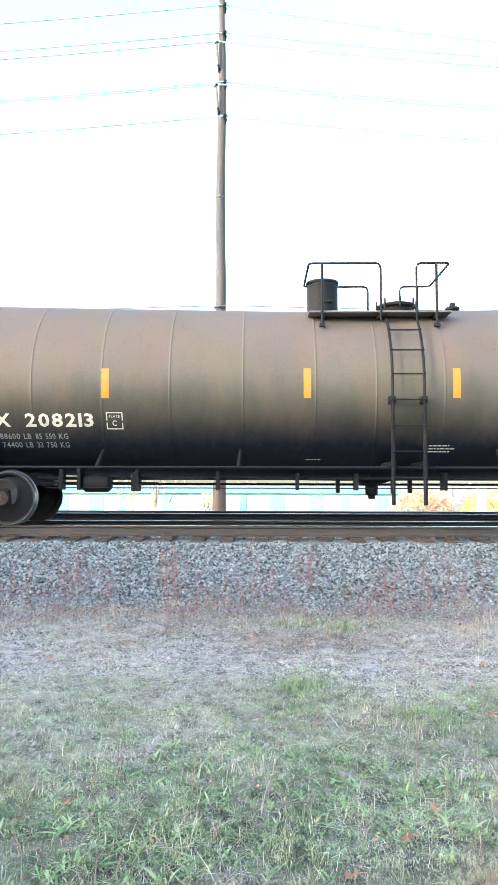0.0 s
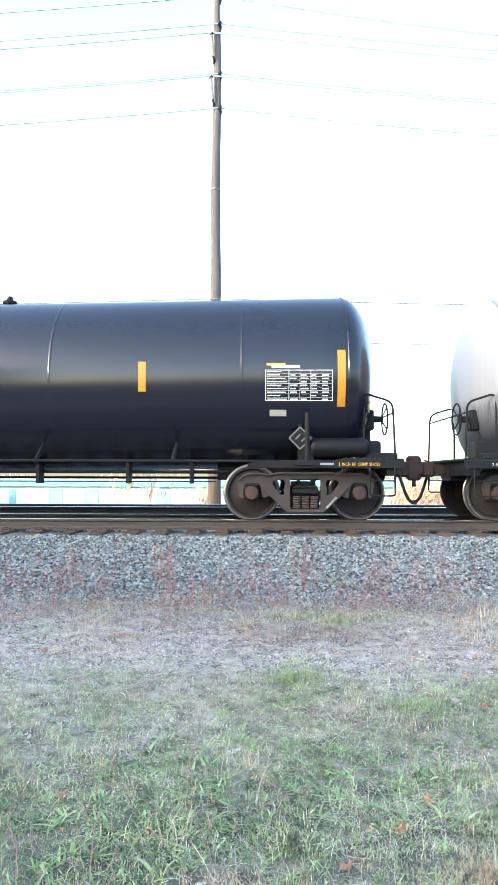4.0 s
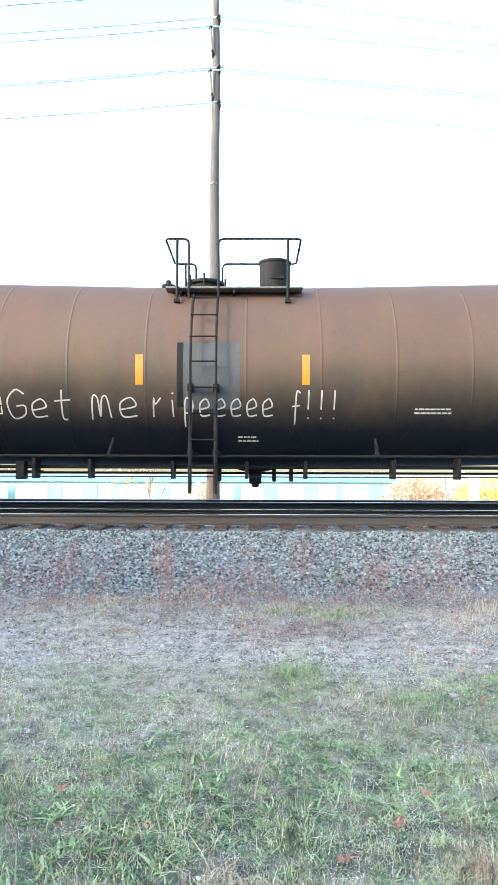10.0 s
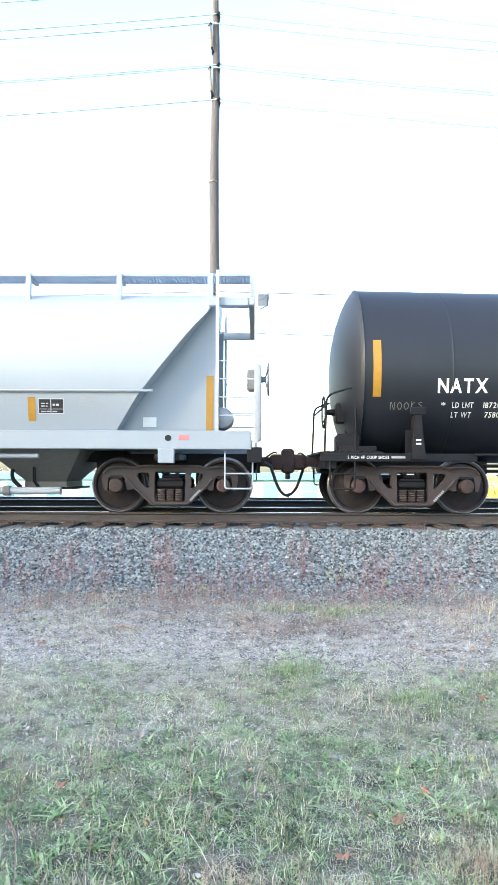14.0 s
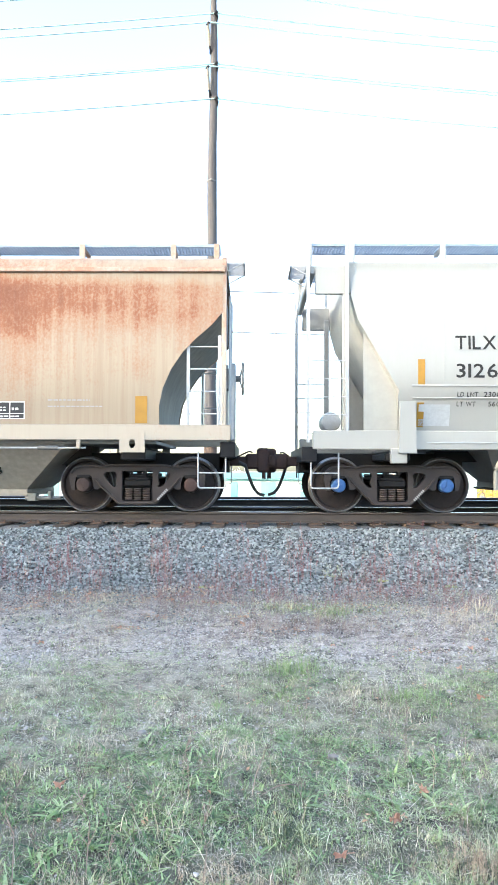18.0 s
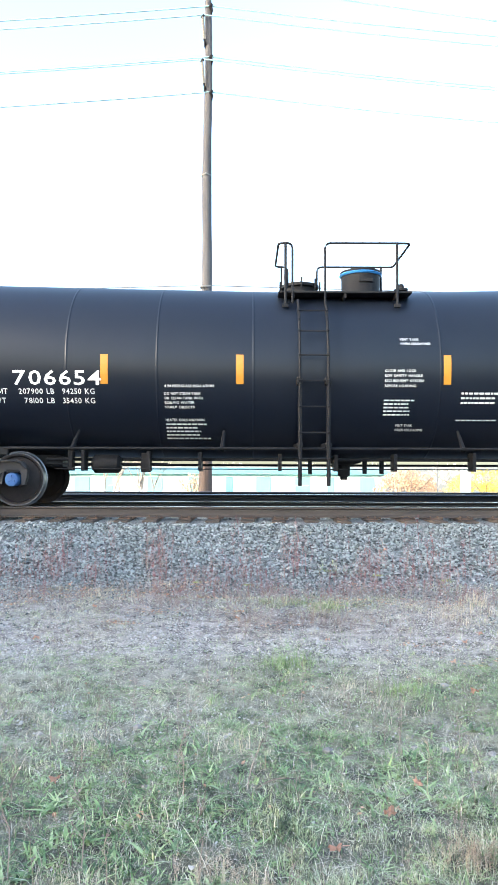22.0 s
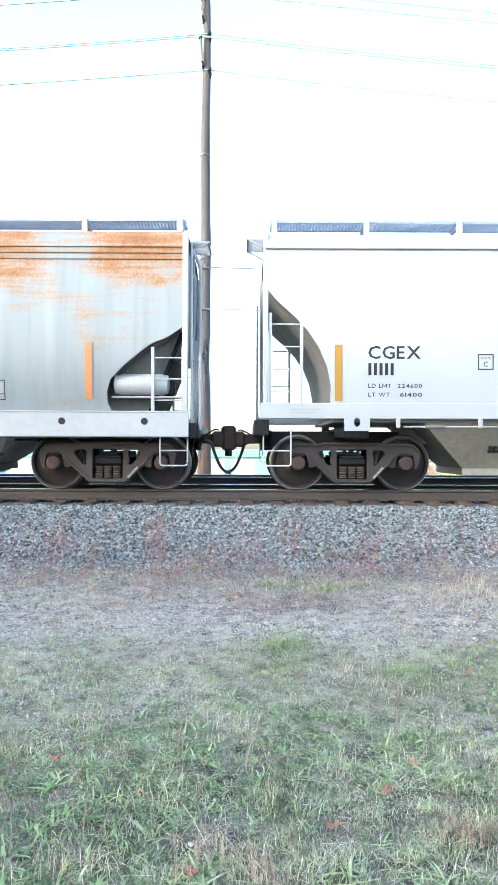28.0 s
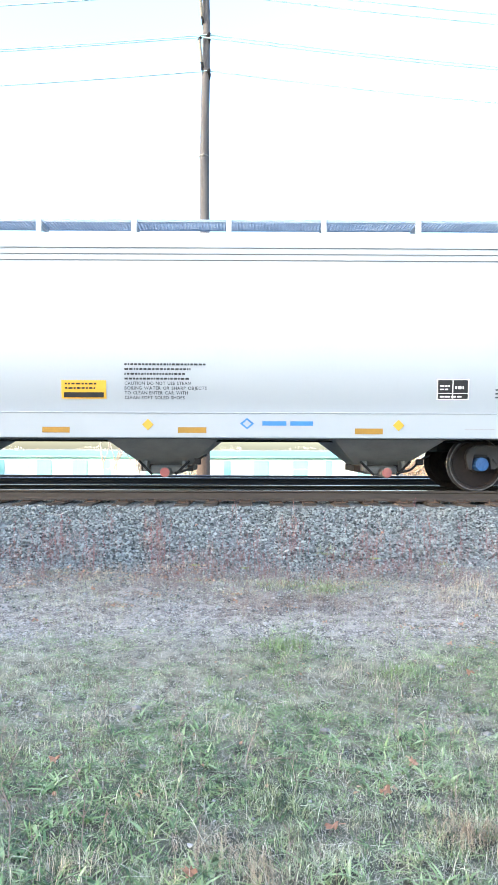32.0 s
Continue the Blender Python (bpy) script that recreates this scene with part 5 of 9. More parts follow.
HANDWRITING = {
    "G": [[(0.9, 0.85), (0.5, 1.0), (0.08, 0.6), (0.3, 0.05), (0.85, 0.15), (0.9, 0.45), (0.5, 0.45)]],
    "e": [[(0.05, 0.3), (0.75, 0.42), (0.55, 0.68), (0.12, 0.5), (0.2, 0.1), (0.8, 0.12)]],
    "t": [[(0.4, 1.0), (0.38, 0.1), (0.6, 0.0)], [(0.05, 0.62), (0.8, 0.66)]],
    "m": [[(0.05, 0.0), (0.12, 0.7), (0.32, 0.65), (0.4, 0.1), (0.5, 0.65), (0.7, 0.68), (0.85, 0.05)]],
    "r": [[(0.15, 0.05), (0.2, 0.7), (0.3, 0.5), (0.7, 0.72)]],
    "i": [[(0.4, 0.65), (0.45, 0.05)], [(0.4, 0.85), (0.45, 0.9)]],
    "p": [[(0.15, -0.3), (0.2, 0.65), (0.7, 0.6), (0.65, 0.2), (0.2, 0.2)]],
    "f": [[(0.8, 0.9), (0.5, 0.95), (0.4, 0.5), (0.35, -0.15)], [(0.1, 0.45), (0.75, 0.48)]],
    "!": [[(0.4, 1.0), (0.36, 0.35)], [(0.35, 0.08), (0.38, 0.03)]],
    "T": [[(-0.6, 1.0), (0.2, 0.85), (1.0, 0.9)], [(0.3, 0.88), (0.35, 0.1)]],
    "U": [[(0.1, 0.7), (0.15, 0.1), (0.6, 0.1), (0.7, 0.7)]],
    "M": [[(0.05, 0.0), (0.2, 0.75), (0.45, 0.2), (0.7, 0.8), (0.8, 0.05)]],
    "P": [[(0.1, -0.1), (0.2, 0.75), (0.75, 0.8), (0.6, 0.35), (0.2, 0.35)], [(0.3, 1.05), (1.2, 1.1), (1.35, 0.3), (0.9, -0.2), (0.6, -0.1)]],
    "u": [[(0.1, 0.75), (0.1, 0.2), (0.4, 0.1), (0.7, 0.75), (0.72, 0.1)]],
    "q": [[(0.1, -0.1), (0.2, 0.75), (0.75, 0.8), (0.6, 0.35), (0.2, 0.35)], [(-0.1, 1.0), (0.7, 1.1), (1.35, 0.6), (1.1, -0.1), (0.4, -0.15)]],
    "N": [[(0.1, 0), (0.15, 0.9), (0.7, 0.05), (0.75, 0.9)]],
    "O": [[(0.5, 0.9), (0.1, 0.5), (0.5, 0.05), (0.85, 0.5), (0.45, 0.9)]],
    "K": [[(0.15, 0), (0.2, 1.0)], [(0.7, 0.9), (0.2, 0.5), (0.75, 0.05)]],
    "S": [[(0.75, 0.85), (0.2, 0.75), (0.7, 0.4), (0.15, 0.1)]],
}


def hand_text(bm, s, x0, x1, z0, h, surf, w):
    step = (x1 - x0) / len(s)
    for i, c in enumerate(s):
        if c == " ":
            continue
        for line in HANDWRITING[c]:
            stroke(bm, curve_pts([(x0 + step * (i + 0.88 * px), z0 + h * pz) for px, pz in line]), w, surf)


def scrawl(car, surf):
    bm = nb()
    hand_text(bm, "Get", -3.76, -2.6, 1.56, 0.46, surf, 0.024)
    hand_text(bm, "me", -2.4, -1.52, 1.56, 0.5, surf, 0.024)
    hand_text(bm, "ripeeeee", -1.42, 0.6, 1.58, 0.44, surf, 0.024)
    hand_text(bm, "f!!!", 0.82, 1.65, 1.56, 0.46, surf, 0.024)
    part("chalk_scrawl", bm, M["chalk"], car, "white hand-drawn scrawl")


def scribble(car, x, z, w, h, surf, seed, s=None):
    bm = nb()
    if s:
        hand_text(bm, s, x, x + w, z - h * 0.4, h, surf, 0.016 if h > 0.3 else 0.01)
    else:
        rnd = random.Random(seed)
        for k in range(5):
            p = [(x + rnd.uniform(-0.5, 0.5) * w, z + rnd.uniform(-0.6, 0.6) * h) for i in range(6)]
            stroke(bm, curve_pts(p), 0.012, surf)
    part("chalk_scrawl", bm, M["chalk"] if s and h > 0.2 else M["greysteel"], car)


# ---- ground: one sheet, with the ballast bed of two tracks and the shallow verge before it ----
def bed(y):
    """Height of the ground across the tracks."""
    pts = [(-700, -0.88), (-9.5, -0.88), (-6.5, -0.85), (-4.6, -0.80), (-3.6, -0.64), (-1.85, -0.27), (-1.4, -0.235), (6.1, -0.235), (6.6, -0.27), (8.6, -1.0), (12, -1.5), (30, -1.9), (700, -1.9)]
    return float(np.interp(y, [p[0] for p in pts], [p[1] for p in pts]))


def ground():
    fx = np.concatenate([[-700, -300, -120, -60, -30, -15], np.arange(-9, 9.01, 0.09), [15, 30, 60, 120, 300, 700]])
    fy = np.concatenate([[-700, -200, -60, -25, -16], np.arange(-11, -1.2, 0.07), np.arange(-1.1, 9, 0.25), [10, 12, 16, 22, 30, 60, 150, 400, 900]])
    verts = []
    for y in fy:
        for x in fx:
            z = bed(y)
            if abs(x) < 10 and -12 < y < -1.2:
                k = 1.0 if y < -4.2 else 0.35
                z += k * 0.05 * noise.noise(Vector((x * 0.9, y * 0.9, 0))) + k * 0.022 * noise.noise(Vector((x * 4, y * 4, 3)))
            verts.append((float(x), float(y), z))
    nx = len(fx)
    faces = [(j * nx + i, j * nx + i + 1, (j + 1) * nx + i + 1, (j + 1) * nx + i) for j in range(len(fy) - 1) for i in range(nx - 1)]
    me = bpy.data.meshes.new("ground")
    me.from_pydata(verts, [], faces)
    g = Graph("ground_soil_gravel", 0.95)
    n1, n2, n3 = g.noise(0.9), g.noise(7, detail=8), g.noise(60, detail=3)
    grav = g.mix(g.step(n3, 0.35, 0.65), (0.03, 0.032, 0.033), (0.31, 0.31, 0.31))
    soil = g.mix(g.step(n2, 0.35, 0.65), (0.042, 0.034, 0.032), (0.4, 0.355, 0.33))
    soil = g.mix(g.step(n3, 0.52, 0.64), soil, (0.56, 0.52, 0.49))
    thatch = g.mix(g.step(n2, 0.3, 0.7), (0.032, 0.03, 0.02), (0.33, 0.305, 0.22))
    thatch = g.mix(g.step(n3, 0.61, 0.7), thatch, (0.5, 0.46, 0.38))
    w = g.math("MULTIPLY_ADD", g.math("SUBTRACT", n1, 0.5), 1.6, g.y)
    humus = g.mix(g.step(n2, 0.3, 0.7), (0.014, 0.014, 0.009), (0.19, 0.18, 0.125))
    humus = g.mix(g.step(n3, 0.64, 0.72), humus, (0.4, 0.38, 0.33))
    thatch = g.mix(g.step(w, -9.2, -8.4), humus, thatch)
    col = g.mix(g.step(w, -7.4, -6.6), thatch, soil)
    col = g.mix(g.step(w, -5.6, -4.2), col, grav)
    far = g.mix(n1, (0.2, 0.18, 0.13), (0.3, 0.27, 0.2))
    col = g.mix(g.step(g.y, 7.5, 9.0), col, far)
    me.materials.append(g.done(col, 0.95, n3, 0.8, 0.02))
    me.shade_smooth()
    return tagged(new("ground", me), "gravelly railway verge with ballast bed and thin grass", "ground", kind="structure")


def scatter_mesh(name, shapes, places, material):
    """Joins copies of small shapes (verts, faces), each at (shape, x, y, z, scale xyz, turn)."""
    V, Fq, off = [], [], 0
    for k, x, y, z, sc, a in places:
        v, f = shapes[k]
        c, s = math.cos(a), math.sin(a)
        p = v * sc
        q = np.stack([x + c * p[:, 0] - s * p[:, 1], y + s * p[:, 0] + c * p[:, 1], z + p[:, 2]], 1)
        V.append(q)
        Fq.append(f + off)
        off += len(v)
    V, Fq = np.concatenate(V), np.concatenate(Fq)
    me = bpy.data.meshes.new(name)
    me.vertices.add(len(V))
    me.vertices.foreach_set("co", V.astype(np.float32).ravel())
    n = Fq.shape[1]
    me.loops.add(Fq.size)
    me.loops.foreach_set("vertex_index", Fq.astype(np.int32).ravel())
    me.polygons.add(len(Fq))
    me.polygons.foreach_set("loop_start", np.arange(0, Fq.size, n, dtype=np.int32))
    me.materials.append(material)
    me.update(calc_edges=True)
    me.validate()
    me.shade_flat()
    return me


def rock_shapes(count, rnd):
    out = []
    for i in range(count):
        bm = nb()
        bmesh.ops.create_icosphere(bm, subdivisions=1, radius=1)
        for v in bm.verts:
            v.co *= rnd.uniform(0.55, 1.25)
        v = np.array([tuple(q.co) for q in bm.verts])
        bm.verts.index_update()
        f = np.array([[q.index for q in fc.verts] for fc in bm.faces])
        bm.free()
        out.append((v, f))
    return out


def ballast():
    rnd = random.Random(5)
    shapes = rock_shapes(14, rnd)
    places = []
    for i in range(60000):
        x = rnd.uniform(-6.2, 6.2)
        y = -1.25 - 4.7 * rnd.random()
        keep = 1.0 if y > -3.8 else max(0.0, 1 - (-3.8 - y) / 1.8) * 0.8 + 0.08
        if rnd.random() > keep:
            continue
        r = rnd.uniform(0.0125, 0.0235) * (1.2 if rnd.random() < 0.25 else 1)
        z = bed(y) + 0.03 * noise.noise(Vector((x * 1.7, y * 1.7, 7))) + rnd.uniform(-0.02, 0.034)
        if y > -1.6:
            z -= 0.03
        if y < -3.7:
            r *= max(0.5, 1 - (-3.7 - y) * 0.7)
        places.append((rnd.randrange(14), x, y, z, np.array([r * rnd.uniform(0.9, 1.4), r, r * rnd.uniform(0.7, 1.0)]), rnd.uniform(0, 6.28)))
    g = Graph("ballast_stone", 0.9)
    isl = g.n.new("ShaderNodeNewGeometry").outputs["Random Per Island"]
    col = g.mix(g.step(isl, 0, 0.75), (0.03, 0.036, 0.039), (0.29, 0.323, 0.323))
    col = g.mix(g.step(isl, 0.88, 0.97), col, (0.36, 0.38, 0.38))
    col = g.mix(g.step(g.noise(40), 0.45, 0.75, 0, 0.3), col, (0.16, 0.145, 0.125))
    ob = new("ballast", scatter_mesh("ballast", shapes, places, g.done(col, 0.9)))
    tagged(ob, "grey crushed-stone track ballast", "ballast", kind="stuff")
    places = []
    for i in range(15000):
        x, y = rnd.uniform(-6, 6), rnd.uniform(-1.2, 5.8)
        r = rnd.uniform(0.02, 0.036)
        places.append((rnd.randrange(14), x, y, bed(y) - (0.035 if y < -0.6 else 0.005) + rnd.uniform(-0.01, 0.012), np.array([r * 1.2, r, r * 0.8]), rnd.uniform(0, 6.28)))
    ob = new("ballast", scatter_mesh("ballast_between", shapes, places, g.m))
    tagged(ob, "grey ballast between the rails of both tracks", "ballast", kind="stuff")
    # the same stone bank further along the line
    places = []
    for i in range(16000):
        x = rnd.choice((-1, 1)) * rnd.uniform(6.0, 24.0)
        y = -1.25 - 3.4 * rnd.random()
        r = rnd.uniform(0.03, 0.055)
        places.append((rnd.randrange(14), x, y, bed(y) + rnd.uniform(-0.02, 0.01), np.array([r * 1.2, r, r * 0.7]), rnd.uniform(0, 6.28)))
    ob = new("ballast", scatter_mesh("ballast_beyond", shapes, places, g.m))
    tagged(ob, "grey crushed-stone ballast further along the line", "ballast", kind="stuff")
    # loose gravel and pebbles on the verge
    places = []
    for i in range(110000):
        x, y = rnd.uniform(-5.5, 5.5), rnd.uniform(-9.8, -4.0)
        dens = 0.03 + 0.8 * math.exp(-((y + 6.45 + 0.4 * noise.noise(Vector((x * 0.6, 0, 0)))) / 0.42) ** 2) + (0.35 if y > -7.2 else 0.12) * max(0, noise.noise(Vector((x * 0.8, y * 0.8, 11))))
        dens += 0.4 * math.exp(-((y + 8.1 + 0.4 * noise.noise(Vector((x * 0.7, 4, 0)))) / 0.28) ** 2) * (0.5 + noise.noise(Vector((x * 1.3, y, 17))))
        if y > -5.9:
            dens += 0.4
        if rnd.random() > dens:
            continue
        r = rnd.uniform(0.004, 0.0105) * (2.0 if rnd.random() < 0.03 else 1) * (1.0 if y > -6.7 else 0.75)
        places.append((rnd.randrange(14), x, y, bed(y) + 0.05 * noise.noise(Vector((x * 0.9, y * 0.9, 0))) * (1.0 if y < -4.2 else 0.35) + r * 0.3, np.array([r * 1.3, r, r * 0.8]), rnd.uniform(0, 6.28)))
    ob = new("gravel", scatter_mesh("gravel", shapes, places, mat("pebbles", (0.6, 0.565, 0.54), (0.1, 0.09, 0.088), 0.9, 0, 20, island=True)))
    tagged(ob, "loose pale pebbles strewn over the verge", "gravel", kind="stuff")


# ---- tracks ----
def rail_mesh(x0, x1, web):
    prof = [(-0.075, -0.178), (0.075, -0.178), (0.075, -0.166), (0.02, -0.150), (0.009, -0.135), (0.009, -0.05), (0.032, -0.036), (0.036, -0.03), (0.036, -0.008), (0.028, 0.0),
            (-0.028, 0.0), (-0.036, -0.008), (-0.036, -0.03), (-0.032, -0.036), (-0.009, -0.05), (-0.009, -0.135), (-0.02, -0.150), (-0.075, -0.166)]
    bm = nb()
    rows = loft(bm, [[(x, y, z) for y, z in prof + prof[:1]] for x in (x0, x1)])
    bmesh.ops.remove_doubles(bm, verts=bm.verts, dist=1e-5)
    me = finish("rail", bm, [web, mat("rail_head", (0.45, 0.45, 0.46), (0.34, 0.34, 0.35), 0.22, 0.95, 8, 0, (0.1, 1, 1))], False)
    for p in me.polygons:
        if p.center.z > -0.006:
            p.material_index = 1
    return me


def track(yc, pieces, label):
    for k in (-1, 1):
        # only the near rail is rust brown; the other webs are near-black
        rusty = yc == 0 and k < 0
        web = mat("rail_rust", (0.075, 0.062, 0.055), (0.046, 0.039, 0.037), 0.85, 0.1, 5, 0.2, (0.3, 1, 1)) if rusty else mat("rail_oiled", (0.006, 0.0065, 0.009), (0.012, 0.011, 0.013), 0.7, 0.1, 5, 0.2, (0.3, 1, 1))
        tagged(new("rail", rail_mesh(-160, 160, web)), "rusty steel rail with a bright worn head" if rusty else "near-black steel rail with a bright worn head", "rail", kind="structure").location = (0, yc + k * 0.7535, 0)
    bm = boxed(-0.115, 0.115, -1.3, 1.3, -0.36, -0.195, 0.012)
    wood = mat("weathered_tie", (0.055, 0.042, 0.035), (0.11, 0.085, 0.068), 0.95, 0, 5, 0.6, (6, 1, 6), obrand=0.5)
    tie = finish("tie", bm, wood)
    bm = nb()
    for k in (-1, 1):
        box(bm, -0.1, 0.1, k * 0.7535 - 0.18, k * 0.7535 + 0.18, -0.197, -0.178, 0.003)
        for dx in (-0.06, 0.06):
            for dy in (-0.1, 0.1):
                box(bm, dx - 0.012, dx + 0.012, k * 0.7535 + dy - 0.016, k * 0.7535 + dy + 0.016, -0.19, -0.145, 0.003)
        # rail anchors
        box(bm, 0.125, 0.16, k * 0.7535 - 0.1, k * 0.7535 + 0.1, -0.2, -0.162, 0.004)
    plateme = finish("tie_plate", bm, mat("tie_plate_rust", (0.115, 0.07, 0.05), (0.06, 0.042, 0.034), 0.9, 0.1, 12, 0.3))
    rnd = random.Random(int(yc * 10) + 3)
    run = tagged(new("railway_track"), label, "track", kind="structure")
    run.location = (0, yc, 0)
    for i in range(-pieces, pieces + 1):
        t = put_mesh("tie", tie, run, "", pose(i * 0.525 + rnd.uniform(-0.03, 0.03), rnd.uniform(-0.05, 0.05), rnd.uniform(-0.012, 0.004), 0, 0, rnd.uniform(-1.2, 1.2)))
        put_mesh("tie_plates", plateme, t)


# ---- behind the tracks ----
def utility_pole():
    pole = tagged(new("utility_pole"), "tall weathered wooden utility pole with stand-off insulators", "utility pole")
    pole.location = (-1.47, 11.0, -1.35)
    bm = nb()
    tube(bm, [(0.022 * math.sin(h * 0.9) + 0.003 * h, 0, h) for h in range(0, 25)], [0.236 - 0.0066 * h + 0.006 * math.sin(h * 2.3) for h in range(0, 25)], 20)
    wood = mat("pole_wood", (0.108, 0.104, 0.108), (0.055, 0.052, 0.056), 0.9, 0, 6, 0.5, (7, 7, 0.3))
    part("shaft", bm, wood, pole)
    # the butt end, in a darker brown
    bm = nb()
    tube(bm, [(0.022 * math.sin(h * 0.9) + 0.003 * h, 0, h) for h in (0, 0.6, 1.2, 1.8, 2.4, 3.0)], [0.241 - 0.0066 * h + 0.006 * math.sin(h * 2.3) for h in (0, 0.6, 1.2, 1.8, 2.4, 3.0)], 20)
    part("creosoted_butt", bm, mat("creosoted_wood", (0.15, 0.1, 0.075), (0.07, 0.05, 0.04), 0.9, 0, 6, 0.5, (7, 7, 0.3)), pole, "dark brown wood")
    iron, resin = M["iron"], mat("insulator_resin", (0.3, 0.27, 0.23), (0.16, 0.14, 0.12), 0.5, 0, 14)
    # long slanting post insulators on one side, short hooked ones on the other
    for z, s in POLE_TOPS:
        r = 0.235 - 0.007 * z
        bm = nb()
        if s < 0:
            tube(bm, bend([(-r * 0.3, -r * 0.6, z - 0.98), (-r * 0.4, -r - 0.06, z - 0.98), (-r * 0.7, -r - 0.08, z - 0.84)], 0.05, 3), 0.04, 8)
            box(bm, -r * 0.8, -r * 0.4, -r - 0.02, -r * 0.6, z - 1.08, z - 0.9, 0.01)
        else:
            tube(bm, bend([(r * 0.7, 0, z - 0.3), (r + 0.05, -0.06, z - 0.24), (r + 0.07, -0.1, z - 0.12)], 0.06, 3), 0.04, 8)
        arm = part("bracket_arm", bm, iron, pole)
        bm = nb()
        a, b = (Vector((-r * 0.7, -r - 0.08, z - 0.86)), Vector((-r - 0.03, -r - 0.1, z - 0.08))) if s < 0 else (Vector((r + 0.07, -0.1, z - 0.14)), Vector((r + 0.02, -0.16, z - 0.02)))
        n = 15 if s < 0 else 5
        tube(bm, [a.lerp(b, i / (2 * n)) for i in range(2 * n + 1)], [0.055 if i % 2 else 0.04 for i in range(2 * n + 1)], 10)
        ins = part("insulator", bm, resin if s < 0 else iron, arm)
        bm = nb()
        tube(bm, [b - Vector((0.03, 0, 0.05)), b + Vector((0.05, 0, 0.06))], 0.05, 8)
        part("wire_clamp", bm, iron, ins)
    bm = nb()
    tube(bm, [(0.25, -0.03, 0.2), (0.21, -0.04, 7.0), (0.172, -0.05, 13.0), (0.135, -0.05, 19.0)], 0.014, 6)
    part("ground_wire", bm, M["greysteel"], pole)
    for z in (12.05, 8.15, 6.75):
        bm = nb()
        r = 0.252 - 0.007 * z
        lathe(bm, [(r - 0.01, z - 0.025), (r + 0.008, z - 0.02), (r + 0.008, z + 0.02), (r - 0.01, z + 0.025)], 20, "z")
        box(bm, -0.02, 0.03, -r - 0.08, -r + 0.02, z - 0.03, z + 0.03, 0.01)
        part("cable_clamp", bm, M["greysteel"], pole)


# heights above the pole's foot of the six supports, and the side on which they stand
POLE_TOPS = [(19.0, 1), (17.98, 1), (17.61, -1), (16.18, 1), (16.05, -1), (14.94, 1)]


def wires():
    white = mat("aluminium_wire", (0.3, 0.48, 0.49), (0.24, 0.4, 0.41), 0.6, 0.0, 4)
    dark = mat("cable_sheath", (0.1, 0.105, 0.11), (0.16, 0.16, 0.165), 0.6, 0, 4)
    rows = [(z - 1.35, -0.12 if s > 0 else -0.2, 0.1 * s, 0.023, white, 2.0 if i else 2.9, 1.4) for i, (z, s) in enumerate(POLE_TOPS)] + [(6.8, -0.27, 0, 0.018, dark, 0.45, 0.45), (5.4, -0.27, 0, 0.016, dark, 0.45, 0.45)]
    for z, dy, dx, r, m, sr, sl in rows:
        bm = nb()
        span = 64.0
        for s, sag in ((-1, sl), (1, sr)):
            tube(bm, [(-1.45 + dx + s * span * i / 24, 11.0 + dy, z - 4 * sag * (i / 24) * (1 - i / 24)) for i in range(25)], r, 5)
        name = "power_line" if z > 8 else "telephone_cable"
        tagged(part(name, bm, m, None), "thin pale overhead wire strung from the pole" if z > 8 else "dark telephone cable strung from the pole", "wire", "wires on the pole")


# ---- covered hopper cars ----
def flat(y):
    return lambda x, z: y


def bay(car, cx, xt, xb, zt, zb, yt, yb, material, gate=None, label=""):
    """A discharge hopper: four sloping sheets, a rim and the outlet frame under it."""
    bm = nb()
    top = [(cx - xt, -yt, zt), (cx + xt, -yt, zt), (cx + xt, yt, zt), (cx - xt, yt, zt)]
    bot = [(cx - xb, -yb, zb), (cx + xb, -yb, zb), (cx + xb, yb, zb), (cx - xb, yb, zb)]
    loft(bm, [top + top[:1], bot + bot[:1]])
    bm.faces.new([bm.verts.new(p) for p in bot])
    b = part("discharge_hopper", bm, material, car, label, smooth=False)
    part("outlet_frame", boxed(cx - xb - 0.03, cx + xb + 0.03, -yb - 0.03, yb + 0.03, zb - 0.11, zb + 0.005, 0.008), material if gate is None else gate, b)
    return b


def running_board(car, xa, xb, zr, z, posts, material, post_mat, y0=1.12, y1=0.66):
    """Grated roof walks on both edges of the roof with their supports."""
    for k in (-1, 1):
        a, b = sorted((k * y0, k * y1))
        bm = nb()
        for i in range(9):
            y = a + (b - a) * i / 8
            box(bm, xa, xb, y - (0.012 if i in (0, 8) else 0.004), y + (0.012 if i in (0, 8) else 0.004), z + (0 if i in (0, 8) else 0.012), z + (0.045 if i in (0, 8) else 0.034))
        nslat = int((xb - xa) / 0.055)
        for i in range(nslat):
            x = xa + (xb - xa) * i / nslat
            box(bm, x, x + 0.01, a, b, z + 0.014, z + 0.032)
        wlk = part("roof_walk", bm, material, car, smooth=False)
        for x in posts:
            bm = boxed(x - 0.045, x + 0.045, k * y0 - 0.03, k * y0 + 0.03, zr - 0.12, z + 0.05, 0.006)
            box(bm, x - 0.03, x + 0.03, a, b, z - 0.05, z)
            part("walk_support", bm, post_mat, wlk)


def hatch_row(car, xa, xb, zr, material):
    bm = boxed(xa, xb, -0.4, 0.4, zr - 0.05, zr + 0.09, 0.02)
    h = part("roof_hatch", bm, material, car)
    n = int((xb - xa) / 1.5)
    for i in range(n):
        x = xa + (xb - xa) * (i + 0.5) / n
        bm = boxed(x - 0.08, x + 0.08, -0.45, 0.45, zr + 0.09, zr + 0.13, 0.01)
        part("hatch_clamp", bm, M["iron"], h)


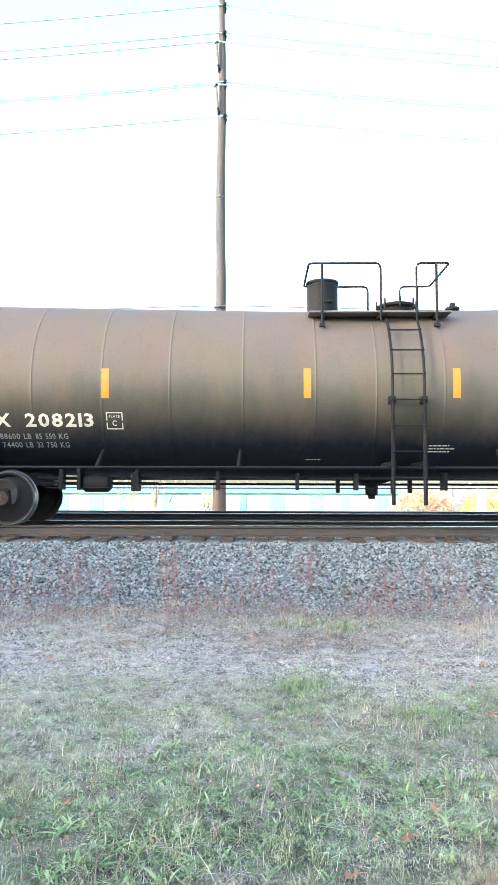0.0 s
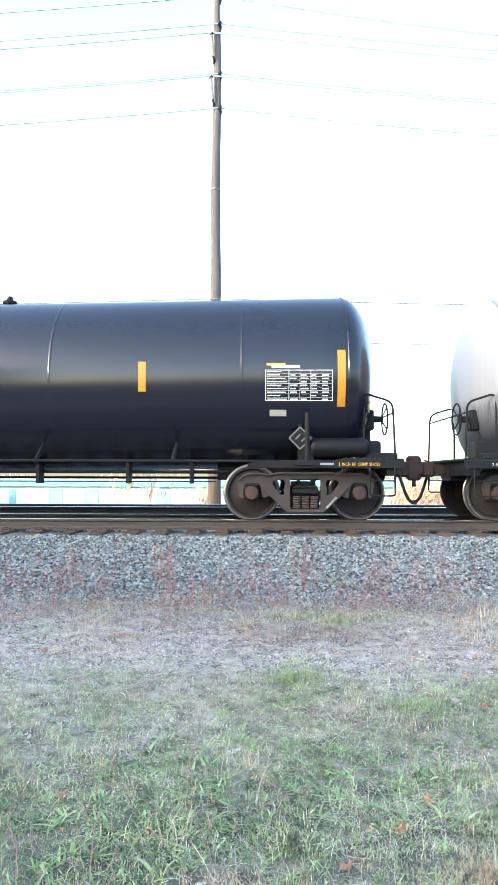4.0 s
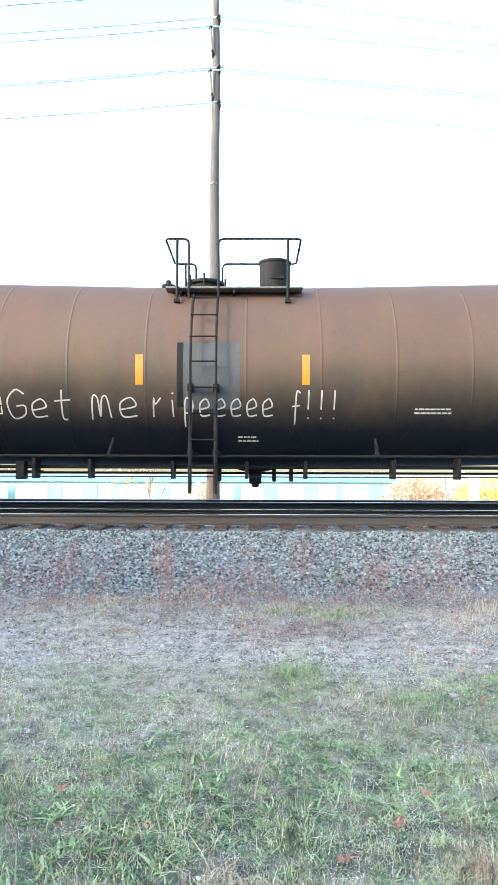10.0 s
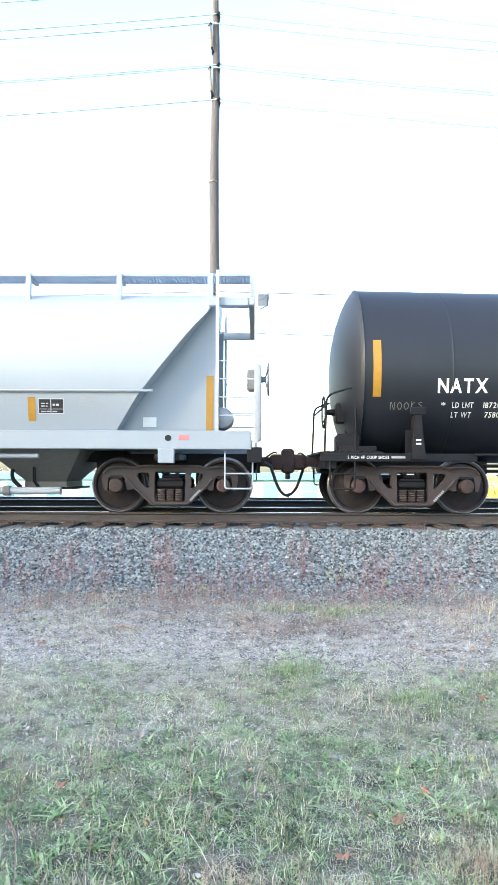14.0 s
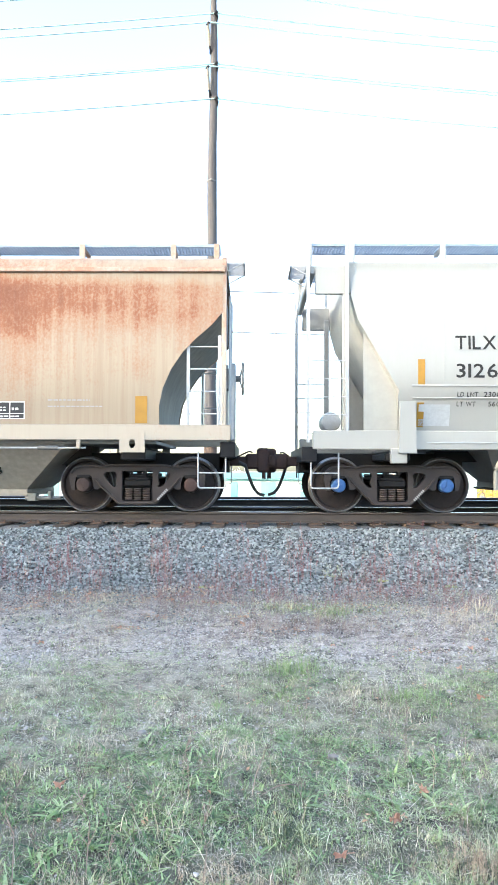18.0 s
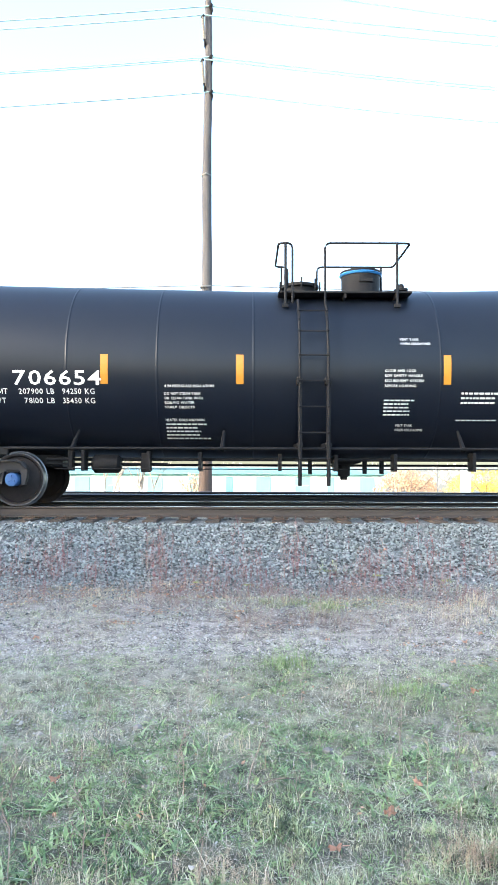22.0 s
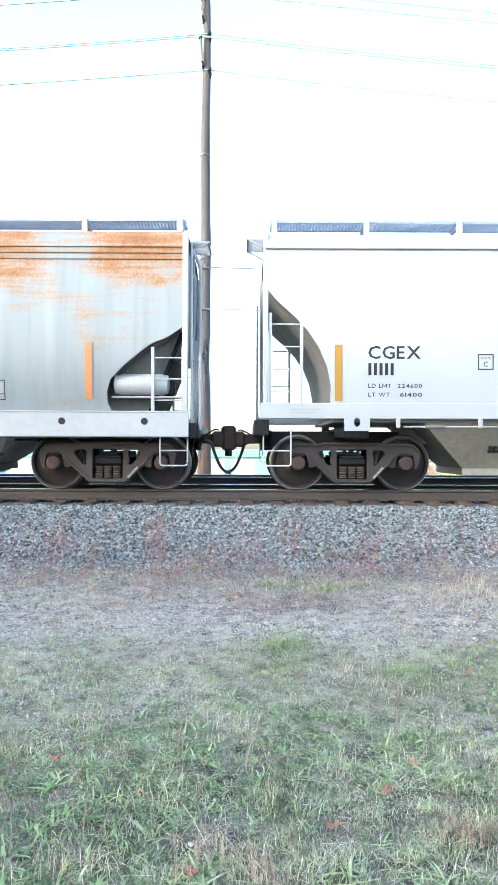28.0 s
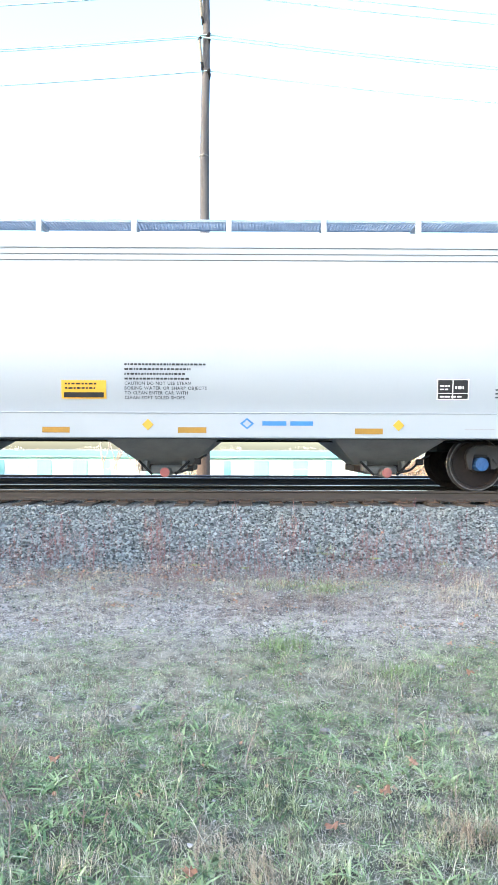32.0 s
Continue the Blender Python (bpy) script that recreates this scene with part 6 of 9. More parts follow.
def end_frame(car, s, xe, z0, z1, y, material, brake=False, ladder_x=None, ztop=None):
    """End ladder, corner ladder, crossover step, sill steps and, at one end, the hand brake."""
    m = pose(0, 0, 0) if s > 0 else MIRY
    bm = nb()
    for yy in (y - 0.02, y - 0.42):
        tube(bm, [(xe + 0.08, -yy, z0), (xe + 0.08, -yy, z1)], 0.022, 6)
    for i in range(9):
        z = z0 + (z1 - z0) * (i + 0.5) / 9
        tube(bm, [(xe + 0.08, -(y - 0.02), z), (xe + 0.08, -(y - 0.42), z)], 0.012, 6)
    part("end_ladder", bm, material, car, "", m)
    if ladder_x:
        x0, x1, za, zb, n, *up = ladder_x
        zr = up[0] if up else zb
        for k in (-1, 1):
            bm = nb()
            for xx in (x0, x1):
                box(bm, xx - 0.025, xx + 0.025, k * (y + 0.05) - 0.02, k * (y + 0.05) + 0.02, za, zb)
            lad = part("corner_ladder", bm, material, car, "", m)
            bm = nb()
            tube(bm, [(x0, k * (y + 0.05), 0), (x1, k * (y + 0.05), 0)], 0.012, 6)
            me = finish("rung", bm, material)
            for i in range(n):
                put_mesh("rung", me, lad, "", pose(0, 0, za + (zr - za) * (i + 0.5) / n))
    stirrup(car, s, xe - 0.42, xe + 0.02, -y + 0.02, 0.42, 1.0, material)
    if ztop:
        bm = boxed(xe + 0.27, xe + 0.3, -0.4, 0.4, ztop - 0.06, ztop - 0.02, 0.004)
        box(bm, xe - 0.02, xe + 0.01, -0.4, 0.4, ztop - 0.06, ztop - 0.02, 0.004)
        for i in range(15):
            yy = -0.39 + 0.78 * i / 14
            box(bm, xe, xe + 0.28, yy - 0.005, yy + 0.005, ztop - 0.055, ztop - 0.025)
        pf = part("end_platform", bm, M["palesteel"], car, "", m)
        for yy in (-0.38, 0.38):
            bm = nb()
            tube(bm, [(xe + 0.27, yy, ztop - 0.05), (xe - 0.01, yy, ztop - 0.2)], 0.014, 6)
            part("platform_bracket", bm, M["palesteel"], pf)
    if brake:
        brake_wheel(car, s, xe + 0.22, -0.85, 2.25, M["greysteel"])
        bm = boxed(xe + 0.05, xe + 0.16, -0.98, -0.72, 1.2, 2.5, 0.02)
        part("brake_rod_housing", bm, material, car, "", m)


def side_sheet(car, outline, y, material, label="", t=0.02):
    for k in (-1, 1):
        bm = nb()
        plate(bm, [outline], k * y - t / 2, k * y + t / 2)
        part("side_sheet", bm, material, car, label, smooth=False)


def hopper_ends(car, tc, xe, ce, material, cap, kind, sill_z, tag=True):
    for s in (-1, 1):
        m = pose(0, 0, 0) if s > 0 else MIRY
        bm = boxed(tc - 1.4, tc + 1.5, -0.28, 0.28, 0.66, 1.0, 0.01)
        box(bm, xe - 0.12, xe + 0.12, -1.55, 1.55, sill_z - 0.14, sill_z + 0.1, 0.01)
        box(bm, tc - 0.2, tc + 0.2, -1.5, 1.5, 0.86, sill_z, 0.02)
        part("end_sill", bm, M["blackpaint"], car, "", m)
        coupler(car, s, tc, ce)
        truck(car, s * tc, cap, kind, tag)


def grain_hopper(x, label, body, sill, clean, kind="frame", cap="bearing"):
    """Three-bay covered hopper with flat sides and curved cut-outs at the ends."""
    car = new_car("hopper_car", label, "hopper car", x)
    tc, xe = 6.84, 8.27
    cut = [(7.27, 1.42), (7.26, 1.7), (7.32, 2.0), (7.45, 2.3), (7.63, 2.57), (7.84, 2.79), (8.1, 3.02), (8.27, 3.22)]
    right = cut + [(8.27, 3.86)]
    out = right + [(-px, pz) for px, pz in reversed(right)]
    side_sheet(car, out, 1.60, body)
    for k in (-1, 1):
        bm = boxed(-8.4, 8.4, min(k * 1.5, k * 1.635), max(k * 1.5, k * 1.635), 1.17, 1.42, 0.012)
        ss = part("side_sill", bm, sill, car)
        for px in (-6.2, -4.9, -2.6, -1.4, 1.4, 2.7, 4.6, 6.0):
            part("sill_lug", boxed(px - 0.03, px + 0.03, min(k * 1.6, k * 1.66), max(k * 1.6, k * 1.66), 1.03, 1.18, 0.008), sill, ss)
        bm = boxed(-8.3, 8.3, min(k * 1.58, k * 1.66), max(k * 1.58, k * 1.66), 3.85, 3.93, 0.012)
        part("eave_rail", bm, sill, car)
        bm = nb()
        loft(bm, [[(px, k * yy, zz) for yy, zz in ((1.62, 3.93), (1.56, 4.06), (1.44, 4.13), (1.1, 4.17), (0.0, 4.24))] for px in (-8.3, 8.3)])
        part("roof_sheet", bm, body, car)
        bm = nb()
        tube(bm, [(0, k * 1.605, 1.45), (0, k * 1.605, 3.84)], 0.006, 4)
        seam = finish("panel_seam", bm, body)
        for px in np.arange(-6.57, 7, 1.33):
            put_mesh("panel_seam", seam, car, "", pose(float(px), 0, 0))
    for s in (-1, 1):
        m = pose(0, 0, 0) if s > 0 else MIRY
        bm = nb()
        loft(bm, [[(px, y, pz) for px, pz in ((8.24, 3.95), (8.23, 3.2), (8.06, 3.01), (7.81, 2.78), (7.6, 2.56), (7.42, 2.29), (7.29, 1.99), (7.235, 1.69), (7.24, 1.42), (6.6, 1.16))] for y in (-1.585, 1.585)])
        part("slope_sheet", bm, M["slope"], car, "slope sheet in grey that holds its shade", m)
        for yy in (-1.55, 1.55):
            part("corner_post", boxed(8.25, 8.33, yy - 0.05, yy + 0.05, 1.17, 4.1, 0.01), sill, car, "", m)
        end_frame(car, s, 8.3, 1.2, 3.5, 1.5, M["palesteel"], s > 0, (7.72, 8.22, 1.42, 2.85, 4), 4.42)
        # jacking pad with the hole of the lifting eye
        for k in (-1, 1):
            bm = nb()
            circ = [(6.85 + 0.05 * math.cos(a), 1.12 + 0.075 * math.sin(a)) for a in [2 * math.pi * i / 14 for i in range(14)]]
            plate(bm, [[(6.65, 0.98), (7.05, 0.98), (7.05, 1.3), (6.65, 1.3)], circ], k * 1.64 - 0.012, k * 1.64 + 0.012)
            part("jacking_pad", bm, sill, car, "", m)
    hopper_ends(car, tc, 8.35, 2.1, sill, cap, kind, 1.05)
    part("centre_sill", boxed(-5.9, 5.9, -0.32, 0.32, 0.78, 1.14, 0.01), M["frame"] if not clean == M["whitecar"] else M["greysteel"], car)
    bm = boxed(-7.2, 7.2, -1.5, 1.5, 1.12, 1.17, 0)
    part("floor_sheet", bm, M["greysteel"], car)
    for cx in (-4.4, 0.0, 4.4):
        b = bay(car, cx, 1.4, 0.5, 1.16, 0.36, 1.5, 0.75, M["baysteel"])
        bm = nb()
        tube(bm, [(cx + 0.5, -0.8, 0.22), (cx + 1.1, -0.8, 0.22)], 0.03, 8)
        box(bm, cx + 0.55, cx + 0.7, -0.88, -0.7, 0.17, 0.3, 0.01)
        box(bm, cx + 0.9, cx + 0.96, -0.88, -0.7, 0.2, 0.34, 0.01)
        part("gate_rack", bm, M["greysteel"] if body == M["creamcar"] else M["palesteel"], b)
        bm = nb()
        for i in range(5):
            lathe(bm, [(0.03, -0.02), (0.035, 0.02)], 8, "y", (cx - 0.16 + 0.08 * i, -1.12, 0.72))
            lathe(bm, [(0.03, -0.02), (0.035, 0.02)], 8, "y", (cx - 0.16 + 0.08 * i, -1.08, 0.66))
        part("vibrator_bracket", bm, M["iron"], b)
    bm = nb()
    tube(bm, [(-6.1, -1.56, 1.05), (6.1, -1.56, 1.05)], 0.016, 6)
    rod = part("release_rod", bm, M["palesteel"], car)
    for px in (-5.6, 5.5):
        bm = nb()
        tube(bm, [(px - 0.16, -1.56, 1.05), (px + 0.16, -1.56, 1.05)], 0.034, 8)
        part("turnbuckle", bm, M["greysteel"], rod)
    posts = [-8.14, -6.62, -5.08, -3.5, -1.94, -0.36, 1.2, 2.77, 4.33, 5.9, 7.42, 8.14]
    running_board(car, -8.2, 8.2, 4.16, 4.42, posts, M["galv"], sill)
    hatch_row(car, -7.5, 7.5, 4.26, body)
    return car, flat(-1.612)


def pd_hopper(x, label, tc, xe, sec, body, low, bays, ztop, ends, cap="bearing", kind="frame", ridge=1.97, skirt=0.2):
    """A rounded pressure hopper of one cross-section, with sloping ends, a ridge along its flank and a blow pipe below."""
    car = new_car("hopper_car", label, "hopper car", x)
    top, xs = ztop, max(b for a, b in ends)

    def prof(k):
        return [(k * y, z) for y, z in sec]

    def reach(z):
        return float(np.interp(z, [a for a, b in ends], [b for a, b in ends]))

    for k in (-1, 1):
        bm = nb()
        secs = []
        for px in np.linspace(-xs, xs, 41):
            secs.append([(max(-reach(z), min(reach(z), float(px))), y, z) for y, z in prof(k)])
        loft(bm, secs)
        bmesh.ops.remove_doubles(bm, verts=bm.verts, dist=1e-4)
        part("barrel_side", bm, body, car)
    for s in (-1, 1):
        m = pose(0, 0, 0) if s > 0 else MIRY
        bm = nb()
        rows = []
        for y, z in prof(-1):
            rows.append([(reach(z) - 0.004, y * f, z) for f in (1, 0.5, 0, -0.5, -1)])
        loft(bm, rows)
        part("slope_sheet", bm, low, car, "", m)
        end_frame(car, s, xe - 0.05, 1.05, top - 0.15, 1.5, M["palesteel"], s > 0, (xe - 0.6, xe + 0.02, 1.15, top + 0.36, 5, 2.6), top + 0.3)
        part("roof_end_beam", box(box(boxed(xe - 0.1, xe, -1.5, 1.5, top - 0.2, top - 0.06, 0.02), xe - 0.75, xe - 0.1, -1.5, -1.42, top - skirt, top - 0.06, 0.01), xe - 0.75, xe - 0.1, 1.42, 1.5, top - skirt, top - 0.06, 0.01), body, car, "", m)
        # air tank and valve on the end deck
        bm = nb()
        lathe(bm, [(0.06, -0.35), (0.17, -0.3), (0.19, -0.2), (0.19, 0.2), (0.17, 0.3), (0.06, 0.35)], 20, "y", (xe - 0.55, -0.5, 1.6))
        part("air_reservoir", bm, M["palesteel"], car, "", m)
    for k in (-1, 1):
        bm = boxed(-xe + 0.05, xe - 0.05, min(k * 1.46, k * 1.575), max(k * 1.46, k * 1.575), 1.04, 1.34, 0.012)
        ss = part("side_sill", bm, body, car)
        part("sill_lug", boxed(tc - 0.13, tc + 0.13, min(k * 1.5, k * 1.6), max(k * 1.5, k * 1.6), 0.82, 1.06, 0.01), body, ss)
        part("sill_lug", boxed(-tc - 0.13, -tc + 0.13, min(k * 1.5, k * 1.6), max(k * 1.5, k * 1.6), 0.82, 1.06, 0.01), body, ss)
        bm = nb()
        tube(bm, [(-xs + 1.0, k * 1.6, ridge), (xs - 1.0, k * 1.6, ridge)], 0.022, 6)
        part("flank_rib", bm, body, car)
    hopper_ends(car, tc, xe, 2.0, body, cap, kind, 0.98)
    part("centre_sill", boxed(-tc + 0.9, tc - 0.9, -0.32, 0.32, 0.86, 1.12, 0.01), M["iron"], car)
    part("floor_sheet", boxed(-xs + 0.9, xs - 0.9, -1.45, 1.45, 1.05, 1.1, 0), M["greysteel"], car)
    for cx in bays:
        b = bay(car, cx, 0.82, 0.34, 1.08, 0.5, 1.35, 0.5, M["greysteel"])
        bm = nb()
        tube(bm, bend([(cx - 0.5, -0.75, 0.9), (cx - 0.48, -0.85, 0.55), (cx - 0.3, -0.95, 0.42)], 0.1, 3), 0.035, 8)
        box(bm, cx - 0.42, cx + 0.5, -0.58, 0.58, 0.37, 0.41, 0.01)
        part("aeration_pipe", bm, M["iron"], b)
        bm = nb()
        tube(bm, [(cx - 0.1, -0.85, 0.98), (cx - 0.1, -0.85, 0.52), (cx, -0.8, 0.36)], 0.03, 6)
        part("hopper_brace", bm, M["iron"], b)
    bm = nb()
    tube(bm, [(bays[0] - 0.5, -1.0, 0.36), (bays[-1] + 0.4, -1.0, 0.36)], 0.062, 12)
    part("blow_pipe", bm, low, car, "pale steel unloading pipe")
    bm = nb()
    tube(bm, bend([(bays[0] - 0.62, -1.2, 0.4), (bays[0] - 0.66, -1.3, 0.7), (bays[0] - 0.6, -1.42, 0.93), (bays[0] - 0.2, -1.42, 0.93), (bays[-1] + 0.15, -1.42, 0.93)], 0.1, 4), 0.04, 10)
    up = part("air_pipe", bm, body, car)
    for px in (bays[0] + 0.7, bays[1], bays[1] + 0.85, bays[2] - 0.7):
        bm = nb()
        tube(bm, [(px, -1.42, 0.95), (px, -1.15, 0.36)], 0.014, 6)
        tube(bm, [(px, -1.42, 0.93), (px, -1.44, 1.06)], 0.014, 6)
        part("pipe_hanger", bm, M["palesteel"], up)
    for px in (bays[0] + 0.3, bays[1] - 0.9, bays[1] + 0.5, bays[2] - 0.5):
        bm = nb()
        lathe(bm, [(0.075, px - 0.06), (0.085, px - 0.05), (0.085, px + 0.05), (0.075, px + 0.06)], 12, "x", (0, -1.0, 0.36))
        part("pipe_coupling", bm, M["greysteel"], up)
    mid_x = (bays[-2] + bays[-1]) / 2
    bm = nb()
    tube(bm, bend([(mid_x - 0.4, -1.0, 0.36), (mid_x - 0.1, -1.0, 0.42), (mid_x, -1.02, 0.7), (mid_x, -1.02, 0.86)], 0.15, 5), 0.06, 12)
    tube(bm, bend([(mid_x + 0.45, -1.0, 0.36), (mid_x + 0.12, -1.0, 0.42), (mid_x, -1.02, 0.66)], 0.15, 5), 0.06, 12)
    tube(bm, [(mid_x, -1.02, 0.74), (mid_x, -1.02, 0.86)], 0.085, 12)
    part("pipe_branch", bm, M["greysteel"], car)
    n = int(round(2 * xs / 1.545))
    posts = [-xs + 0.12 + (2 * xs - 0.24) * i / n for i in range(n + 1)] + [-xe + 0.03, xe - 0.03]
    running_board(car, -xe + 0.02, xe - 0.02, top, top + 0.38, posts, M["galv"], body)
    hatch_row(car, -xs + 0.8, xs - 0.8, top + 0.05, body)

    def surf(px, pz):
        return -float(np.interp(pz, [b for a, b in sec], [a for a, b in sec])) - 0.004

    return car, surf


def cf_hopper(x, label, body, sill, ribs, cap="bearing", kind="frame", outlet="greysteel"):
    """Four-bay covered hopper with smooth rounded sides and scalloped end openings."""
    car = new_car("hopper_car", label, "hopper car", x)
    tc, xe = 8.21, 9.52
    sec = [(1.49, 1.27), (1.56, 1.6), (1.60, 2.1), (1.60, 2.5), (1.575, 3.0), (1.51, 3.45), (1.465, 3.715)]

    def surf(px, pz):
        return -float(np.interp(pz, [b for a, b in sec], [a for a, b in sec]))

    cutx = [(1.27, 8.38), (1.42, 8.30), (1.6, 8.30), (1.8, 8.36), (2.0, 8.56), (2.2, 8.8), (2.35, 9.0), (2.45, 9.25), (2.62, 9.5), (2.8, 9.52)]

    def limit(z):
        return float(np.interp(z, [a for a, b in cutx], [b for a, b in cutx]))

    zs = sorted(set([1.27, 1.42, 1.6, 1.8, 2.0, 2.2, 2.35, 2.45, 2.62, 2.8, 3.0, 3.45, 3.715]))
    for k in (-1, 1):
        bm = nb()
        rib_x = sorted(set([round(v, 3) for c in ribs for v in (c - 0.16, c - 0.06, c + 0.06, c + 0.16)]))
        xsn = sorted(set(list(np.linspace(-1, 1, 41)) + [v / 9.52 for v in rib_x]))
        rows = []
        for u in xsn:
            row = []
            for z in zs:
                px = u * 9.52
                lim = limit(z)
                px = max(-lim, min(lim, px))
                d = 0.007 if any(abs(u * 9.52 - c) < 0.1 for c in ribs) else 0.0
                d += 0.003 * noise.noise(Vector((px * 0.7, z * 0.8, k + x)))
                row.append((px, k * (-surf(0, z) + d), z))
            rows.append(row)
        loft(bm, rows)
        bmesh.ops.remove_doubles(bm, verts=bm.verts, dist=1e-4)
        part("side_sheet", bm, body, car)
        # stepped top chord and roof
        bm = nb()
        chord = [(1.465, 3.715), (1.49, 3.72), (1.49, 3.735), (1.46, 3.74), (1.46, 3.815), (1.485, 3.82), (1.485, 3.835), (1.455, 3.84), (1.455, 3.915), (1.48, 3.92), (1.48, 3.935), (1.44, 3.94), (1.42, 4.1), (1.34, 4.2), (1.0, 4.27), (0.0, 4.32)]
        loft(bm, [[(px, k * a, b) for a, b in chord] for px in (-9.52, 9.52)])
        part("roof_sheet", bm, body, car)
        bm = boxed(-9.6, 9.6, min(k * 1.5, k * 1.62), max(k * 1.5, k * 1.62), 0.87, 1.28, 0.012)
        ss = part("side_sill", bm, sill, car)
        bm = nb()
        tube(bm, [(-9.5, k * 1.62, 1.27), (9.5, k * 1.62, 1.27)], 0.014, 6)
        part("sill_bead", bm, sill, ss)
        for px in (-8.9, -7.6, 7.6, 8.9):
            bm = nb()
            lathe(bm, [(0.055, -0.006), (0.055, 0.006)], 16, "y", (px, k * 1.624, 1.12))
            part("lifting_hole", bm, M["ink"], ss)
    for s in (-1, 1):
        m = pose(0, 0, 0) if s > 0 else MIRY
        bm = nb()
        loft(bm, [[(px, y, pz) for px, pz in ((9.5, 4.1), (9.48, 2.8), (9.42, 2.62), (9.2, 2.43), (8.96, 2.32), (8.76, 2.17), (8.52, 1.97), (8.32, 1.78), (8.26, 1.55), (8.28, 1.3), (7.4, 0.95))] for y in (-1.5, 1.5)])
        part("slope_sheet", bm, M["slope"], car, "slope sheet in grey that holds its shade", m)
        for yy in (-1.55, 1.55):
            part("corner_post", boxed(9.49, 9.58, yy - 0.05, yy + 0.05, 0.9, 4.12, 0.01), M["palesteel"], car, "", m)
        for k in (-1, 1):
            bm = nb()
            plate(bm, [[(8.2, 1.2), (8.2, 1.7), (8.5, 2.05), (8.8, 2.3), (9.1, 2.5), (9.5, 2.9), (9.52, 2.75), (8.9, 1.2)]], k * 1.15 - 0.012, k * 1.15 + 0.012)
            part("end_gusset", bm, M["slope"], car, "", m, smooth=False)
        if s > 0:
            bm = nb()
            tube(bm, [(8.9, -1.2, 1.2), (9.46, -1.2, 2.6)], 0.035, 8)
            part("end_brace", bm, M["iron"], car)
        if s > 0 and ribs:
            # brake reservoir on its shelf
            bm = nb()
            lathe(bm, [(0.06, -0.45), (0.15, -0.42), (0.17, -0.3), (0.17, 0.3), (0.15, 0.42), (0.06, 0.45)], 20, "x", (8.82, -1.35, 1.72))
            part("air_reservoir", bm, M["palesteel"], car)
            part("brake_shelf", boxed(8.35, 9.5, -1.45, -1.2, 1.5, 1.53, 0.006), M["palesteel"], car)
            part("control_valve", boxed(9.15, 9.35, -1.35, -1.2, 1.54, 1.8, 0.04), M["iron"], car)
        end_frame(car, s, 9.55, 0.95, 4.0, 1.5, M["palesteel"], s > 0, (9.02, 9.5, 0.95, 2.3, 4), 4.36)
        bm = nb()
        tube(bm, bend([(9.75, -1.2, 1.0), (9.75, -1.2, 3.7), (9.6, -1.2, 3.95)], 0.2, 4), 0.03, 8)
        part("corner_grab", bm, M["palesteel"], car, "", m)
    hopper_ends(car, tc, 9.6, 2.0, sill, cap, kind, 1.0)
    bm = nb()
    tube(bm, [(-7.3, -0.9, 0.83), (7.3, -0.9, 0.83)], 0.018, 6)
    part("brake_pipe", bm, M["iron"], car)
    for cx in (-5.75, -2.06, 2.06, 5.75):
        b = bay(car, cx, 0.95, 0.42, 0.9, 0.42, 1.45, 0.5, M["baygrey"], M["rustframe"])
        bm = nb()
        tube(bm, [(cx + 0.02, -1.02, 0.31), (cx + 0.02, 1.02, 0.31)], 0.085, 14)
        box(bm, cx - 0.27, cx + 0.27, -0.7, 0.7, 0.27, 0.42, 0.03)
        box(bm, cx - 0.36, cx - 0.29, -0.9, -0.6, 0.33, 0.5, 0.01)
        box(bm, cx + 0.29, cx + 0.36, -0.9, -0.6, 0.33, 0.5, 0.01)
        part("outlet_gate", bm, M[outlet], b)
        bm = nb()
        lathe(bm, [(0.03, -1.07), (0.078, -1.06), (0.078, -1.0), (0.07, -0.98)], 16, "y", (cx + 0.02, 0, 0.31))
        part("outlet_cap", bm, mat("outlet_cap", (0.36, 0.09, 0.085), (0.26, 0.12, 0.11), 0.7), b, "faded red outlet cap")
        bm = nb()
        for dx in (-0.42, 0.42):
            tube(bm, [(cx + dx, -0.98, 0.5), (cx + dx * 0.45, -1.0, 0.27)], 0.022, 6)
            part("gate_link", bm, M["iron"], b)
            bm = nb()
        tube(bm, bend([(cx + 0.18, -1.02, 0.3), (cx + 0.42, -1.05, 0.36), (cx + 0.56, -1.05, 0.52), (cx + 0.72, -1.05, 0.6)], 0.06, 3), 0.02, 6)
        box(bm, cx + 0.5, cx + 0.62, -1.08, -1.0, 0.44, 0.54, 0.01)
        part("gate_linkage", bm, M["iron"], b)
    bm = boxed(-9.0, 9.0, -1.45, 1.45, 0.86, 0.9, 0)
    part("floor_sheet", bm, M["greysteel"], car)
    n = 12
    posts = [-9.4 + 18.8 * i / n for i in range(n + 1)]
    running_board(car, -9.5, 9.5, 4.24, 4.44, posts, M["galv"], M["palesteel"])
    hatch_row(car, -8.8, 8.8, 4.32, body)
    return car, lambda px, pz: surf(px, pz) - (0.008 if ribs else 0.004)


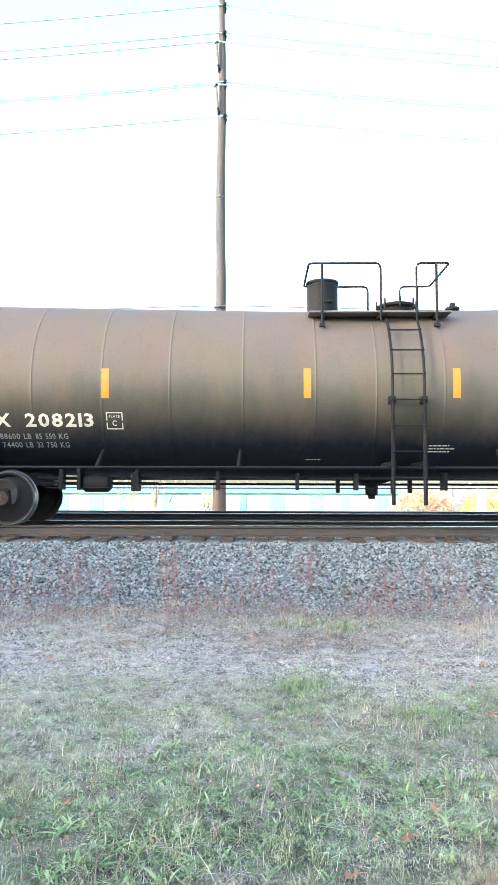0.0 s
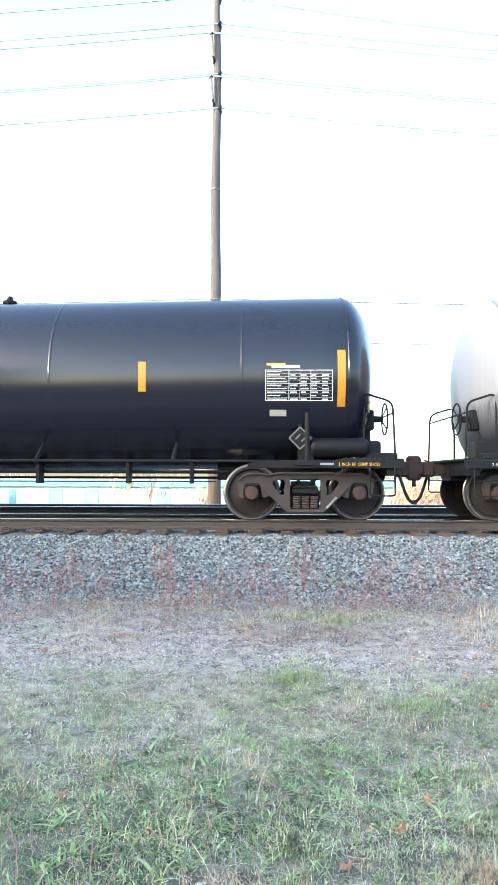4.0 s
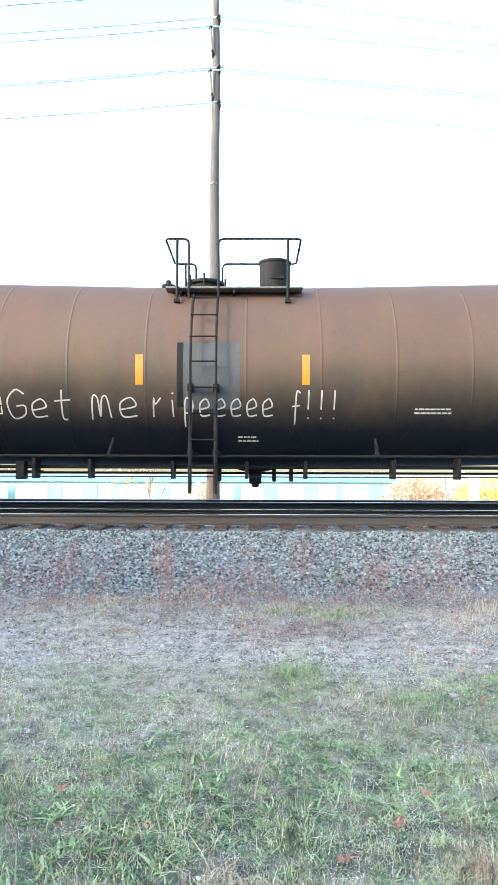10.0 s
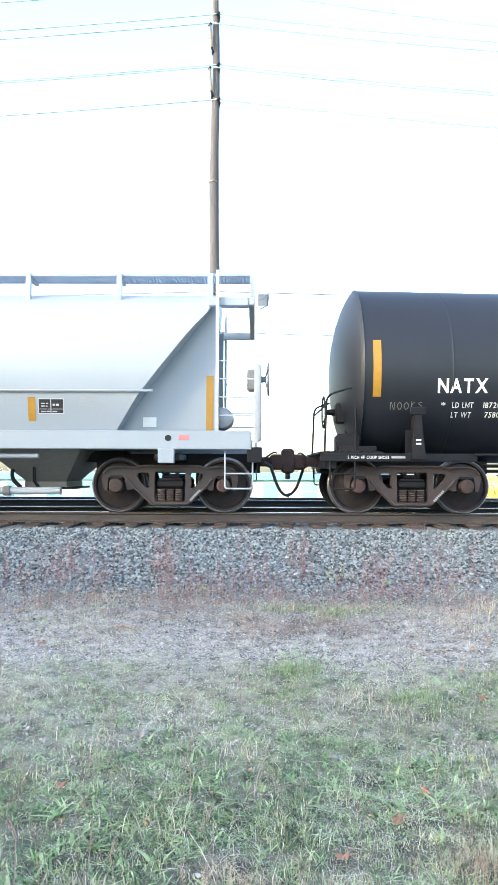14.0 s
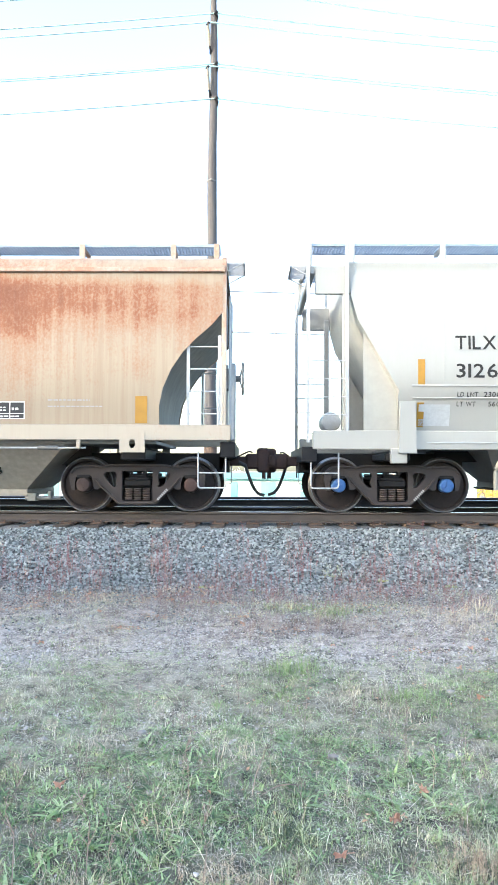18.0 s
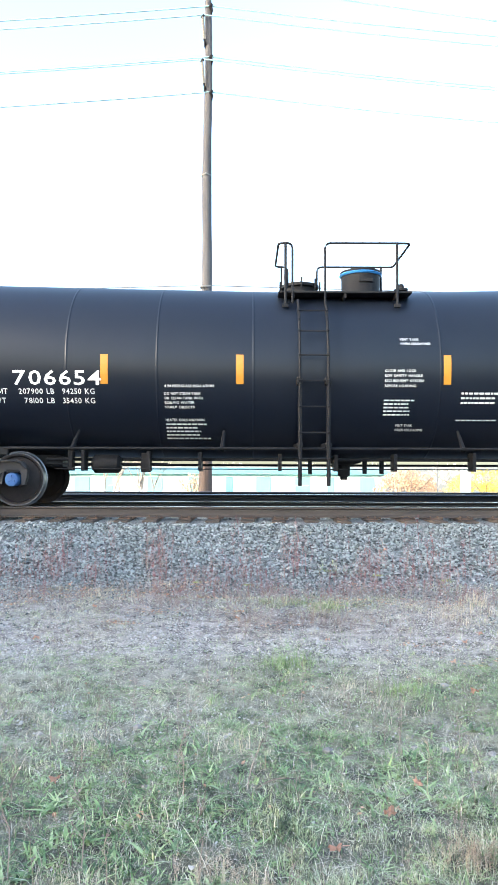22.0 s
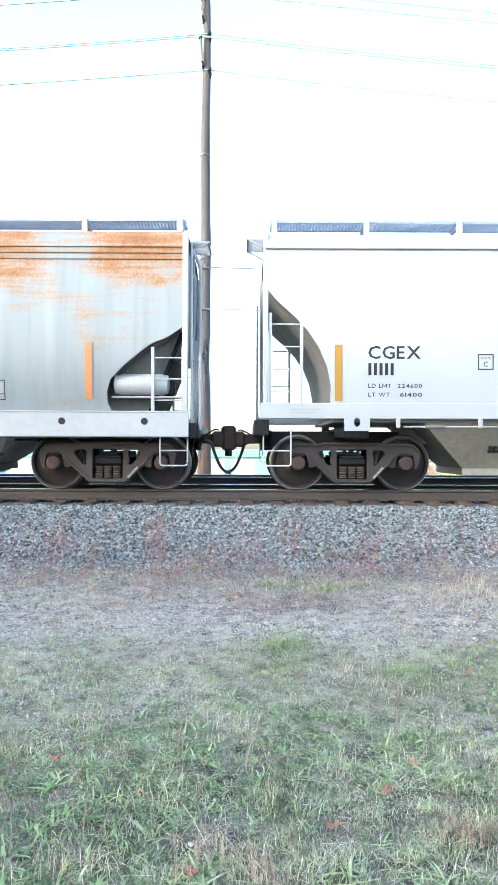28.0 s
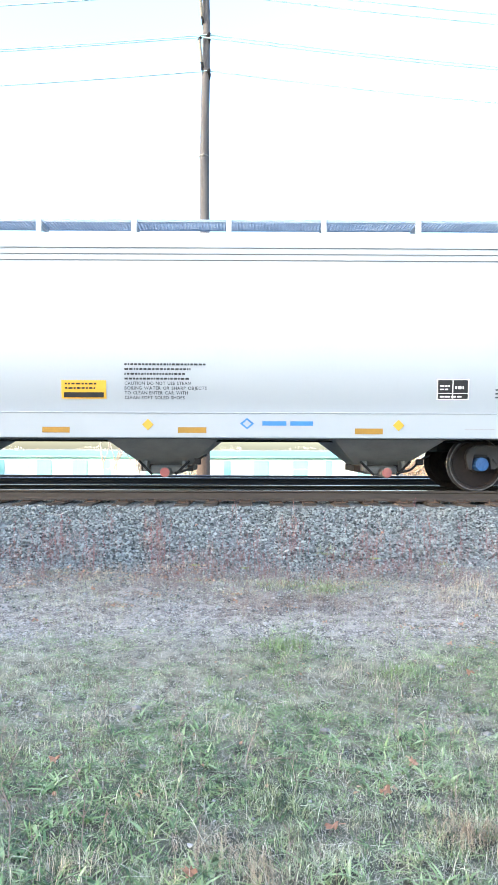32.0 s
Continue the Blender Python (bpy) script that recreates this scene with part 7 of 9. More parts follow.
def hopper_fleet():
    car, f = pd_hopper(-103.42, "pale blue-white rounded hopper car with triangular end gussets", 5.42, 6.82, [(1.44, 1.34), (1.51, 1.6), (1.56, 1.9), (1.595, 2.2), (1.595, 2.5), (1.56, 2.8), (1.48, 3.05), (1.37, 3.28), (1.2, 3.5), (0.95, 3.66), (0.6, 3.75), (0.0, 3.79)], M["bluewhite"], M["lowwhite"], (-2.85, 0.2, 3.2), 3.56, [(1.34, 4.6), (1.9, 4.95), (2.6, 5.5), (3.05, 5.85), (3.35, 6.1), (3.8, 6.2)])
    for k in (-1, 1):
        for s in (-1, 1):
            bm = nb()
            plate(bm, [[(s * 6.2, 1.2), (s * 6.2, 3.45), (s * 6.05, 3.4), (s * 4.45, 1.2)]], k * 1.12 - 0.012, k * 1.12 + 0.012)
            part("end_gusset", bm, M["bluewhite"], car, smooth=False)
    patches("reflector", car, [(-3.9, -3.78, 1.49, 1.87), (-0.58, -0.46, 1.49, 1.87), (1.52, 1.64, 1.49, 1.87), (3.2, 3.32, 1.49, 1.87)], f, M["dullmarker"])
    patches("reflector", car, [(6.02, 6.14, 1.36, 2.27), (-6.14, -6.02, 1.36, 2.27)], flat(-1.136), M["dullmarker"])
    for cx in (-1.55, 1.75):
        bm = nb()
        tube(bm, [(cx, f(cx, z) + 0.012, z) for z in [1.36 + 0.12 * i for i in range(17)]], 0.02, 6)
        part("bulkhead_band", bm, M["bluewhite"], car)
    spec_box(car, 3.36, 3.78, 1.6, 1.85, f, M["palesteel"])
    patches("spec_panel", car, [(3.37, 3.77, 1.61, 1.84)], f, M["ink"], lift=0.002)
    lettering(car, [("CAUTION", 0.42, 0.7, 2.26, 2.32)], f, M["redink"])
    patches("fine_print", car, bars(0.35, 0.75, 1.82, 2.22, 7, 1) + bars(4.0, 4.4, 1.72, 1.88, 3, 2) + bars(2.8, 3.1, 1.84, 1.88, 1, 3) + bars(3.5, 3.8, 1.95, 2.0, 2, 3), f, M["greyink"])
    patches("label_plate", car, [(4.98, 5.2, 1.42, 1.58)], flat(-1.138), M["white"])
    q = patches("label_plate", car, [(5.62, 5.78, 1.19, 1.27)], flat(-1.582), M["redink"], "red label")
    bm = nb()
    lathe(bm, [(0.05, -0.006), (0.05, 0.006)], 16, "y", (5.45, -1.582, 1.22))
    part("lifting_hole", bm, M["ink"], car)
    CARS.append(car)

    car, f = pd_hopper(-117.48, "off-white rounded hopper car with black lettering", 4.63, 6.04, [(1.43, 1.34), (1.49, 1.6), (1.55, 1.85), (1.60, 1.98), (1.605, 2.3), (1.60, 2.7), (1.575, 3.1), (1.54, 3.5), (1.50, 3.85), (1.48, 3.97), (1.49, 4.0), (1.49, 4.05), (1.44, 4.08), (1.2, 4.13), (0.8, 4.18), (0.0, 4.22)], M["offwhite"], M["greige"], (-2.35, 0.12, 2.75), 4.06, [(1.34, 4.63), (1.98, 4.63), (3.1, 5.26), (3.3, 5.36), (4.2, 5.42)], "bluecap", ridge=2.05, skirt=0.52)
    lettering(car, [("TILX", -3.73, -3.08, 2.63, 2.85), ("31268", -3.72, -2.85, 2.18, 2.4)], f, M["ink"])
    ld_lines(car, f, M["ink"], -3.70, 1.88, 0.15, [[("LD LMT", 0, 0.33), ("230000", 0.42, 0.82)], [("LT WT", 0, 0.3), ("56000", 0.5, 0.82)]], 0.075)
    plate_c(car, -2.21, 2.37, f, M["darkink"], 0.25)
    patches("reflector", car, [(px - 0.055, px + 0.055, 1.4, 1.79) for px in (-4.27, -2.02, 0.08, 2.24, 4.24)], f, M["dullmarker"])
    patches("reflector", car, [(px - 0.055, px + 0.055, 2.03, 2.47) for px in (4.23, -4.27)], f, M["dullmarker"])
    patches("fine_print", car, bars(2.75, 3.4, 1.45, 1.68, 3, 4, (0.05, 0.1)) + bars(1.75, 2.15, 1.46, 1.56, 2, 5), f, M["greyink"])
    lettering(car, [("CAR EQUIPPED WITH SAFETY RELIEF VALVES", -0.9, 0.68, 1.225, 1.275), ("DANGER", -2.58, -2.3, 1.25, 1.29)], flat(-1.582), M["redink"])
    patches("fine_print", car, bars(-0.9, 0.62, 1.135, 1.215, 1, 6, (0.05, 0.1)) + bars(-0.9, 0.66, 1.07, 1.14, 1, 7, (0.05, 0.1)) + bars(1.12, 2.3, 1.225, 1.29, 1, 8, (0.05, 0.1)) + bars(1.12, 2.25, 1.145, 1.2, 1, 9, (0.03, 0.06)), flat(-1.582), M["redink"])
    patches("fine_print", car, bars(-2.8, -2.1, 1.205, 1.23, 1, 8), flat(-1.582), M["greyink"])
    # weld seams, the lower flank rib, a hand line along the sill and its notices
    for px in (-3.9, -2.3, -0.7, 0.9, 2.5, 4.0):
        bm = nb()
        tube(bm, [(px, f(px, z) + 0.004, z) for z in (2.1, 2.3, 2.7, 3.1, 3.5, 3.9)], 0.0045, 6)
        part("weld_seam", bm, M["offwhite"], car)
    bm = nb()
    tube(bm, [(-4.4, f(0, 1.86), 1.86), (4.4, f(0, 1.86), 1.86)], 0.016, 6)
    part("flank_rib", bm, M["offwhite"], car)
    bm = nb()
    tube(bm, [(-4.2, -1.62, 1.15), (4.4, -1.62, 1.15)], 0.008, 6)
    line = part("hand_line", bm, M["palesteel"], car)
    for px in (-3.0, -1.0, 1.02, 2.98):
        bm = boxed(px - 0.035, px + 0.035, -1.615, -1.572, 1.12, 1.23, 0.01)
        tube(bm, [(px - 0.03, -1.62, 1.15), (px + 0.03, -1.62, 1.15)], 0.022, 8)
        part("line_bracket", bm, M["palesteel"], line)
    patches("label_plate", car, [(2.62, 2.84, 1.18, 1.27)], flat(-1.582), M["white"])
    patches("label_plate", car, [(3.3, 3.55, 1.2, 1.26)], flat(-1.582), M["greyink"])
    patches("label_plate", car, [(-4.3, -3.8, 1.42, 1.76)], f, M["palesteel"], "pale repainted patch")
    for s in (-1, 1):
        for k in (-1, 1):
            bm = nb()
            plate(bm, [[(s * 4.36, 0.98), (s * 4.64, 0.98), (s * 4.62, 1.8), (s * 4.38, 1.8)]], k * 1.61 - 0.05, k * 1.61 + 0.03)
            part("bolster_bracket", bm, M["offwhite"], car)
            bm = nb()
            plate(bm, [[(s * 4.55, 1.34), (s * 5.16, 1.34), (s * 5.16, 2.95), (s * 5.1, 2.95), (s * 4.55, 1.97)]], k * 1.42 - 0.012, k * 1.42 + 0.012)
            part("end_gusset", bm, M["greige"], car, smooth=False)
            bm = boxed(s * 5.45 - 0.05, s * 5.45 + 0.05, min(k * 1.4, k * 1.5), max(k * 1.4, k * 1.5), 1.3, 3.75, 0.01)
            part("corner_post", bm, M["offwhite"], car)
    CARS.append(car)

    car, f = grain_hopper(-133.17, "cream hopper car stained with rust, with blue graffiti", M["creamcar"], M["creamsill"], M["creamsill"])
    lettering(car, [("CGEX", -6.59, -5.70, 2.27, 2.48), ("1160", -6.55, -5.93, 1.84, 2.04)], f, M["ink"])
    ld_lines(car, f, M["ink"], -6.58, 1.63, 0.145, [[("LD LMT", 0, 0.37), ("224200", 0.62, 1.0)], [("LT WT", 0, 0.36), ("63800", 0.64, 1.0)]], 0.065)
    plate_c(car, -4.0, 2.09, f, M["greyink"], 0.25)
    patches("reflector", car, [(-7.07, -6.88, 1.53, 2.02), (6.89, 7.08, 1.44, 1.87), (-4.67, -4.27, 1.44, 1.52), (0.98, 1.4, 1.44, 1.52), (4.15, 4.6, 1.44, 1.52)], f, M["dullmarker"], "faded amber patch")
    spec_box(car, 4.67, 5.14, 1.5, 1.78, f, M["white"])
    patches("spec_panel", car, [(4.68, 5.13, 1.51, 1.77)], f, M["darkink"], lift=0.002)
    patches("fine_print", car, bars(5.5, 6.4, 1.78, 1.83, 1, 1) + bars(5.5, 6.4, 1.68, 1.73, 1, 2), f, M["greyink"])
    roundel(car, 0.89, 2.89, 0.455, f)
    graffiti(car, f)
    slope = lambda x, z: -(0.75 + (z - 0.36) / 0.8 * 0.75)
    for px, pz, w, h, ink, surf in ((0.9, 1.8, 0.62, 0.2, "darkink", f), (-5.9, 1.5, 0.5, 0.12, "greyink", f), (3.15, 1.56, 0.5, 0.16, "greyink", f), (3.6, 1.62, 0.5, 0.2, "greysteel", f), (4.55, 1.86, 0.28, 0.13, "palesteel", f), (2.46, 1.27, 0.34, 0.11, "greyink", flat(-1.637)), (-0.05, 0.97, 0.5, 0.1, "ink", slope), (0.45, 0.83, 0.28, 0.2, "ink", slope), (3.45, 0.98, 0.12, 0.1, "ink", slope), (4.5, 0.95, 0.3, 0.08, "ink", slope)):
        bm = nb()
        rnd = random.Random(int(px * 10))
        n = max(3, int(w / 0.09))
        for i in range(n):
            cx = px + w * ((i + 0.5) / n - 0.5)
            stroke(bm, curve_pts([(cx + rnd.uniform(-0.07, 0.07), pz + rnd.uniform(-0.5, 0.5) * h) for j in range(5)]), 0.013, surf)
        part("spray_tag", bm, M[ink], car)
    patches("fine_print", car, [q for cx in (-4.4, 0.0, 4.4) for q in bars(cx - 0.85, cx - 0.36, 0.74, 0.9, 3, 9, (0.03, 0.07))], slope, M["greyink"])
    CARS.append(car)

    car, f = grain_hopper(-184.21, "clean white hopper car with black lettering", M["whitecar"], M["whitecar"], M["whitecar"])
    lettering(car, [("CGEX", -6.67, -5.84, 2.12, 2.32), ("11111", -6.67, -6.27, 1.86, 2.05)], f, M["ink"])
    ld_lines(car, f, M["ink"], -6.67, 1.66, 0.14, [[("LD LMT", 0, 0.36), ("224600", 0.46, 0.85)], [("LT WT", 0, 0.34), ("61400", 0.5, 0.85)]], 0.065)
    plate_c(car, -4.94, 1.95, f, M["ink"], 0.25)
    patches("reflector", car, [(-7.2, -7.08, 1.45, 2.34), (-4.62, -4.5, 1.45, 1.9), (-1.45, -1.33, 1.45, 1.9), (1.4, 1.52, 1.45, 1.9), (4.28, 4.4, 1.45, 1.9), (6.86, 6.98, 1.45, 2.33)], f, M["dullmarker"])
    lettering(car, [("BEEF BLOOD MEAL ONLY", -3.39, -2.03, 1.515, 1.59)], f, M["redink"])
    patches("fine_print", car, bars(5.8, 6.4, 1.6, 1.85, 3, 3, (0.05, 0.1)) + bars(5.5, 5.7, 1.73, 1.77, 1, 4), f, M["greyink"])
    patches("fine_print", car, bars(-7.9, -7.4, 1.24, 1.34, 2, 3), flat(-1.642), M["greyink"])
    CARS.append(car)

    ribx = [-8.0 + 0.815 * i for i in range(20)]
    car, f = cf_hopper(-203.31, "grey hopper car with orange rust blotches and ribbed sides", M["greyrust"], M["lowwhite"], ribx)
    lettering(car, [("MBKX", -7.88, -6.92, 2.3, 2.5), ("170083", -7.90, -6.86, 1.89, 2.1)], f, M["darkink"])
    ld_lines(car, f, M["darkink"], -7.92, 1.64, 0.15, [[("LD LMT", 0, 0.38), ("218500 LB", 0.46, 1.02)], [("LT WT", 0, 0.36), ("67500 LB", 0.5, 1.02)]], 0.07)
    plate_c(car, -6.25, 2.01, f, M["darkink"], 0.25)
    patches("reflector", car, [(-8.09, -7.98, 1.48, 2.37), (-5.4, -5.29, 1.47, 1.91), (-2.42, -2.31, 1.47, 1.91), (-0.04, 0.07, 1.47, 1.91), (2.5, 2.61, 1.47, 1.91), (5.28, 5.39, 1.47, 1.91), (7.96, 8.07, 1.47, 2.37)], f, M["coral"])
    lettering(car, [("DO NOT HAMMER ON SIDES OF CAR", -0.95, 1.05, 1.93, 2.02)], f, M["redink"], "faded red lettering")
    spec_box(car, 6.23, 6.69, 1.45, 1.77, f, M["darkink"])
    patches("spec_panel", car, [(6.27, 6.65, 1.56, 1.72)], f, M["greyink"], lift=0.002)
    patches("fine_print", car, bars(0.1, 0.65, 1.48, 1.58, 2, 1) + bars(3.0, 4.0, 1.48, 1.54, 1, 2) + bars(-4.1, -3.2, 1.48, 1.6, 2, 3) + bars(5.4, 5.9, 1.48, 1.66, 3, 4) + bars(-0.3, 0.8, 1.08, 1.14, 1, 5), f, M["greyink"])
    g = flat(-1.624)
    bm = nb()
    lathe(bm, [(0.01, -0.004), (0.075, -0.003), (0.075, 0.004)], 18, "y", (-7.72, -1.624, 1.2))
    part("paint_dot", bm, mat("teal_paint_dot", (0.1, 0.42, 0.33), (0.14, 0.46, 0.38), 0.6), car, "round teal paint dot")
    patches("label_plate", car, frame_quads(-7.13, -6.87, 1.09, 1.22, 0.014) + bars(-7.11, -6.9, 1.11, 1.2, 2, 4), g, M["greysteel"])
    for px in (-4.65, -0.55):
        patches("sill_mark", car, [(px, px + 0.09, 1.06, 1.13)], g, M["markery"])
    patches("fine_print", car, bars(1.35, 3.1, 1.02, 1.16, 3, 6), g, M["greysteel"])
    CARS.append(car)

    car, f = cf_hopper(-223.68, "clean white four-bay hopper car with yellow notices", M["whitecar"], M["whitecar"], [], "bluecap", "darkframe")
    sh = 1.28
    patches("fine_print", car, bars(0.22 + sh, 1.6 + sh, 1.77, 2.07, 4, 1, (0.02, 0.06)) + bars(6.1 + sh, 6.6 + sh, 1.5, 1.68, 3, 2), f, M["darkink"])
    lettering(car, [(tx, 0.22 + sh, 0.22 + sh + w, z, z + 0.05) for tx, w, z in (("CAUTION DO NOT USE STEAM", 1.05, 1.71), ("BOILING WATER OR SHARP OBJECTS", 1.3, 1.635), ("TO CLEAN ENTER CAR WITH", 1.0, 1.56), ("CLEAN SOFT SOLED SHOES", 0.95, 1.485))], f, M["darkink"])
    q = patches("emergency_sign", car, [(-0.78 + sh, -0.07 + sh, 1.49, 1.78)], f, M["yellow"], "yellow emergency notice")
    put_mesh("fine_print", patch_mesh("fine_print", bars(-0.72 + sh, -0.12 + sh, 1.62, 1.76, 2, 7) + [(-0.74 + sh, -0.11 + sh, 1.51, 1.59)], lambda a, b: f(a, b) - 0.006, M["ink"]), q)
    spec_box(car, 5.17 + sh, 5.68 + sh, 1.49, 1.82, f, M["white"])
    patches("spec_panel", car, [(5.18 + sh, 5.67 + sh, 1.5, 1.81)], f, M["ink"], lift=0.002)
    g = flat(-1.624)
    patches("reflector", car, [(-1.06 + sh, -0.63 + sh, 0.95, 1.04), (1.07 + sh, 1.52 + sh, 0.95, 1.04), (3.86 + sh, 4.30 + sh, 0.94, 1.03), (7.38 + sh, 8.26 + sh, 0.89, 1.03)], g, M["dullmarker"])
    for px in (0.6 + sh, 4.55 + sh):
        bm = nb()
        plate(bm, [[(px - 0.09, 1.08), (px, 0.99), (px + 0.09, 1.08), (px, 1.17)]], -1.632, -1.622)
        part("diamond_mark", bm, M["markery"], car)
    bm = nb()
    plate(bm, [[(2.05 + sh, 1.1), (2.16 + sh, 1.01), (2.27 + sh, 1.1), (2.16 + sh, 1.19)], [(2.09 + sh, 1.1), (2.16 + sh, 1.16), (2.23 + sh, 1.1), (2.16 + sh, 1.04)]], -1.632, -1.622)
    part("diamond_mark", bm, M["bluepaint"], car)
    patches("name_bar", car, [(2.4 + sh, 2.78 + sh, 1.07, 1.14), (2.84 + sh, 3.2 + sh, 1.07, 1.14)], g, M["bluepaint"], "blue maker's mark")
    patches("fine_print", car, bars(5.6 + sh, 6.2 + sh, 1.0, 1.04, 1, 3) + bars(6.5 + sh, 6.8 + sh, 1.0, 1.04, 1, 4), g, M["greyink"])
    CARS.append(car)


def roundel(car, cx, cz, r, surf):
    """A green leaf-cut roundel with a pale band and dark bars."""
    green = mat("roundel_green", (0.13, 0.34, 0.055), (0.17, 0.38, 0.08), 0.6, 0, 8)
    bm = nb()
    y = surf(cx, cz)
    ring = [(cx + r * math.cos(a), cz + r * math.sin(a)) for a in [2 * math.pi * i / 48 for i in range(48)]]
    leaf = curve_pts([(cx - r * 0.93, cz + r * 0.02), (cx - r * 0.8, cz + r * 0.4), (cx - r * 0.2, cz + r * 0.45), (cx + r * 0.25, cz + r * 0.22), (cx + r * 0.85, cz + r * 0.04), (cx + r * 0.3, cz - r * 0.16), (cx - r * 0.15, cz - r * 0.36), (cx - r * 0.75, cz - r * 0.35)], 5) + [(cx - r * 0.9, cz - r * 0.1)]
    plate(bm, [ring, leaf], y - 0.006, y + 0.002)
    q = part("company_roundel", bm, green, car, "green and cream roundel")
    bm = nb()
    for i in range(7):
        px = cx - r * 0.82 + i * r * 0.145
        box(bm, px, px + r * 0.09, y - 0.006, y, cz - r * 0.2, cz + r * 0.28)
    part("name_bar", bm, M["ink"], q)


def blob(pts, n=6):
    return curve_pts(list(pts) + [pts[0]], n)[:-1]


def graffiti(car, surf):
    """Bubble letters in blue with white edges and a teal halo, between yellow patches, running down onto the sill."""
    white = mat("spray_white", (0.6, 0.62, 0.66), (0.5, 0.54, 0.62), 0.6, 0, 6)
    teal = mat("spray_teal", (0.05, 0.36, 0.29), (0.09, 0.45, 0.37), 0.6, 0, 6)
    blue = Graph("spray_blue", 0.5)
    shade = blue.mix(blue.step(blue.z, 1.72, 1.92), (0.014, 0.105, 0.36), (0.045, 0.05, 0.2))
    blue = blue.done(blue.mix(blue.step(blue.noise(7, detail=4), 0.5, 0.75, 0, 0.45), shade, (0.16, 0.21, 0.42)))
    yel = mat("spray_yellow", (0.62, 0.45, 0.06), (0.52, 0.22, 0.06), 0.6, 0, 7)
    y = surf(0, 0)
    halo = blob([(-3.70, 1.43), (-3.71, 1.9), (-3.58, 2.2), (-3.2, 2.26), (-2.92, 2.14), (-2.86, 2.05), (-2.82, 2.25), (-2.62, 2.28), (-2.4, 2.2), (-2.3, 2.32), (-2.1, 2.26), (-1.88, 2.18), (-1.5, 2.22), (-1.26, 2.2), (-1.05, 2.34), (-0.86, 2.24), (-0.78, 2.14), (-0.68, 2.3), (-0.46, 2.3), (-0.36, 2.2), (-0.1, 2.28), (0.3, 2.26), (0.5, 2.0), (0.44, 1.43)])
    bm = nb()
    plate(bm, [halo], y - 0.004, y + 0.003)
    g = part("graffiti", bm, teal, car, "blue and white bubble-letter graffiti with teal outline", smooth=False)
    cx, cz = -1.6, 1.43
    inner = [(cx + (px - cx) * 0.973, cz + (pz - cz) * 0.925) for px, pz in halo]
    bm = nb()
    plate(bm, [inner], y - 0.0065, y)
    part("white_fill", bm, white, g, smooth=False)
    for pts in ([(-4.05, 1.43), (-3.95, 1.6), (-3.82, 1.86), (-3.72, 1.86), (-3.68, 1.43)], [(0.44, 1.43), (0.5, 1.95), (0.68, 1.82), (0.78, 1.6), (0.95, 1.43)]):
        bm = nb()
        plate(bm, [blob(pts)], y - 0.005, y)
        part("yellow_fill", bm, yel, g, smooth=False)
    ess = [[(-3.62, 1.92), (-3.55, 2.12), (-3.3, 2.17), (-3.05, 2.06), (-2.97, 1.92), (-3.06, 1.86), (-3.2, 1.94), (-3.12, 1.76), (-3.4, 1.7), (-3.58, 1.76)], [(-3.3, 1.71), (-3.05, 1.78), (-2.92, 1.9), (-2.76, 1.9), (-2.73, 1.78), (-2.86, 1.68), (-3.1, 1.68)], [(-3.62, 1.66), (-3.4, 1.64), (-3.1, 1.63), (-2.8, 1.66), (-2.73, 1.56), (-2.8, 1.445), (-3.5, 1.445), (-3.62, 1.54)]]
    aitch = [[(-2.72, 1.45), (-2.68, 1.75), (-2.74, 2.14), (-2.6, 2.1), (-2.45, 2.05), (-2.42, 1.8), (-2.3, 1.72), (-2.32, 1.6), (-2.42, 1.55), (-2.45, 1.45)], [(-2.26, 1.45), (-2.28, 1.7), (-2.3, 2.05), (-2.26, 2.2), (-2.1, 2.12), (-1.98, 2.04), (-1.96, 1.75), (-1.93, 1.45)]]
    aitch.append([(-2.5, 1.68), (-2.35, 1.64), (-2.2, 1.68), (-2.2, 1.86), (-2.35, 1.9), (-2.5, 1.86)])
    block = [[(-1.87, 1.95), (-1.85, 2.08), (-1.6, 2.05), (-1.4, 2.1), (-1.3, 2.05), (-1.34, 1.9), (-1.5, 1.86), (-1.7, 1.86)], [(-1.87, 1.86), (-1.7, 1.82), (-1.5, 1.82), (-1.34, 1.84), (-1.33, 1.6), (-1.42, 1.45), (-1.78, 1.45), (-1.87, 1.6)]]
    dub = [[(-1.27, 1.9), (-1.2, 2.1), (-1.0, 2.2), (-0.96, 2.0), (-0.98, 1.75), (-0.86, 1.68), (-0.82, 1.46), (-1.18, 1.45), (-1.26, 1.65)], [(-0.78, 1.46), (-0.8, 1.75), (-0.72, 2.15), (-0.58, 2.22), (-0.45, 2.05), (-0.42, 1.7), (-0.45, 1.46)]]
    dub.append([(-0.98, 1.5), (-0.9, 1.66), (-0.8, 1.78), (-0.7, 1.66), (-0.66, 1.5), (-0.8, 1.46)])
    last = [[(-0.32, 1.92), (-0.28, 2.12), (-0.02, 2.18), (0.26, 2.12), (0.36, 1.95), (0.26, 1.86), (0.12, 1.96), (0.06, 1.8), (-0.2, 1.76)], [(-0.34, 1.64), (-0.1, 1.7), (0.15, 1.78), (0.36, 1.78), (0.4, 1.6), (0.3, 1.45), (-0.25, 1.45)]]
    rnd = random.Random(4)
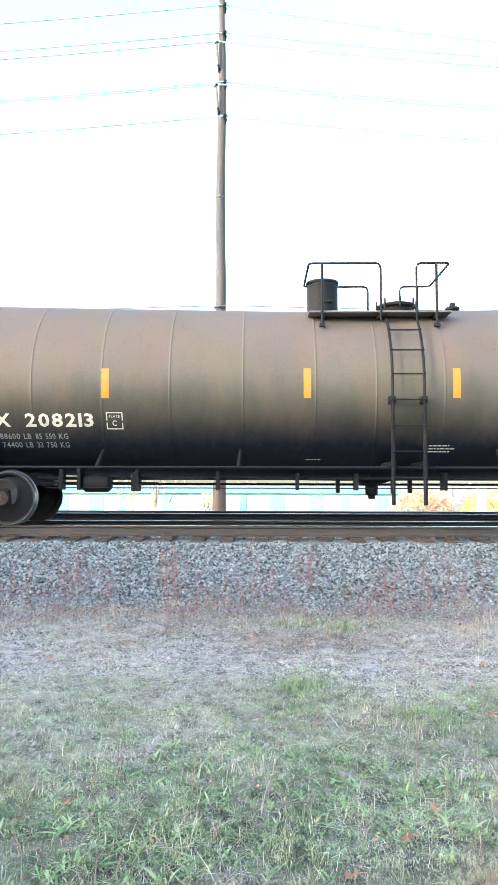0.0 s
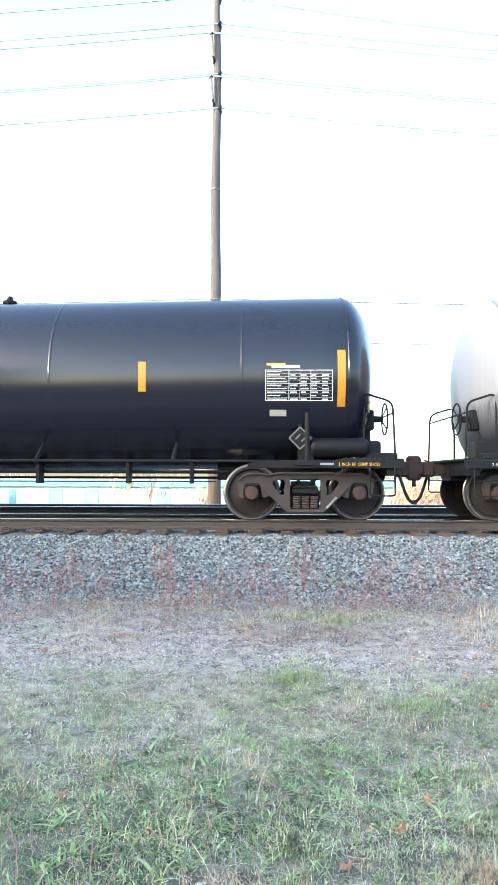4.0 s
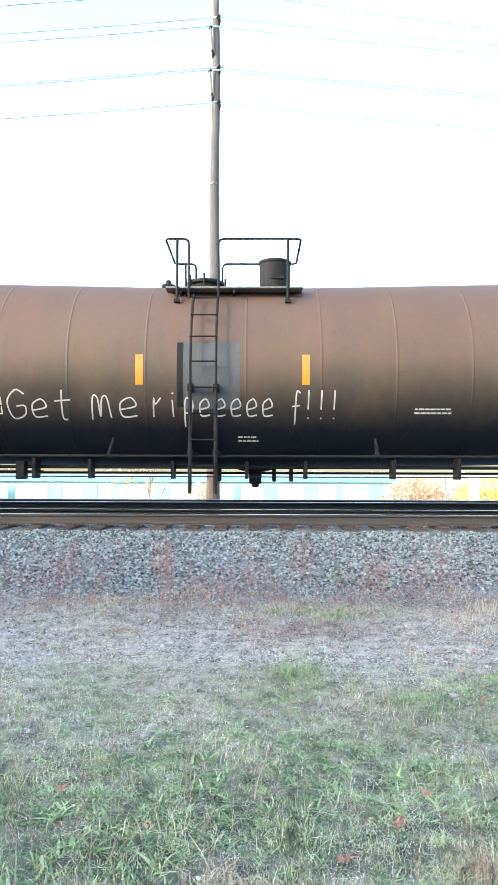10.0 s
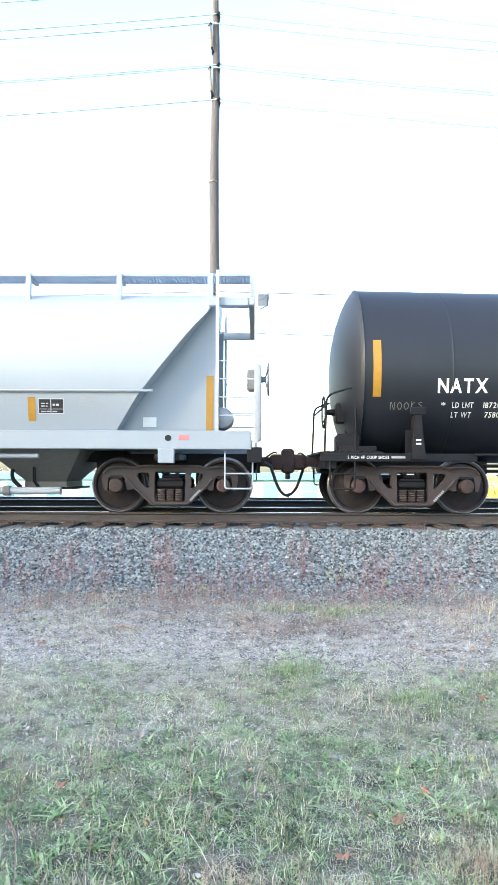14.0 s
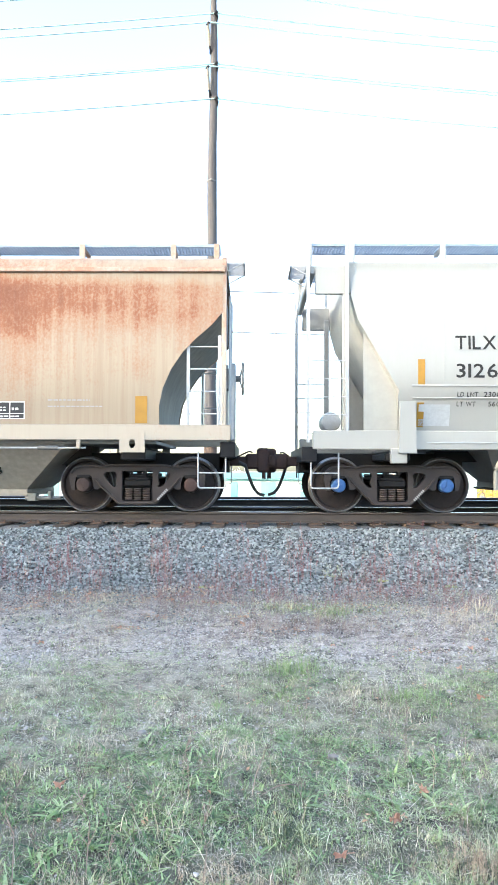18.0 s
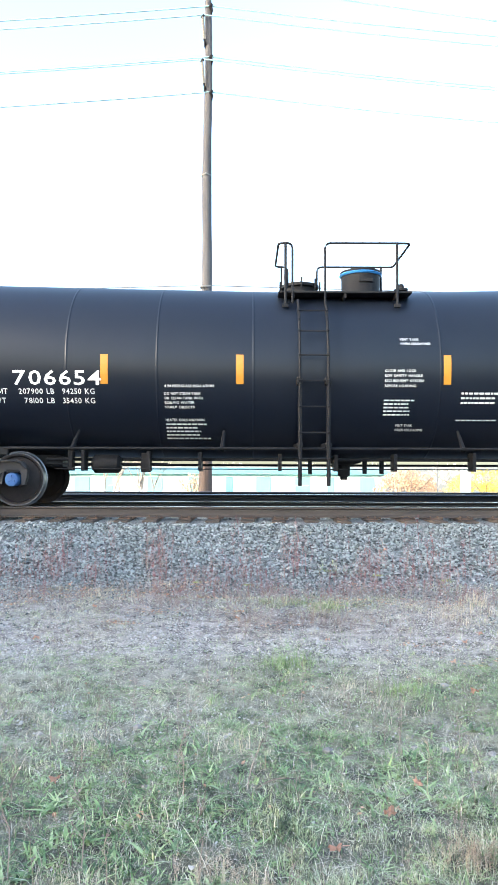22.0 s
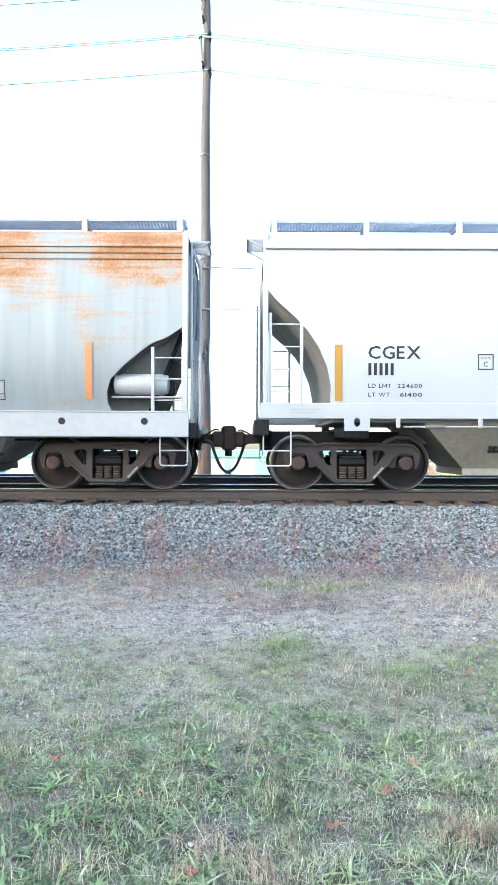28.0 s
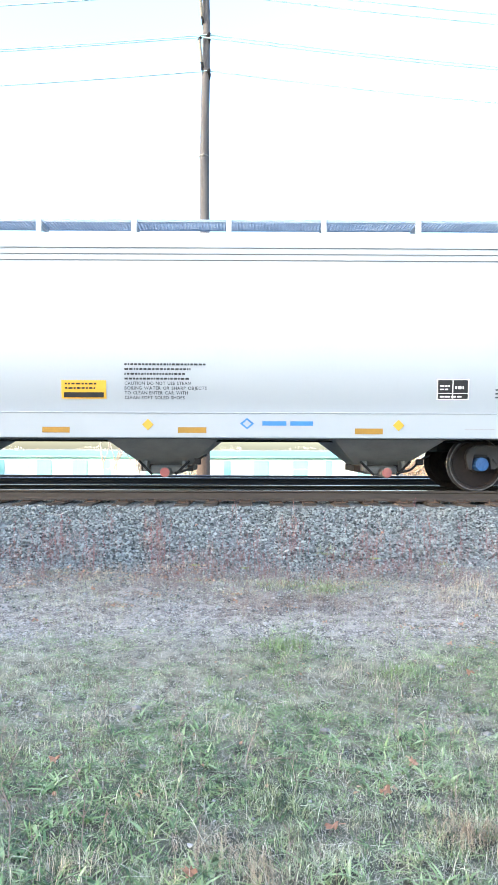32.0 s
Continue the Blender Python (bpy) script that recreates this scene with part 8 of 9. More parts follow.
    for lobes in (ess, aitch, block, dub, last):
        for lb in lobes:
            bm = nb()
            plate(bm, [blob(lb)], y - (0.0078 if lobes in (aitch, dub) and lb is lobes[-1] else 0.009), y)
            letter = part("letter_lobe", bm, blue, g, smooth=False)
            mx, mz = sum(a for a, b in lb) / len(lb), sum(b for a, b in lb) / len(lb)
            bm = nb()
            for a, b in lb + [((p[0] + q[0]) / 2, (p[1] + q[1]) / 2) for p, q in zip(lb, lb[1:])]:
                if rnd.random() < 0.8:
                    u = rnd.uniform(0.2, 0.5)
                    p, q = (mx + (a - mx) * 0.96, mz + (b - mz) * 0.96), (mx + (a - mx) * (1 - u), mz + (b - mz) * (1 - u))
                    m2 = ((p[0] + q[0]) / 2 + rnd.uniform(-0.025, 0.025), (p[1] + q[1]) / 2 + rnd.uniform(-0.025, 0.025))
                    stroke(bm, curve_pts([p, m2, q], 4), rnd.uniform(0.008, 0.018), lambda a, b: y, 0.0115)
            hl = part("highlight", bm, white, letter)
            hl["kind"] = "stuff"
    # the lower ends of the letters, sprayed thinner over the sill
    wash = mat("spray_wash_blue", (0.035, 0.14, 0.4), (0.2, 0.3, 0.5), 0.6, 0, 9)
    bm = nb()
    plate(bm, [[(-3.62, 1.19), (0.38, 1.19), (0.42, 1.405), (-3.68, 1.405)]], -1.6375, -1.633)
    part("sill_spray", bm, white, g, smooth=False)
    for a, b, m in ((-3.62, -2.78, wash), (-2.7, -2.42, wash), (-2.24, -1.94, wash), (-1.8, -1.4, wash), (-1.16, -0.86, wash), (-0.76, -0.46, wash), (-0.26, 0.34, wash), (-4.05, -3.72, yel), (0.46, 0.96, yel)):
        bm = nb()
        plate(bm, [[(a + 0.03, 1.19), (b - 0.03, 1.19), (b, 1.3), (b, 1.405), (a, 1.405), (a, 1.3)]], -1.6395, -1.633)
        part("sill_spray", bm, m, g, smooth=False)


# ---- plants of the verge ----
def blade_shapes(count, rnd, lean=(0.15, 0.8), width=0.045, segs=3):
    """Curved tapered blades of unit height."""
    out = []
    for i in range(count):
        ln, w = rnd.uniform(*lean), width * rnd.uniform(0.7, 1.3)
        v = []
        for j in range(segs):
            t = j / segs
            ww = w * (1 - t * 0.6) * (0.6 if j == 0 else 1)
            v += [(ln * t * t, -ww, t * (1 - 0.25 * ln * t)), (ln * t * t, ww, t * (1 - 0.25 * ln * t))]
        v.append((ln, 0, 1 - 0.25 * ln))
        f = []
        for j in range(segs - 1):
            a = 2 * j
            f += [(a, a + 1, a + 3), (a, a + 3, a + 2)]
        a = 2 * (segs - 1)
        f.append((a, a + 1, a + 2))
        out.append((np.array(v), np.array(f)))
    return out


def floor_z(x, y):
    k = 1.0 if y < -4.2 else 0.35
    return bed(y) + k * 0.05 * noise.noise(Vector((x * 0.9, y * 0.9, 0))) + k * 0.022 * noise.noise(Vector((x * 4, y * 4, 3)))


def plant_material(name, c1, c2, c3, rough=0.75):
    g = Graph(name, rough)
    isl = g.n.new("ShaderNodeNewGeometry").outputs["Random Per Island"]
    col = g.mix(g.step(isl, 0.0, 0.6), c1, c2)
    col = g.mix(g.step(isl, 0.72, 1.0), col, c3)
    col = g.mix(g.step(g.noise(1.6), 0.4, 0.65, 0, 0.5), col, c3)
    # whole clumps that are darker or yellower than their neighbours
    col = g.mix(g.step(g.noise(9, detail=3), 0.5, 0.66, 0, 0.75), col, tuple(v * 0.55 for v in c1))
    col = g.mix(g.step(g.noise(6, (1, 1, 0.2), 3), 0.56, 0.7, 0, 0.5), col, tuple(v * k for v, k in zip(c3, (1.1, 1.0, 0.75))))
    g.b.inputs["Subsurface Weight"].default_value = 0.0
    return g.done(col, rough)


def verge_plants():
    rnd = random.Random(21)
    n2 = lambda x, y, s, k: noise.noise(Vector((x * s, y * s, k)))
    green = plant_material("grass_green", (0.034, 0.052, 0.024), (0.345, 0.39, 0.2), (0.68, 0.66, 0.5))
    cream = plant_material("straw_cream", (0.55, 0.48, 0.36), (0.38, 0.31, 0.22), (0.72, 0.64, 0.5))
    fresh = plant_material("grass_fresh", (0.11, 0.18, 0.06), (0.22, 0.31, 0.12), (0.4, 0.45, 0.25))
    dry = plant_material("grass_dry", (0.6, 0.55, 0.46), (0.22, 0.185, 0.145), (0.88, 0.82, 0.7))
    broad = plant_material("weed_leaf", (0.03, 0.068, 0.025), (0.2, 0.3, 0.115), (0.43, 0.5, 0.26), 0.55)
    red = plant_material("red_weed", (0.19, 0.05, 0.064), (0.24, 0.09, 0.096), (0.31, 0.18, 0.165))
    mossy = plant_material("moss_green", (0.12, 0.17, 0.035), (0.26, 0.33, 0.07), (0.36, 0.42, 0.12))
    brown = plant_material("dead_stem", (0.1, 0.066, 0.056), (0.26, 0.185, 0.155), (0.46, 0.37, 0.31))
    thin, wide = blade_shapes(14, rnd, (0.2, 1.3), 0.035, 2), blade_shapes(10, rnd, (0.5, 1.6), 0.13, 4)

    def add(places, shapes, x, y, h, w=1.0):
        places.append((rnd.randrange(len(shapes)), x, y, floor_z(x, y) - 0.005, np.array([h, h * w, h]), rnd.uniform(0, 6.283)))

    g, d, b, b2, straw, bl, fr, cr, ly, lb = [], [], [], [], [], [], [], [], [], []
    flatb = blade_shapes(10, rnd, (1.6, 3.4), 0.03, 2)
    for i in range(330000):
        # more tries close to the camera, where the field is narrow
        dist = 2.1 + 6.4 * rnd.random() ** 0.9
        y = -12.4 + dist
        x = rnd.uniform(-1, 1) * (0.40 * dist + 0.3)
        patch = 0.5 + 0.9 * n2(x, y, 0.9, 1) + 0.7 * n2(x, y, 3.2, 2)
        edge = n2(x, 0, 0.9, 5)
        if y < -8.6:
            patch -= 0.3 * min(1.0, max(0.0, (x - 0.25) / 0.5))
        lush = 1 / (1 + math.exp((y + 8.7 + 0.4 * edge) / 0.14))
        mid = 1 / (1 + math.exp((y + 6.88 + 0.35 * edge) / 0.2))
        r = rnd.random()
        # bare spots between the tussocks
        gap = n2(x, y, 5.5, 8) + 0.5 * n2(x, y, 13, 9)
        if y < -6.6 and gap < -0.16 and rnd.random() < 0.5:
            continue
        tall = max(0.45, 0.9 + 1.1 * n2(x, y, 6.5, 15) + 0.5 * n2(x, y, 2.0, 16))
        if lush > rnd.random():
            if r < 0.36 + 0.34 * patch:
                add(g, thin, x, y, rnd.uniform(0.018, 0.05) * tall * (1.1 if patch > 0.7 else 0.7), rnd.uniform(0.8, 1.8))
            elif r < 0.74:
                add(straw, flatb, x, y, rnd.uniform(0.010, 0.035), rnd.uniform(0.8, 1.6))
            elif r < 0.80:
                add(fr, thin, x, y, rnd.uniform(0.02, 0.06), rnd.uniform(0.9, 2.0))
            elif r < 0.86:
                add(bl, flatb, x, y, rnd.uniform(0.010, 0.03), rnd.uniform(0.8, 1.6))
            elif r < 0.91:
                add(d, thin, x, y, rnd.uniform(0.03, 0.10), rnd.uniform(0.3, 0.6))
        elif mid > rnd.random():
            if patch > 0.55 and r < 0.22:
                add(fr, thin, x, y, rnd.uniform(0.012, 0.045) * tall, rnd.uniform(1.0, 2.0))
            elif r < 0.44 * max(0.0, patch) + 0.06:
                add(g, thin, x, y, rnd.uniform(0.012, 0.034) * tall * (0.7 + 0.5 * max(0, patch)), rnd.uniform(1.1, 2.2))
            elif r < 0.54:
                add(straw, flatb, x, y, rnd.uniform(0.010, 0.032), rnd.uniform(0.9, 2.0))
            elif r < 0.58:
                add(bl, flatb, x, y, rnd.uniform(0.008, 0.026), 1.8)
            elif r < 0.60:
                add(fr, thin, x, y, rnd.uniform(0.010, 0.03), rnd.uniform(1.0, 2.0))
            elif r < 0.66:
                add(d, thin, x, y, rnd.uniform(0.02, 0.06), rnd.uniform(0.6, 1.1))
        elif y < -4.2:
            if r < 0.05 + 0.38 * max(0, patch - 0.45) * (1.0 if y > -5.9 else 0.4):
                add(g, thin, x, y, rnd.uniform(0.015, 0.055), 1.4)
            elif r < 0.13:
                add(straw, flatb, x, y, rnd.uniform(0.010, 0.03), 1.6)
            elif r < 0.14 + 0.05 * max(0, patch):
                add(d, thin, x, y, rnd.uniform(0.02, 0.06), 0.7)
            elif r < 0.2 + 0.12 * max(0, patch) and -6.3 < y < -4.0:
                add(bl, flatb, x, y, rnd.uniform(0.012, 0.04), 2.2)
    # short turf along the edge of the gravel, thick in places
    for i in range(36000):
        x, y = rnd.uniform(-2.9, 2.9), rnd.uniform(-8.5, -6.55)
        if abs(x) > 0.40 * (y + 12.4) + 0.3 or y > -6.8 + 0.35 * n2(x, 0, 0.9, 5) + 0.12 * n2(x, 0, 5, 6):
            continue
        turf = n2(x, y, 1.4, 81) + 0.7 * n2(x, y, 4.2, 82) + (0.25 if y > -7.4 else 0.0)
        if turf > rnd.uniform(-0.15, 0.3):
            add(g if rnd.random() < 0.7 else fr, thin, x, y, rnd.uniform(0.01, 0.028), rnd.uniform(1.2, 2.4))
        elif rnd.random() < 0.6:
            add(straw if rnd.random() < 0.75 else bl, flatb, x, y, rnd.uniform(0.008, 0.026), rnd.uniform(1.0, 2.0))
    # the same grass to the sides and behind, coarser
    for i in range(42000):
        x, y = rnd.uniform(-13, 13), rnd.uniform(-19, -7.0)
        if y > -10.3 and abs(x) < 0.40 * (y + 12.4) + 0.3:
            continue
        if 0.5 + 0.9 * n2(x, y, 0.9, 1) > rnd.random():
            add(g, thin, x, y, rnd.uniform(0.04, 0.1), rnd.uniform(1.2, 2.4))
        else:
            add(straw, flatb, x, y, rnd.uniform(0.02, 0.05), rnd.uniform(1.0, 2.0))
    # rosettes of broad-leaved weeds: low arching leaves, a few of them long
    arch = blade_shapes(16, rnd, (1.0, 2.6), 0.2, 4)
    for i in range(3400):
        dist = 2.2 + 2.0 * rnd.random() ** 1.35
        y = -12.4 + dist
        x = rnd.uniform(-1, 1) * (0.44 * dist + 0.3)
        if n2(x, y, 1.3, 9) + 0.5 * n2(x, y, 4, 10) < -0.05:
            continue
        big = 1.5 if rnd.random() < 0.16 else 0.85
        for k in range(rnd.randrange(3, 8)):
            places = b2 if k % 3 else b
            add(places, arch if k % 3 else wide, x + rnd.uniform(-0.025, 0.025), y + rnd.uniform(-0.025, 0.025), rnd.uniform(0.018, 0.046) * big, rnd.uniform(0.5, 1.1))
    # plantains: rosettes of long leaves, mostly in the damp strip nearest the road
    for i in range(420):
        dist = 2.35 + 1.5 * rnd.random()
        y = -12.4 + dist
        x = rnd.uniform(-1, 1) * (0.44 * dist + 0.1)
        if n2(x, y, 2.2, 61) < -0.12:
            continue
        big = rnd.uniform(0.6, 1.15)
        for k in range(rnd.randrange(4, 9)):
            add(b2, arch, x + rnd.uniform(-0.015, 0.015), y + rnd.uniform(-0.015, 0.015), rnd.uniform(0.03, 0.06) * big, rnd.uniform(0.42, 0.7))
    for i in range(420):
        dist = 3.8 + 2.6 * rnd.random()
        y = -12.4 + dist
        x = rnd.uniform(-1, 1) * 0.46 * dist
        for k in range(5):
            add(b, wide, x, y, rnd.uniform(0.015, 0.04), 0.8)
    # a straw-coloured wash of clumps, and single tufts that stand out
    for cx, cy, n, h in ((-0.09, -8.55, 110, 0.12), (1.94, -5.6, 90, 0.14), (2.1, -5.8, 80, 0.13), (2.25, -5.2, 130, 0.15), (2.55, -5.4, 110, 0.15), (1.75, -5.1, 70, 0.1), (-1.0, -4.25, 110, 0.13), (-0.75, -4.1, 60, 0.12), (-2.2, -4.3, 60, 0.1), (0.45, -4.9, 60, 0.12), (-0.68, -9.75, 300, 0.1), (1.1, -9.7, 60, 0.12), (-0.4, -9.3, 60, 0.13), (0.5, -8.95, 50, 0.12), (0.95, -8.0, 60, 0.12), (-1.3, -8.2, 70, 0.09), (-0.9, -8.5, 80, 0.12), (1.3, -6.9, 40, 0.1), (-1.7, -4.6, 60, 0.2), (2.5, -4.9, 80, 0.2), (0.75, -7.6, 90, 0.12)):
        for i in range(n):
            add(cr, thin, cx + rnd.gauss(0, 0.09), cy + rnd.gauss(0, 0.07), h * rnd.uniform(0.3, 1.1), rnd.uniform(0.3, 0.6))
    for cx, cy, n, h in ((0.8, -5.2, 260, 0.12), (0.3, -5.0, 160, 0.12), (1.2, -5.1, 160, 0.1), (-2.2, -5.4, 200, 0.07), (-1.7, -5.2, 120, 0.06), (-1.6, -6.7, 200, 0.07), (2.3, -4.3, 60, 0.12), (1.0, -3.55, 90, 0.13), (1.5, -4.8, 150, 0.1)):
        for i in range(n):
            add(g, thin, cx + rnd.gauss(0, 0.12), cy + rnd.gauss(0, 0.11), h * rnd.uniform(0.3, 1.1), rnd.uniform(0.5, 1.0))
    for cx, cy, n, h in ((0.33, -7.0, 330, 0.13), (1.08, -7.67, 300, 0.12), (0.85, -5.2, 150, 0.14), (0.55, -5.0, 90, 0.12), (1.2, -3.75, 70, 0.09), (2.4, -4.15, 60, 0.08), (-1.3, -6.85, 160, 0.05), (-2.3, -6.9, 160, 0.05), (1.9, -7.0, 120, 0.05), (-0.9, -7.6, 120, 0.05), (-0.2, -8.1, 90, 0.06)):
        for i in range(n):
            add(fr, thin, cx + rnd.gauss(0, 0.11), cy + rnd.gauss(0, 0.1), h * rnd.uniform(0.35, 1.1), rnd.uniform(0.4, 0.9))
    # long dead stems that lie or lean every way, pale and brown
    stem = []
    for i in range(26):
        up, bow = math.sin(radians(rnd.uniform(2, 55))), rnd.uniform(-0.12, 0.12)
        v, f = [], []
        for j in range(4):
            t = j / 3
            c = np.array([t * math.sqrt(1 - up * up), bow * math.sin(math.pi * t), t * up])
            v += [c + 0.0058 * (1 - 0.5 * t) * np.array(q) for q in ((0, 1, 0), (0, -0.6, 0.8), (0, -0.6, -0.8))]
        for j in range(3):
            for q in range(3):
                a0, a1 = 3 * j + q, 3 * j + (q + 1) % 3
                f += [(a0, a1, a1 + 3), (a0, a1 + 3, a0 + 3)]
        stem.append((np.array(v), np.array(f)))
    for i in range(4600):
        dist = 2.2 + 5.2 * rnd.random() ** 1.3
        y = -12.4 + dist
        x = rnd.uniform(-1, 1) * (0.40 * dist + 0.25)
        if n2(x, y, 1.1, 27) + 0.6 * n2(x, y, 3.0, 28) < -0.1:
            continue
        ln = rnd.uniform(0.05, 0.17) * (1.5 if rnd.random() < 0.08 else 1)
        add(ly if rnd.random() < 0.55 else lb, stem, x, y, ln, 1.0)
    # thin stems that stand upright in loose stands, pale or brown
    erect = []
    for i in range(18):
        a, lean = rnd.uniform(0, 6.283), rnd.uniform(0.02, 0.35)
        v, f = [], []
        for j in range(4):
            t = j / 3
            c = np.array([lean * t * t * math.cos(a), lean * t * t * math.sin(a), t])
            v += [c + 0.008 * (1 - 0.6 * t) * np.array(q) for q in ((1, 0, 0), (-0.5, 0.87, 0), (-0.5, -0.87, 0))]
        for j in range(3):
            for q in range(3):
                a0, a1 = 3 * j + q, 3 * j + (q + 1) % 3
                f += [(a0, a1, a1 + 3), (a0, a1 + 3, a0 + 3)]
        erect.append((np.array(v), np.array(f)))
    up_pale, up_brown = [], []
    for i in range(4200):
        dist = 2.5 + 5.6 * rnd.random() ** 0.8
        y = -12.4 + dist
        x = rnd.uniform(-1, 1) * (0.40 * dist + 0.25)
        where = n2(x, y, 1.2, 71) + 0.7 * n2(x, y, 4.0, 72)
        if where < (0.08 if y > -7 else 0.2):
            continue
        add(up_brown if rnd.random() < 0.75 else up_pale, erect, x, y, rnd.uniform(0.04, 0.11), 1.0)
    # low ground cover of small leaves, in patches, with matted straw between
    for i in range(64000):
        dist = 3.0 + 3.6 * rnd.random() ** 0.9
        y = -12.4 + dist
        x = rnd.uniform(-1, 1) * (0.40 * dist + 0.25)
        cover = n2(x, y, 1.5, 51) + 0.7 * n2(x, y, 4.5, 52) + (0.1 if y > -8.6 else 0.24) - max(0.0, y + 6.9) * 1.2
        if cover > rnd.uniform(-0.1, 0.35):
            add(b2, arch, x, y, rnd.uniform(0.008, 0.02), rnd.uniform(1.0, 2.2))
        elif rnd.random() < 0.55:
            add(straw if rnd.random() < 0.8 else bl, flatb, x, y, rnd.uniform(0.010, 0.03), rnd.uniform(1.0, 2.0))
    # small scattered clumps on the gravel strip
    for i in range(240):
        cx, cy, which = rnd.uniform(-3.2, 3.2), rnd.uniform(-6.9, -4.0), rnd.random()
        for k in range(rnd.randrange(14, 46)):
            add(fr if which < 0.4 else g if which < 0.7 else cr, thin, cx + rnd.gauss(0, 0.1), cy + rnd.gauss(0, 0.06), rnd.uniform(0.015, 0.06), rnd.uniform(0.6, 1.3))
    tagged(new("fresh_grass", scatter_mesh("fresh_grass", thin, fr, fresh)), "fresh yellow-green grass tufts on the verge", "grass", kind="stuff")
    tagged(new("straw_tufts", scatter_mesh("straw_tufts", thin, cr, cream)), "cream-coloured tufts of dead grass", "dry grass", kind="stuff")
    tagged(new("grass", scatter_mesh("grass", thin, g, green)), "short pale green grass on the verge", "grass", kind="stuff")
    tagged(new("litter", scatter_mesh("litter", flatb, bl, brown)), "brown dead leaves and stems lying on the verge", "plant litter", kind="stuff")
    tagged(new("straw", scatter_mesh("straw", flatb, straw, dry)), "matted pale dead grass lying on the soil", "straw", kind="stuff")
    tagged(new("dry_grass", scatter_mesh("dry_grass", thin, d, dry)), "straw-coloured dry grass on the verge", "dry grass", kind="stuff")
    tagged(new("weeds", scatter_mesh("weeds", wide, b, broad)), "broad-leaved green weeds near the camera", "weeds", kind="stuff")
    tagged(new("weeds", scatter_mesh("low_weeds", arch, b2, broad)), "low green weeds with arching leaves", "weeds", kind="stuff")
    tagged(new("dead_stems", scatter_mesh("upright_pale_stems", erect, up_pale, dry)), "thin pale upright stems in the grass", "dead stems", kind="stuff")
    tagged(new("dead_stems", scatter_mesh("upright_brown_stems", erect, up_brown, brown)), "thin brown upright stems on the verge", "dead stems", kind="stuff")
    tagged(new("dead_stems", scatter_mesh("pale_stems", stem, ly, dry)), "pale dead stems lying across the grass", "dead stems", kind="stuff")
    tagged(new("dead_stems", scatter_mesh("brown_stems", stem, lb, brown)), "brown dead stems lying across the grass", "dead stems", kind="stuff")

    def stalk_shape(seed, twigs):
        r2 = random.Random(seed)
        bm = nb()
        pts = [(0.12 * r2.uniform(-1, 1) * t, 0.12 * r2.uniform(-1, 1) * t, t) for t in (0, 0.25, 0.5, 0.75, 1.0)]
        tube(bm, pts, [0.009, 0.008, 0.006, 0.005, 0.003], 3)
        for k in range(twigs):
            t = r2.uniform(0.25, 0.95)
            i = min(3, int(t * 4))
            base = Vector(pts[i]).lerp(Vector(pts[i + 1]), t * 4 - i)
            a = r2.uniform(0, 6.28)
            tip = base + Vector((math.cos(a), math.sin(a), r2.uniform(0.6, 1.6))) * r2.uniform(0.08, 0.17)
            tube(bm, [base, tip], [0.005, 0.002], 3)
            for q in range(3):
                p = base.lerp(tip, r2.uniform(0.4, 1.0))
                s = 0.016
                e = Vector((r2.uniform(-1, 1), r2.uniform(-1, 1), r2.uniform(-1, 1))).normalized()
                f = e.cross(Vector((0.3, 0.5, 0.8))).normalized()
                vs = [bm.verts.new(p + s * c) for c in (e, f, -e, -f)]
                bm.faces.new(vs)
        bmesh.ops.triangulate(bm, faces=bm.faces)
        bm.verts.index_update()
        v = np.array([tuple(q.co) for q in bm.verts])
        f = np.array([[q.index for q in fc.verts] for fc in bm.faces])
        bm.free()
        return v, f

    stalks = [stalk_shape(s, 12) for s in range(9)]
    rp, bp, tp = [], [], []
    for i in range(3600):
        x, y = rnd.uniform(-4.6, 4.6), rnd.gauss(-4.2, 0.5)
        if n2(x, y, 1.0, 31) + 0.6 * n2(x, y, 3.5, 3) < 0.0 or y < -6.0 or y > -2.2:
            continue
        h = rnd.uniform(0.05, 0.14) * (1.8 if rnd.random() < 0.12 else 1)
        (rp if rnd.random() < 0.74 else bp).append((rnd.randrange(9), x, y, floor_z(x, y), np.array([h, h, h]), rnd.uniform(0, 6.28)))
    for i in range(3000):
        x, y = rnd.uniform(-4.2, 4.2), rnd.uniform(-6.3, -4.3)
        if n2(x, y, 0.9, 41) + 0.8 * n2(x, y, 2.6, 42) < 0.02:
            continue
        h = rnd.uniform(0.04, 0.12)
        bp.append((rnd.randrange(9), x, y, floor_z(x, y), np.array([h, h, h]), rnd.uniform(0, 6.28)))
    # taller reddish stalks that stand up against the stones
    for i in range(46):
        x, y, h = rnd.uniform(-3.6, 3.6), rnd.uniform(-4.4, -2.7), rnd.uniform(0.25, 0.5)
        rp.append((rnd.randrange(9), x, y, floor_z(x, y), np.array([h * 0.6, h * 0.6, h]), rnd.uniform(0, 6.28)))
